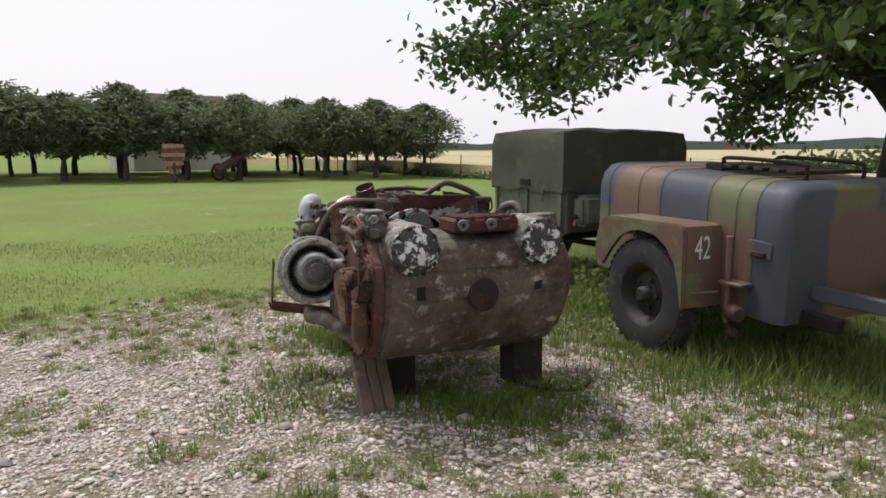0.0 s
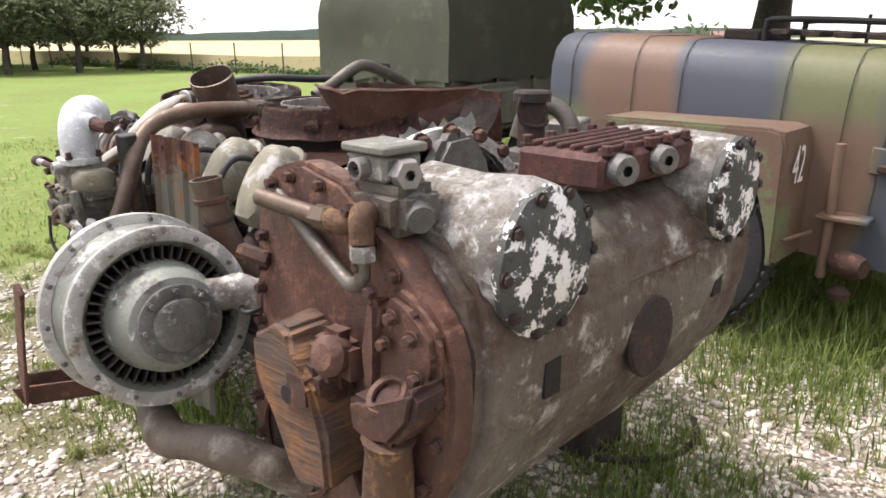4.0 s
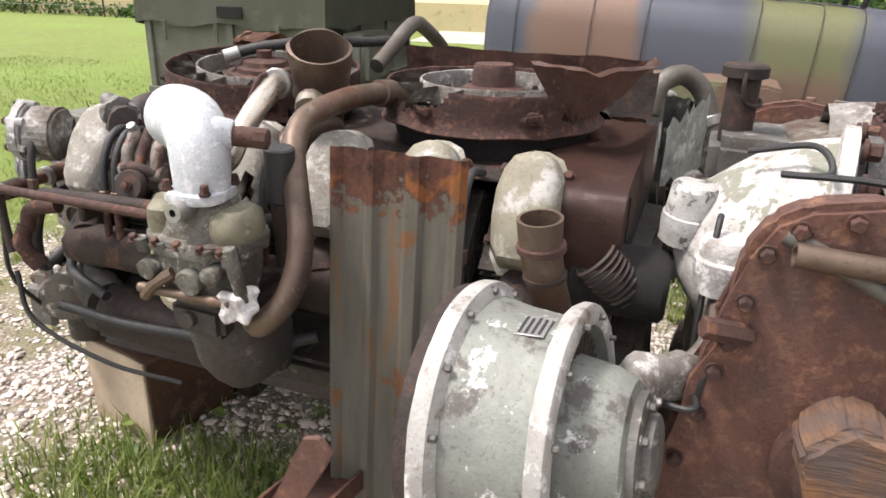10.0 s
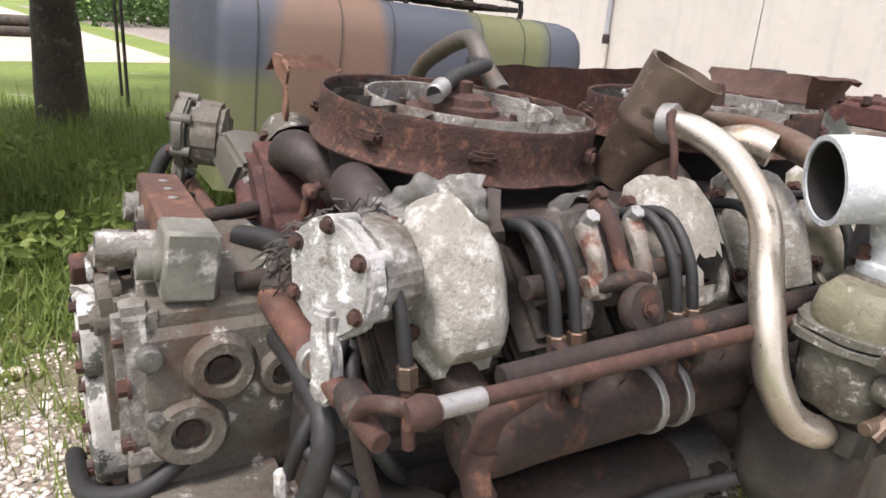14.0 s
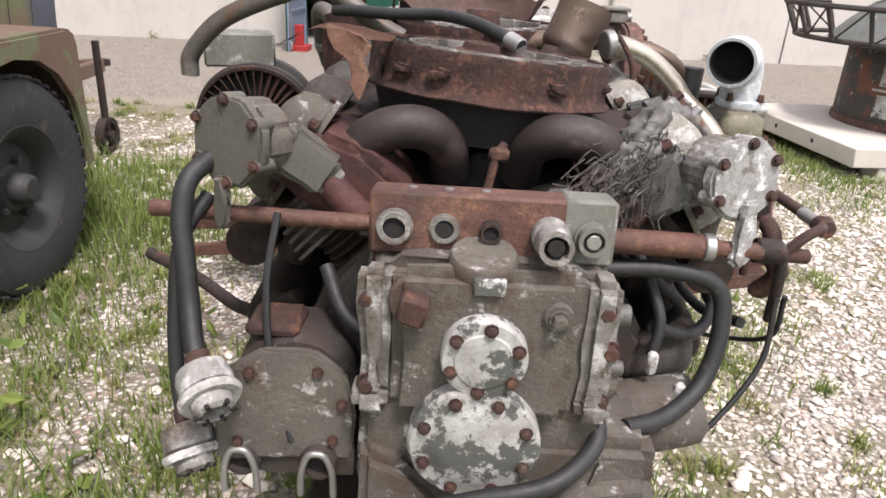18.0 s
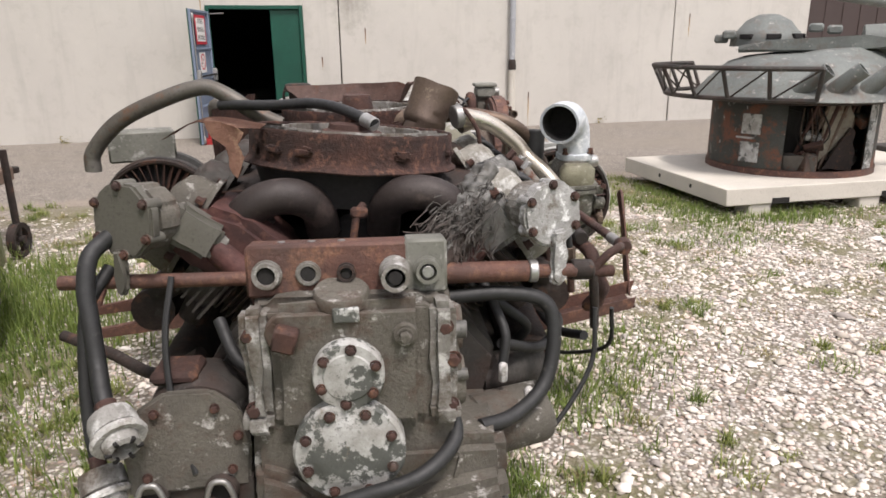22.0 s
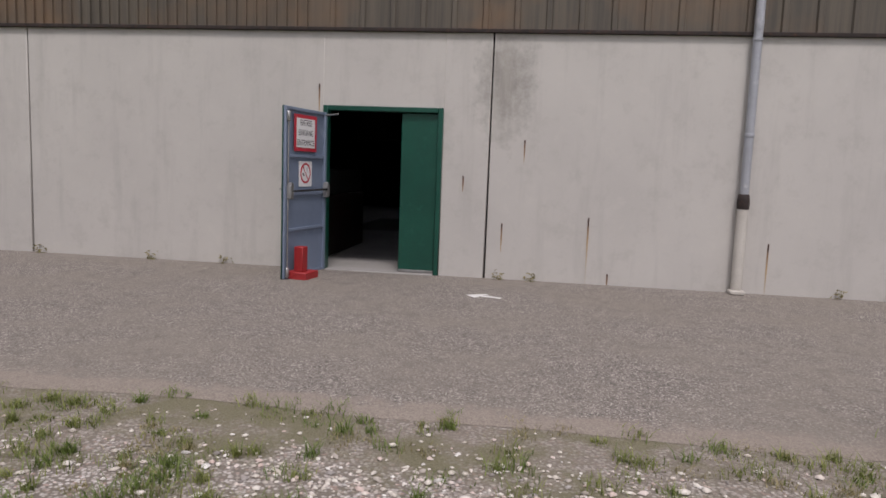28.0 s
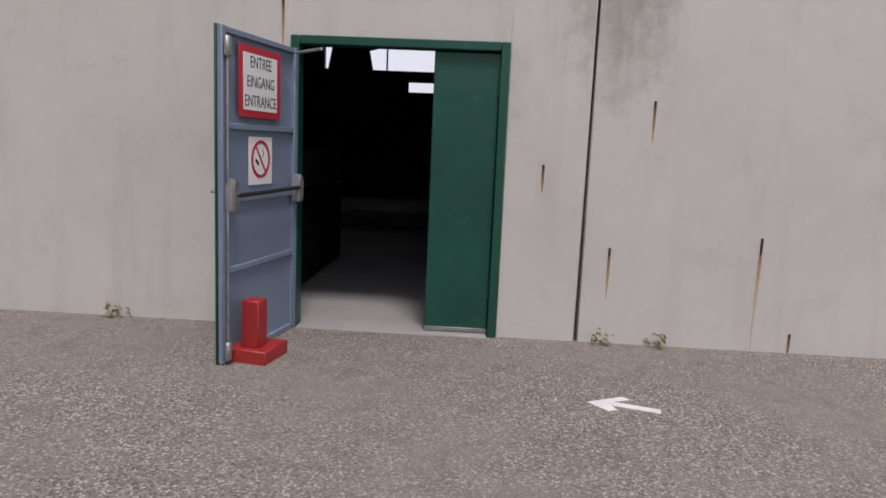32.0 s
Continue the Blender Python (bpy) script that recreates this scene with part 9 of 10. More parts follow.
        pts_t.append((1.46 * math.cos(a), 1.22 * math.sin(a), 1.05))
        pts_b.append((1.32 * math.cos(a), 1.12 * math.sin(a), 0.76))
    part("basket_rail", tube(B(), pts_t, 0.024, 8, 3), CASE_DARK, t)
    part("basket_rail", tube(B(), pts_b, 0.024, 8, 3), CASE_DARK, t)
    for i, (p, q) in enumerate(zip(pts_t, pts_b)):
        part("basket_bar", rod(B(), p, q, 0.020), CASE_DARK, t)
        if i < 8:
            part("basket_bar", rod(B(), pts_t[i + 1], q, 0.009), CASE_DARK, t)
    # smoke tubes low on the front flank
    for i, (x, y) in enumerate(((0.05, -0.98), (0.32, -0.95), (0.58, -0.86))):
        w = part("smoke_tube", lathe(B(), [(0.04, 0), (0.075, 0.01), (0.075, 0.34), (0.06, 0.34), (0.058, 0.1), (0, 0.1)], axis((x - 0.08, y, 0.82), (0.72, -0.28 + 0.1 * i, 0.66)), 20), TURRET, t)
        part("tube_bracket", box(B(), (x, y + 0.03, 0.83), (0.14, 0.12, 0.12), None, 0.02), TURRET, t)
    part("badge", box(B(), (0.86, -0.64, 0.90), (0.10, 0.012, 0.10), Matrix.Translation((0.86, -0.64, 0.9)) @ Euler((radians(-45), 0, radians(50))).to_matrix().to_4x4() @ Matrix.Translation((-0.86, 0.64, -0.9)), 0.003), WHITE_SHEET, t)
    # gun
    part("mantlet", lathe(B(), [(0.0, 0), (0.17, 0.0), (0.17, 0.35), (0.13, 0.42), (0.13, 0.6), (0.10, 0.66)], axis((0.55, 0.0, 1.27), (1, 0, 0.045)), 24), TURRET, t)
    part("gun_barrel", rod(B(), (0.9, 0, 1.285), (4.6, 0, 1.45), 0.085, 0.062, 20), TURRET, t)
    part("muzzle_brake", box(B(), (4.72, 0, 1.455), (0.24, 0.2, 0.16), None, 0.02), TURRET, t)
    return t


turret(tmat(3.68, 3.22), "grey-green tank turret standing on its rusty cut-open basket")

# gun of a second turret that stands farther along the slabs
t2 = thing("display_turret", "second grey-green turret farther along, its gun reaching over", "tank turret", pose(0, 0, 0), "turrets")
g0, g1 = Vector((3.62, 3.90, 2.03)), Vector((7.9, 4.35, 1.62))
gd = (g1 - g0).normalized()
part("gun_barrel", rod(B(), g0 + gd * 0.2, g1, 0.055, 0.075, 20), TURRET, t2)
mz = part("muzzle_brake", lathe(B(), [(0.045, 0.22), (0.075, 0.24), (0.09, 0.2), (0.10, 0.16), (0.10, 0.12), (0.06, 0.11)], axis(g0, gd), 16), TURRET, t2)
part("brake_ring", lathe(B(), [(0.06, -0.02), (0.11, -0.01), (0.12, 0.02), (0.10, 0.05), (0.06, 0.04)], axis(g0 - gd * 0.03, gd), 8), TURRET, mz)
for s in (1, -1):
    part("brake_cheek", box(B(), (0, s * 0.085, 0.05), (0.10, 0.03, 0.20), axis(g0, gd), 0.01), TURRET, mz)
part("turret_shell", gnarl(lathe(B(), [(1.0, 0.9), (1.05, 1.0), (0.9, 1.4), (0.6, 1.75), (0, 1.85)], Matrix.Translation((8.6, 4.4, 0)), 32), 0.01, 3), TURRET, t2)
part("turret_base", lathe(B(), [(0.8, 0.24), (0.8, 0.92), (1.0, 0.92)], Matrix.Translation((8.6, 4.4, 0)), 32), DRUM, t2)
slab(SX1 + 3.05, SX1 + 6.0, 3.2, 5.6, "pale concrete slab under the second turret")

ss = thing("sign_stand", "grey steel post on a flat foot with a small panel", "sign stand", pose(5.55, 3.75, 0.25))
part("foot", box(B(), (0, 0, 0.03), (0.5, 0.3, 0.06), None, 0.01), CASE_DARK, ss)
part("post", rod(B(), (0, 0, 0.06), (0, 0, 1.12), 0.022), TURRET, ss)
part("panel", box(B(), (0, 0, 1.13), (0.32, 0.22, 0.02), Matrix.Translation((0, 0, 1.13)) @ Matrix.Rotation(radians(25), 4, "X") @ Matrix.Translation((0, 0, -1.13)), 0.004), WHITE_SHEET, ss)


# ---- plants ----
def mesh_from(name, verts, faces, material, smooth=False):
    me = bpy.data.meshes.new(name)
    me.from_pydata(verts, [], faces)
    if smooth:
        me.polygons.foreach_set("use_smooth", [True] * len(me.polygons))
    me.materials.append(material)
    return me


def leaf_cloud(rng, centres, normals_up, length, width, fold=0.2):
    """Small pointed leaves, one at each centre, turned every way. Returns vertices and faces."""
    n = len(centres)
    ang = rng.uniform(0, 2 * np.pi, n)
    tip = rng.normal(0, 0.6, n) - 0.35
    d = np.stack([np.cos(ang) * np.cos(tip), np.sin(ang) * np.cos(tip), np.sin(tip)], 1)
    up = np.tile(np.array([0, 0, 1.0]), (n, 1)) * normals_up + rng.normal(0, 0.55, (n, 3))
    side = np.cross(d, up)
    side /= np.linalg.norm(side, axis=1)[:, None] + 1e-9
    nn = np.cross(side, d)
    L = (length * rng.uniform(0.6, 1.25, n))[:, None]
    W = (width * rng.uniform(0.7, 1.2, n))[:, None]
    v = np.stack([centres, centres + d * L * 0.35 + side * W * 0.5 + nn * W * fold, centres + d * L * 0.75 + side * W * 0.36 + nn * W * fold,
                  centres + d * L, centres + d * L * 0.75 - side * W * 0.36 + nn * W * fold, centres + d * L * 0.35 - side * W * 0.5 + nn * W * fold, centres + d * L * 0.55], 1)
    base = (np.arange(n) * 7)[:, None]
    f = np.concatenate([base + np.array([[0, 1, 2, 6]]), base + np.array([[6, 2, 3, 4]]), base + np.array([[0, 6, 4, 5]])], 1).reshape(-1, 4)
    return v.reshape(-1, 3).tolist(), f.tolist()


def limb_mesh(bm, pts, r0, r1, seg=8):
    return tube(bm, pts, r0, seg, 5, r1)


def orchard_tree(seed):
    rng = np.random.default_rng(seed)
    bm = B()
    h = 1.25
    limb_mesh(bm, [(0, 0, -0.05), (0.03, 0.02, h * 0.5), (0.0, 0.05, h), (0.05, 0.0, h + 0.8)], 0.11, 0.06)
    tips = []
    for i in range(9):
        a = i * 0.7 + rng.uniform(0, 0.4)
        r = rng.uniform(0.8, 1.5)
        end = (r * math.cos(a), r * math.sin(a), rng.uniform(2.0, 3.9))
        limb_mesh(bm, [(0, 0.03, h - 0.1 + 0.08 * i), (end[0] * 0.5, end[1] * 0.5, h + 0.6 + 0.05 * i), end], 0.05, 0.012, 6)
        tips.append(end)
    k = 3600
    a = rng.uniform(0, 2 * np.pi, k)
    zz = rng.uniform(0, 1, k)
    rad = (1.62 * np.sin(np.pi * (0.13 + 0.85 * zz)) ** 0.85) * rng.uniform(0.08, 1, k) ** 0.42
    lump = 1 + 0.30 * np.sin(3 * a + seed) * np.sin(6 * zz + seed * 2) + 0.16 * np.sin(7 * a + 9 * zz + 2)
    c = np.stack([rad * lump * np.cos(a), rad * lump * np.sin(a), 1.55 + 3.15 * zz + 0.25 * np.sin(4 * a + seed) * (1 - zz)], 1)
    sh = rng.integers(0, 9, 500)
    s = np.stack([np.array(tips)[sh, 0] * rng.uniform(0.3, 1.1, 500), np.array(tips)[sh, 1] * rng.uniform(0.3, 1.1, 500), 3.1 + np.minimum(rng.exponential(0.32, 500), 0.9)], 1)
    up = [np.array([[r0 * math.cos(a0), r0 * math.sin(a0), 3.75 - 0.55 * r0 + 0.08 * j] for j in range(int(rng.integers(5, 15)))]) for a0, r0 in zip(rng.uniform(0, 6.28, 130), rng.uniform(0.1, 1.6, 130))]
    s = np.concatenate([s] + up)
    keep = np.sin(c[:, 0] * 4.1 + seed) * np.sin(c[:, 1] * 4.4 + 1) * np.sin(c[:, 2] * 4.7 + seed) < 0.22
    v, f = leaf_cloud(rng, np.concatenate([c[keep], s]), 0.5, 0.235, 0.085)
    t = thing("orchard_tree", "low round-headed orchard tree with dense dark foliage", "tree", None, "orchard")
    part("trunk", bm, BARK, t)
    cr = new("crown", mesh_from("crown", v, f, ORCHARD))
    cr.parent = t
    return t


protos = [orchard_tree(s) for s in (3, 8, 15, 22)]
rr = random.Random(4)
spots = []
for row in range(4):
    for i in range(11):
        x = -17.9 + 2.98 * i - 0.6 * row + rr.uniform(-0.5, 0.5)
        y = -28.6 - 0.85 * i - 4.3 * row + rr.uniform(-0.6, 0.6)
        if row == 0 and i in (0, 3):
            x += 0.6
        spots.append((x, y))
for k, (x, y) in enumerate(spots):
    sc = rr.uniform(0.88, 1.12)
    m = pose(x, y, 0, 0, 0, rr.uniform(0, 360)) @ Matrix.Diagonal((sc * 1.40, sc * 1.40, sc * 0.88 * (1.0 + 0.012 * (k % 11)), 1))
    if k < 4:
        protos[k].matrix_world = m
    else:
        o = copy_thing(protos[k % 4], Matrix())
        o.matrix_basis = m


# the walnut tree whose boughs hang over the trailers
def walnut():
    rng = np.random.default_rng(6)
    r = random.Random(6)
    t = thing("walnut_tree", "spreading walnut tree with low hanging leafy boughs", "tree", pose(-8.4, -0.5, 0))
    bm = B()
    limb_mesh(bm, [(0, 0, -0.1), (0.04, 0.02, 1.0), (-0.03, 0.05, 2.0), (0.05, 0.0, 3.2), (0.1, 0.1, 5.5), (0.2, 0.1, 7.5)], 0.27, 0.06, 16)
    part("trunk", gnarl(bm, 0.012, 6), BARK, t)
    cents = []
    for i in range(17):
        a = i * 2.399 + 0.3
        if i < 9:
            a = radians(-78 + 19 * i) + r.uniform(-0.1, 0.1)
            reach, z0, top, end = r.uniform(3.4, 5.4) + (0.3 if i < 3 else 0.0), r.uniform(2.0, 2.8), r.uniform(3.6, 4.5), r.uniform(2.55, 3.2)
        else:
            reach, z0, top, end = r.uniform(3.0, 4.4), r.uniform(2.4, 4.5), r.uniform(4.5, 7.5), r.uniform(3.6, 7.0)
        dx, dy = math.cos(a), math.sin(a)
        line = [(0, 0, z0), (dx * reach * 0.35, dy * reach * 0.35, (z0 + top) / 2 + 0.3), (dx * reach * 0.7, dy * reach * 0.7, top), (dx * reach, dy * reach, end)]
        part("limb", limb_mesh(B(), line, 0.11, 0.02), BARK, t)
        path = curve_points(line, 8)
        for q in range(12):
            p = path[min(len(path) - 1, int(len(path) * (0.30 + 0.70 * q / 11)))]
            b = a + r.uniform(-1.5, 1.5)
            ln = r.uniform(0.5, 1.3)
            e = p + Vector((math.cos(b) * ln, math.sin(b) * ln, r.uniform(-0.6, 0.4)))
            part("twig", limb_mesh(B(), [p, (p + e) / 2 + Vector((0, 0, 0.12)), e], 0.022, 0.006, 5), BARK, t)
            for s in range(4):
                c = p + (e - p) * (0.3 + 0.25 * s)
                n = 46
                cents.append(np.array(c) + rng.normal(0, 1, (n, 3)) * np.array([0.19, 0.19, 0.16]))
    for line in ([(0, 0, 2.2), (0.5, -0.6, 2.6), (1.0, -1.2, 2.3), (1.2, -1.5, 1.85)], [(0, 0, 2.4), (-0.3, -1.0, 3.0), (-0.9, -1.9, 2.6), (-1.2, -2.4, 2.05)], [(0, 0, 2.1), (0.9, -0.3, 2.6), (1.7, -0.7, 2.4), (2.1, -0.9, 1.95)]):
        part("limb", limb_mesh(B(), line, 0.07, 0.015), BARK, t)
        path = curve_points(line, 8)
        for q in range(10):
            p = path[min(len(path) - 1, int(len(path) * (0.40 + 0.60 * q / 9)))]
            b = r.uniform(0, 6.28)
            e = p + Vector((math.cos(b) * 0.5, math.sin(b) * 0.5, r.uniform(-0.35, 0.35)))
            part("twig", limb_mesh(B(), [p, (p + e) / 2 + Vector((0, 0, 0.06)), e], 0.014, 0.005, 5), BARK, t)
            for s in range(3):
                cents.append(np.array(p + (e - p) * (0.4 + 0.35 * s)) + rng.normal(0, 1, (13, 3)) * np.array([0.17, 0.17, 0.14]))
    v, f = leaf_cloud(rng, np.concatenate(cents), 0.9, 0.14, 0.088)
    cr = new("crown", mesh_from("crown", v, f, WALNUT))
    cr.parent = t


walnut()


# ---- fence, hedges, distance ----
fence = thing("wire_fence", "thin wire fence with slim steel posts along the field", "fence")
F0, F1 = Vector((-15.6, -46, 0)), Vector((-18.9, -9.5, 0))
NP = 15
for i in range(NP):
    p = F0 + (F1 - F0) * (i / (NP - 1))
    part("post", rod(B(), p + Vector((0, 0, -0.05)), p + Vector((0, 0, 1.25)), 0.028, None, 8), CASE_DARK, fence)
for z in (0.3, 0.75, 1.2):
    part("wire", rod(B(), F0 + Vector((0, 0, z)), F1 + Vector((0, 0, z)), 0.006, None, 5), STEEL, fence)


def hedge(name, label, x0, x1, y0, y1, h, n, seed, material, size=0.2):
    rng = np.random.default_rng(seed)
    c = np.stack([rng.uniform(x0, x1, n), rng.uniform(y0, y1, n), np.zeros(n)], 1)
    top = h * (0.6 + 0.4 * np.sin(c[:, 0] * 1.3 + seed) * np.sin(c[:, 1] * 0.9 + 1.0) + rng.uniform(-0.2, 0.2, n))
    c[:, 2] = np.abs(top) * rng.uniform(0.02, 1, n) ** 0.7
    v, f = leaf_cloud(rng, c, 0.3, size, size * 0.45)
    return tagged(new(name, mesh_from(name, v, f, material)), label, "hedge", kind="stuff")


hedge("hedge", "overgrown green hedge along the track", -27, -22.5, -12, -4.6, 1.7, 5000, 2, HEDGE, 0.3)
hedge("weeds", "tall weeds along the fence", -19.6, -18.4, -40, -9, 0.55, 3500, 5, HEDGE, 0.22)
hedge("hedge", "green hedge beyond the gravel track", -38, -30, 4, 22, 3.0, 6000, 9, HEDGE, 0.4)

logs = thing("log_pile", "stack of grey felled logs beyond the track", "logs", pose(-23.6, -1.2, 0, 0, 0, 80))
for i in range(9):
    part("log", rod(B(), (-2.2, -0.5 + 0.3 * (i % 5) + 0.15 * (i // 5), 0.15 + 0.26 * (i // 5)), (2.4, -0.5 + 0.3 * (i % 5) + 0.15 * (i // 5), 0.15 + 0.26 * (i // 5)), 0.15, 0.13), BARK, logs)

for x, y in ((-10.5, 0.57), (-9.5, 0.42)):
    st = part("garden_stake", rod(B(), (0, 0, -0.1), (0.02, 0.0, 1.7), 0.022, None, 8), CASE_DARK)
    st.location = (x, y, 0)
    tagged(st, "thin dark metal stake standing in the grass", "stake", "stakes")

# woods green paled in colour to give the haze of distance
haze = worn("hazed_woods", (0.15, 0.18, 0.165), (0.12, 0.15, 0.14), None, 0.6, 0.02, None, 0.6, 0.01, 1.0, 0, 0.0, 0.05)
bm = B()
prev = None
for i in range(241):
    a = 2 * math.pi * i / 240
    h = 5.2 + 3 * noise.noise(Vector((math.cos(a) * 6, math.sin(a) * 6, 0))) + 2.0 * noise.noise(Vector((math.cos(a) * 40, math.sin(a) * 40, 5)))
    p = (bm.verts.new((430 * math.cos(a), 430 * math.sin(a), -1)), bm.verts.new((430 * math.cos(a), 430 * math.sin(a), max(h, 2.5))))
    if prev:
        bm.faces.new((prev[0], p[0], p[1], prev[1]))
    prev = p
tagged(part("backdrop", bm, haze), "low line of distant woods on the horizon, haze painted into their colour", "woods", kind="structure")


def house(x, y, w, d, h, rz):
    t = thing("house", "distant house with a red tiled roof", "house", pose(x, y, -3.2, 0, 0, rz), "village houses")
    part("wall", box(B(), (0, 0, h / 2), (w, d, h)), HOUSE_WALL, t)
    part("roof", prism(B(), [(-d * 0.58, h - 0.1), (d * 0.58, h - 0.1), (0, h + d * 0.42)], w * 1.06, Matrix(((0, 0, 1, -w * 0.53), (1, 0, 0, 0), (0, 1, 0, 0), (0, 0, 0, 1)))), ROOF_RED, t)
    for i in (-0.3, 0.0, 0.3):
        part("window", box(B(), (w * i, -d / 2 - 0.02, h * 0.55), (1.1, 0.08, 1.2)), BLACK, t)


for x, y, w, rz in ((-247, -165, 12, 50), (-290, -128, 16, 20), (-318, -118, 10, 70), (-262, -190, 9, 35), (-340, -92, 14, 55)):
    house(x, y, w, 8, 3.6, rz)

# things among the orchard trees
SHIELD_RED = worn("faded_red_board", (0.17, 0.05, 0.045), (0.11, 0.035, 0.03), (0.36, 0.24, 0.2), 0.60, 3, None, 0.6, 3, 0.8, 0, 0.2)
SHIELD_PINK = worn("faded_pink_board", (0.38, 0.25, 0.21), (0.28, 0.17, 0.14), (0.15, 0.05, 0.045), 0.58, 3.5, None, 0.6, 3, 0.8, 0, 0.2)
sh = thing("striped_shield", "red and white striped shield board between the trees", "board", pose(-4.75, -30.2, -0.1, 0, 0, 12))
part("post", rod(B(), (0, 0, 0), (0, 0, 1.0), 0.06), BARK, sh)
for i in range(7):
    wd = (0.45, 0.72, 0.92, 1.05, 1.12, 1.12, 1.0)[i]
    part("stripe", box(B(), (0, -0.05, 0.6 + 0.2 * i), (wd, 0.05, 0.19), None, 0.01), SHIELD_RED if i % 2 else SHIELD_PINK, sh)
sl = thing("rusty_gun_carriage", "rusty old carriage standing under the orchard trees", "carriage", pose(-7.6, -30.6, 0, 0, 0, 20) @ Matrix.Diagonal((0.8, 0.8, 0.8, 1)))
part("barrel", rod(B(), (-1.4, 0, 2.0), (1.2, 0, 0.6), 0.22, 0.28), RUST_PLATE, sl)
for s in (-0.7, 0.7):
    part("wheel", lathe(B(), [(0.42, -0.05), (0.55, -0.05), (0.55, 0.05), (0.42, 0.05), (0.42, -0.05)], axis((0.6, s, 0.55), (0, 1, 0)), 24), RUST_DARK, sl)
bar = thing("farm_shed", "low pale farm shed with a brown roof behind the orchard", "shed", pose(-8.9, -53, -0.9, 0, 0, 8) @ Matrix.Diagonal((0.46, 0.8, 0.92, 1)))
part("wall", box(B(), (0, 0, 1.5), (17, 8, 3.0)), HOUSE_WALL, bar)
part("roof", prism(B(), [(-4.6, 2.95), (4.6, 2.95), (0, 7.2)], 18, Matrix(((0, 0, 1, -9), (1, 0, 0, 0), (0, 1, 0, 0), (0, 0, 0, 1)))), worn("shed_roof", (0.13, 0.10, 0.075), (0.10, 0.08, 0.06), None, 0.6, 1, None, 0.6, 1, 0.9, 0, 0.2), bar)


# ---- gravel stones and grass ----
def yard(x, y):
    """How stony the ground is: 1 on the open yard, 0 on the lawn."""
    k = np.clip((x + 3.2 + 1.2 * np.clip((y - 1.2) / 2.0, 0, 1) + 0.8 * np.clip((-1.0 - y) / 0.4, 0, 1)) / 1.2, 0, 1) * np.clip((y + 3.4) / 1.4, 0, 1) * np.clip((4.35 - y) / 0.45, 0, 1)
    return k


def lump(x, y, s, seed):
    return np.sin(x * s + seed) * np.sin(y * s * 1.13 + seed * 2.1) + 0.6 * np.sin(x * s * 2.3 + y * s * 1.7 + seed) + 0.4 * np.sin(x * s * 5.1 - y * s * 4.3 + 1.3 * seed)


rng = np.random.default_rng(12)
n = 200000
x, y = rng.uniform(-5.0, 7.5, n), rng.uniform(-3.6, 4.42, n)
near = np.exp(-((x + 0.4) ** 2 + (y + 0.3) ** 2) / 22)
keep = rng.uniform(0, 1, n) < yard(x, y) * (0.25 + 0.75 * near) * np.where(lump(x, y, 1.5, 4) > 0.45, 0.25, 1.0) * np.where(lump(x, y, 3.1, 9) > 0.7, 0.4, 1.0) * (1 - 0.85 * np.clip((y - 3.0) / 1.0, 0, 1)) * (1 - 0.55 * np.exp(-((x + 2.3) / 0.55) ** 2 - ((y + 0.3) / 0.9) ** 2))
x, y = x[keep], y[keep]
n = len(x)
size = 0.0056 * np.exp(rng.normal(0.35, 0.42, n))
base = np.array([[1, 0, 0], [0, 1, 0], [-1, 0, 0], [0, -1, 0], [0, 0, 0.7], [0, 0, -0.5], [0.62, 0.62, 0.35], [-0.62, 0.62, 0.35], [-0.62, -0.62, 0.35], [0.62, -0.62, 0.35]])
v = base[None] * (1 + rng.uniform(-0.28, 0.28, (n, 10, 3)))
v[:, :, 0] *= rng.uniform(0.9, 1.7, n)[:, None]
a = rng.uniform(0, 2 * np.pi, n)
ca, sa = np.cos(a)[:, None], np.sin(a)[:, None]
vx, vy = v[:, :, 0] * ca - v[:, :, 1] * sa, v[:, :, 0] * sa + v[:, :, 1] * ca
v = np.stack([vx, vy, v[:, :, 2]], 2) * size[:, None, None]
v += np.stack([x, y, size * 0.25], 1)[:, None]
tri = np.array([[0, 1, 6], [1, 2, 7], [2, 3, 8], [3, 0, 9], [0, 6, 9], [1, 7, 6], [2, 8, 7], [3, 9, 8], [4, 6, 7], [4, 7, 8], [4, 8, 9], [4, 9, 6]])
f = (tri[None] + (np.arange(n) * 10)[:, None, None]).reshape(-1, 3)
tagged(new("gravel", mesh_from("gravel", v.reshape(-1, 3).tolist(), f.tolist(), STONES, True)), "loose pale pink and white gravel", "gravel", kind="stuff")


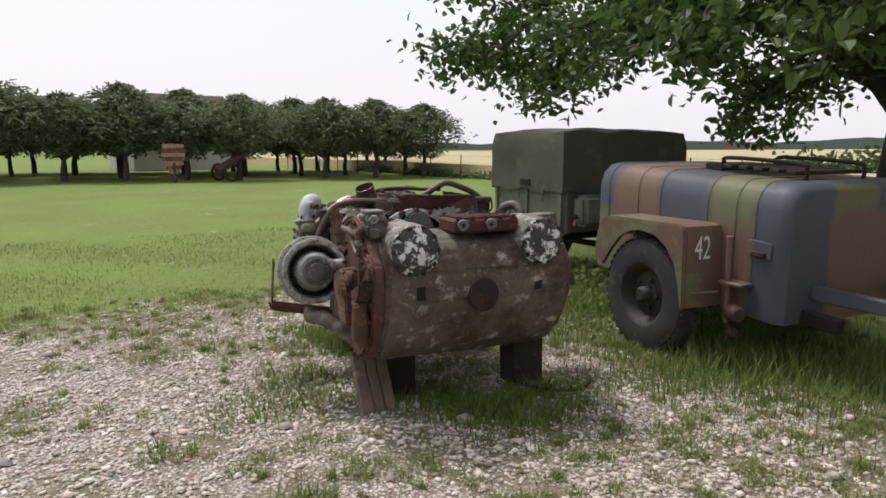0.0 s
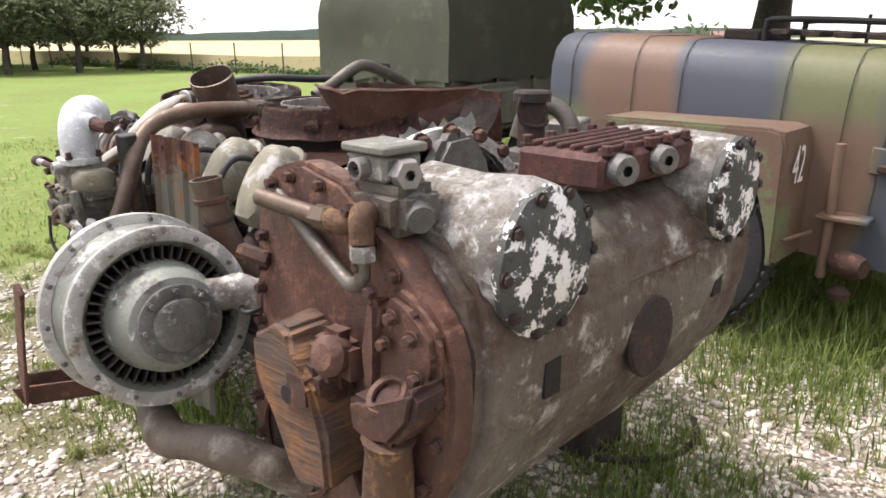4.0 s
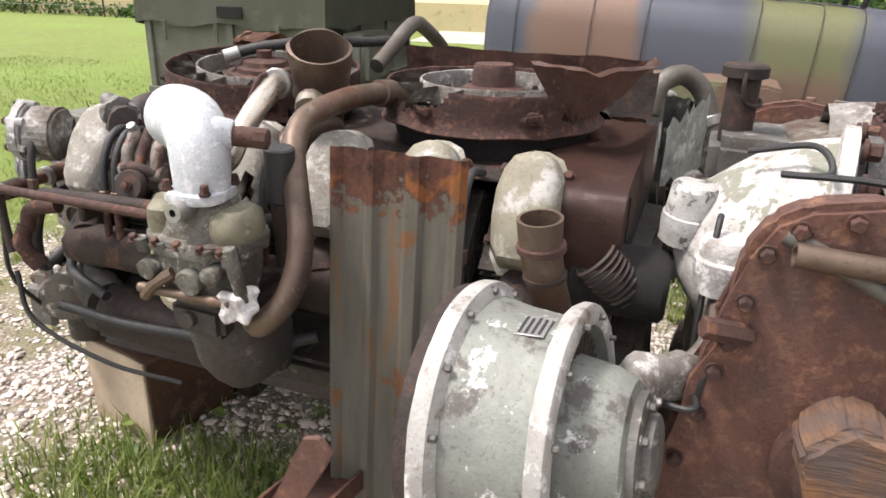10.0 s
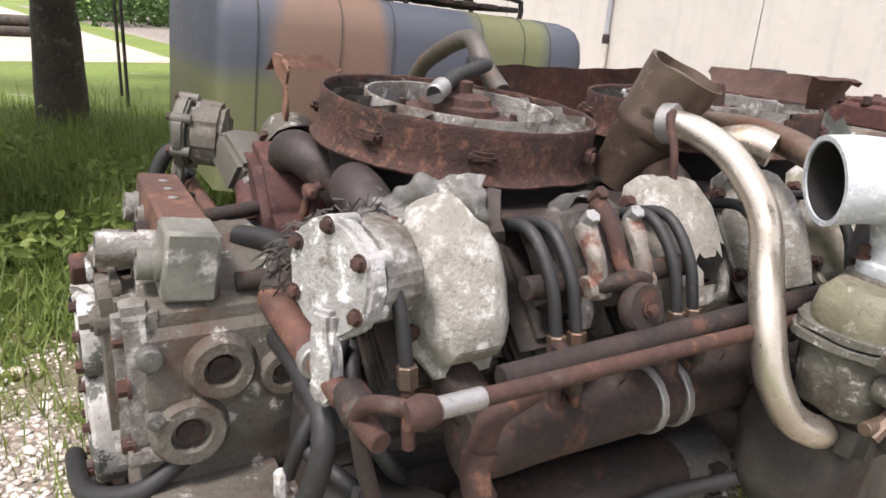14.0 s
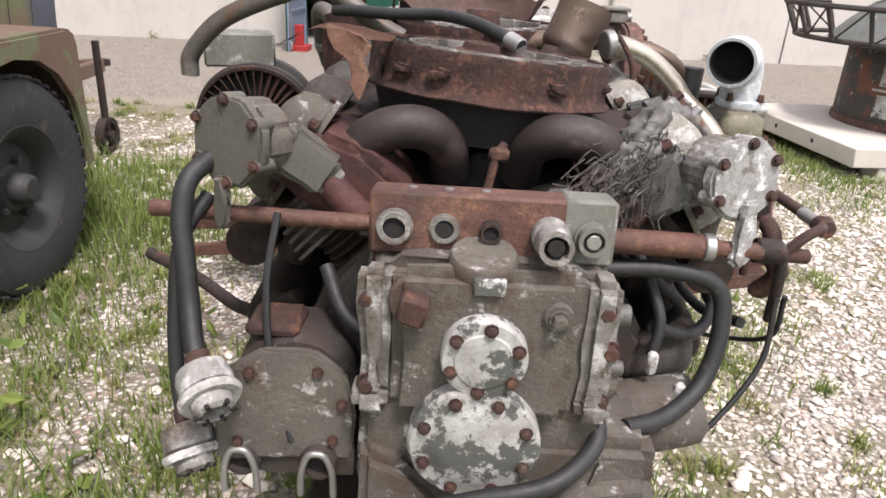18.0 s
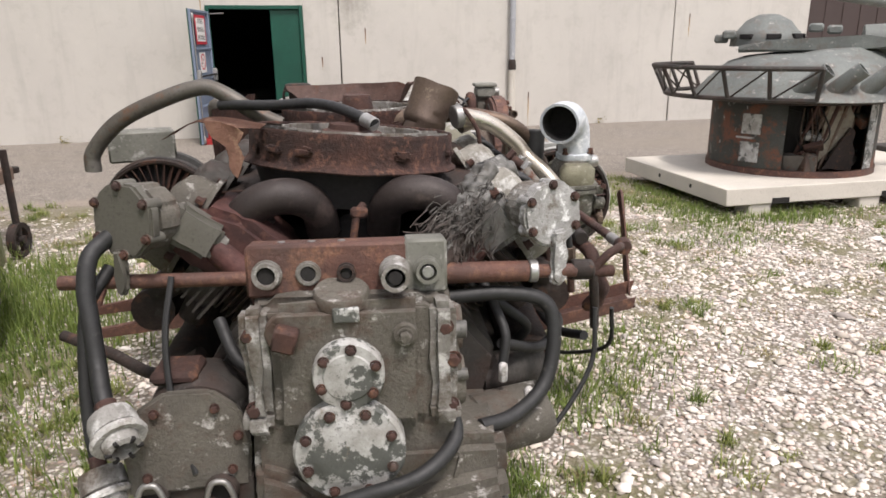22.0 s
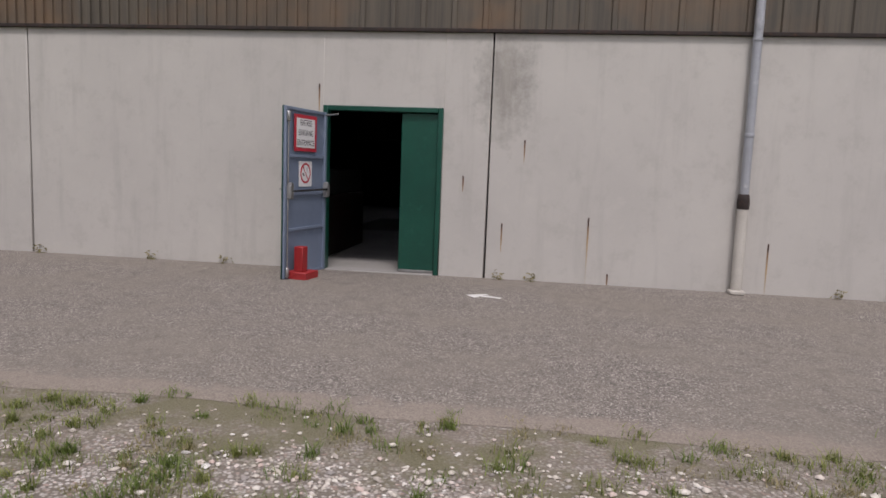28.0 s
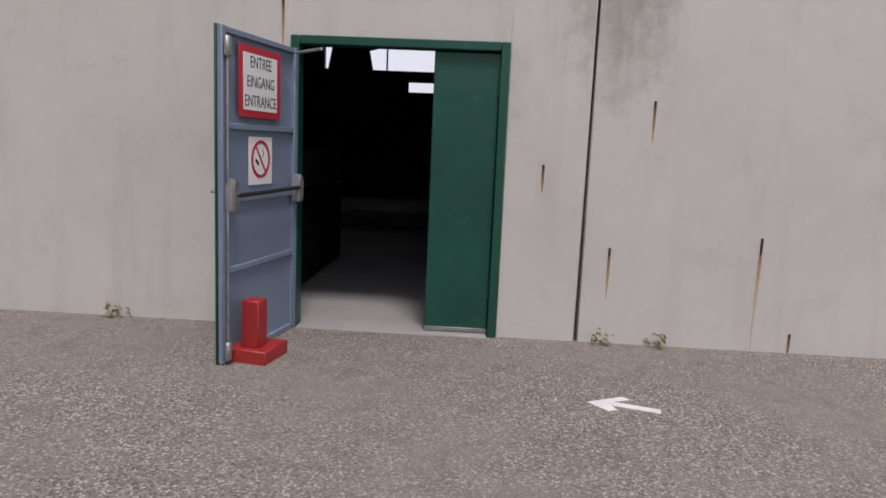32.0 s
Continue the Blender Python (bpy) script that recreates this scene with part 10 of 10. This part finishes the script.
def blades(name, label, x, y, h, w, material, rng, bend=0.5):
    n = len(x)
    a = rng.uniform(0, 2 * np.pi, n)
    lean = rng.uniform(0.1, bend, n) * h
    d = np.stack([np.cos(a), np.sin(a), np.zeros(n)], 1)
    s = np.stack([-np.sin(a), np.cos(a), np.zeros(n)], 1)
    p = np.stack([x, y, np.full(n, -0.004)], 1)
    up = np.array([0, 0, 1.0])
    w = w[:, None]
    v = np.stack([p - s * w, p + s * w, p + d * (lean * 0.3)[:, None] - s * w * 0.75 + up * (h * 0.55)[:, None], p + d * (lean * 0.3)[:, None] + s * w * 0.75 + up * (h * 0.55)[:, None], p + d * lean[:, None] + up * h[:, None]], 1)
    b = (np.arange(n) * 5)[:, None]
    tris = np.concatenate([b + np.array([[0, 1, 3]]), b + np.array([[0, 3, 2]]), b + np.array([[2, 3, 4]])], 1).reshape(-1, 3)
    return tagged(new(name, mesh_from(name, v.reshape(-1, 3).tolist(), tris.tolist(), material)), label, "grass", kind="stuff")


# tufts in the gravel: loose clumps of green, dull and straw-coloured blades
for kind, (name, label, material, count, tall0, tall1) in enumerate((("grass_tufts", "dull green tufts growing through the gravel", BLADE_DRY, 5200, 0.02, 0.075), ("grass_tufts", "fresh green tufts growing through the gravel", BLADE, 2600, 0.02, 0.09), ("dry_grass", "dry straw-coloured grass and low weeds in the gravel", BLADE_STRAW, 3600, 0.01, 0.045))):
    tx, ty = rng.uniform(-5.5, 7.5, count), rng.uniform(-3.8, 4.42, count)
    patch = lump(tx, ty, 1.5, 4) + 0.35 * rng.normal(0, 1, count)
    edge = np.exp(-((ty - 4.05) / 0.5) ** 2) * (lump(tx, ty, 2.6, 3 + kind) > 0.1)
    ok = rng.uniform(0, 1, count) < np.clip(0.075 + 0.5 * (patch > 0.5) + 0.35 * (1 - yard(tx, np.minimum(ty, 3.8))) + 0.4 * edge + 0.5 * np.exp(-((tx + 2.3) / 0.55) ** 2 - ((ty + 0.3) / 0.9) ** 2) + 0.5 * np.exp(-((tx + 0.35) / 0.4) ** 2 - ((ty + 1.2) / 0.6) ** 2) + 0.55 * np.exp(-((tx + 2.1) / 0.9) ** 2 - ((ty - 2.1) / 0.9) ** 2) + 0.40 * np.exp(-((tx + 1.1) / 0.8) ** 2 - ((ty - 1.9) / 0.8) ** 2), 0, 1) * (0.6 + 0.4 * np.exp(-((tx - 0.5) ** 2 + (ty - 0.3) ** 2) / 16))
    tx, ty = tx[ok], ty[ok]
    per = 58
    spread = np.repeat(rng.uniform(0.012, 0.06, len(tx)), per)
    tall = np.repeat(rng.uniform(0.4, 1.15, len(tx)), per)
    x = np.repeat(tx, per) + rng.normal(0, 1, len(tx) * per) * spread
    y = np.repeat(ty, per) + rng.normal(0, 1, len(tx) * per) * spread
    blades(name, label, x, y, tall * rng.uniform(tall0, tall1, len(x)), rng.uniform(0.0015, 0.0038, len(x)), material, rng, 1.6)
# lawn near the yard
n = 90000
x, y = rng.uniform(-9.5, 3.5, n), rng.uniform(-9.5, 3.8, n)
ok = (rng.uniform(0, 1, n) > yard(x, y) * 1.2) & (y < 4.2) & (rng.uniform(0, 1, n) < np.clip(0.55 + 0.45 * lump(x, y, 1.1, 2), 0.15, 1) * np.where((x > -4.5) & (y > -1.2), 0.4, 1.0))
x, y = x[ok], y[ok]
blades("lawn_grass", "mown green grass round the yard", x, y, rng.uniform(0.02, 0.06, len(x)), rng.uniform(0.002, 0.0045, len(x)), BLADE, rng, 1.4)
# tall grass round wheels, blocks and trunk
xs, ys, hs = [], [], []
for cx, cy, sx, sy, cnt, h in ((-2.55, 0.75, 0.22, 0.4, 1300, 0.12), (-2.75, 1.6, 0.3, 0.35, 700, 0.12), (-3.3, 2.0, 0.5, 0.3, 1300, 0.15), (-1.45, 0.75, 0.3, 0.2, 800, 0.10), (-0.75, 0.65, 0.16, 0.22, 1100, 0.12),
                               (0.0, 0.05, 0.3, 0.22, 1500, 0.09), (-1.5, -1.7, 0.2, 0.15, 350, 0.09), (-2.0, -1.15, 0.2, 0.25, 450, 0.10), (-0.8, -1.35, 0.25, 0.14, 600, 0.09), (-4.2, -1.3, 0.9, 0.6, 2600, 0.22),
                               (-5.5, -0.6, 1.2, 0.7, 4200, 0.24), (-7.6, -0.8, 1.4, 0.8, 3600, 0.24), (-3.6, -1.1, 0.6, 0.4, 2200, 0.20), (-2.5, -0.2, 0.25, 0.45, 800, 0.13), (-0.70, -1.1, 0.12, 0.28, 1500, 0.13), (-0.72, -0.75, 0.10, 0.15, 700, 0.12), (-0.9, 0.87, 0.16, 0.10, 800, 0.14), (-1.35, 0.82, 0.25, 0.08, 600, 0.13), (2.4, 2.2, 0.35, 0.05, 260, 0.09), (2.3, 3.2, 0.05, 0.6, 400, 0.10), (4.2, 2.2, 1.0, 0.05, 400, 0.09),
                               (-1.2, 1.10, 0.25, 0.10, 900, 0.12), (-2.4, 1.1, 0.3, 0.2, 700, 0.16), (-3.2, 1.2, 0.4, 0.25, 1900, 0.22), (-3.5, 1.6, 0.4, 0.25, 1100, 0.18), (-0.15, -0.35, 0.12, 0.14, 450, 0.12), (-1.95, -0.85, 0.12, 0.25, 500, 0.16), (-2.1, -1.2, 0.15, 0.2, 350, 0.13), (2.15, 2.5, 0.15, 0.4, 900, 0.12), (1.65, 3.1, 0.16, 0.14, 500, 0.12), (2.9, 2.1, 0.3, 0.12, 700, 0.12), (2.0, 1.7, 0.25, 0.15, 400, 0.08)):
    xs.append(rng.normal(cx, sx, cnt))
    ys.append(rng.normal(cy, sy, cnt))
    hs.append(h * (0.7 if cx > -3 else 1.0) * rng.uniform(0.4, 1.25, cnt))
blades("tall_grass", "long uncut grass round the wheels and blocks", np.concatenate(xs), np.concatenate(ys), np.concatenate(hs), rng.uniform(0.002, 0.0045, sum(len(q) for q in xs)), BLADE, rng, 1.0)
# broad-leaved weeds in the shade of the walnut
m = 5200
c = np.stack([rng.normal(-4.6, 1.1, m), rng.normal(-1.2, 0.55, m), np.zeros(m)], 1)
c[:, 2] = rng.uniform(0.02, 0.24, m) * np.clip(0.55 + 0.5 * lump(c[:, 0], c[:, 1], 2.2, 7), 0.15, 1.2)
c = c[lump(c[:, 0], c[:, 1], 1.9, 2) > -0.2]
v, f = leaf_cloud(rng, c, 0.8, 0.085, 0.045)
tagged(new("weeds", mesh_from("weeds", v, f, BLADE)), "low broad-leaved green weeds in the grass", "weeds", kind="stuff")
# small weeds at the foot of the wall
for wx in (-0.05, 0.35, -6.2, 3.9, 4.5, -3.6, -4.6):
    m = 26
    c = np.stack([rng.normal(wx, 0.04, m), rng.normal(9.19, 0.02, m), rng.uniform(0.02, 0.13, m)], 1)
    v, f = leaf_cloud(rng, c, 0.4, 0.05, 0.02)
    tagged(new("wall_weed", mesh_from("wall_weed", v, f, BLADE_STRAW)), "small dry weed at the foot of the wall", "weed", "wall weeds", "stuff")
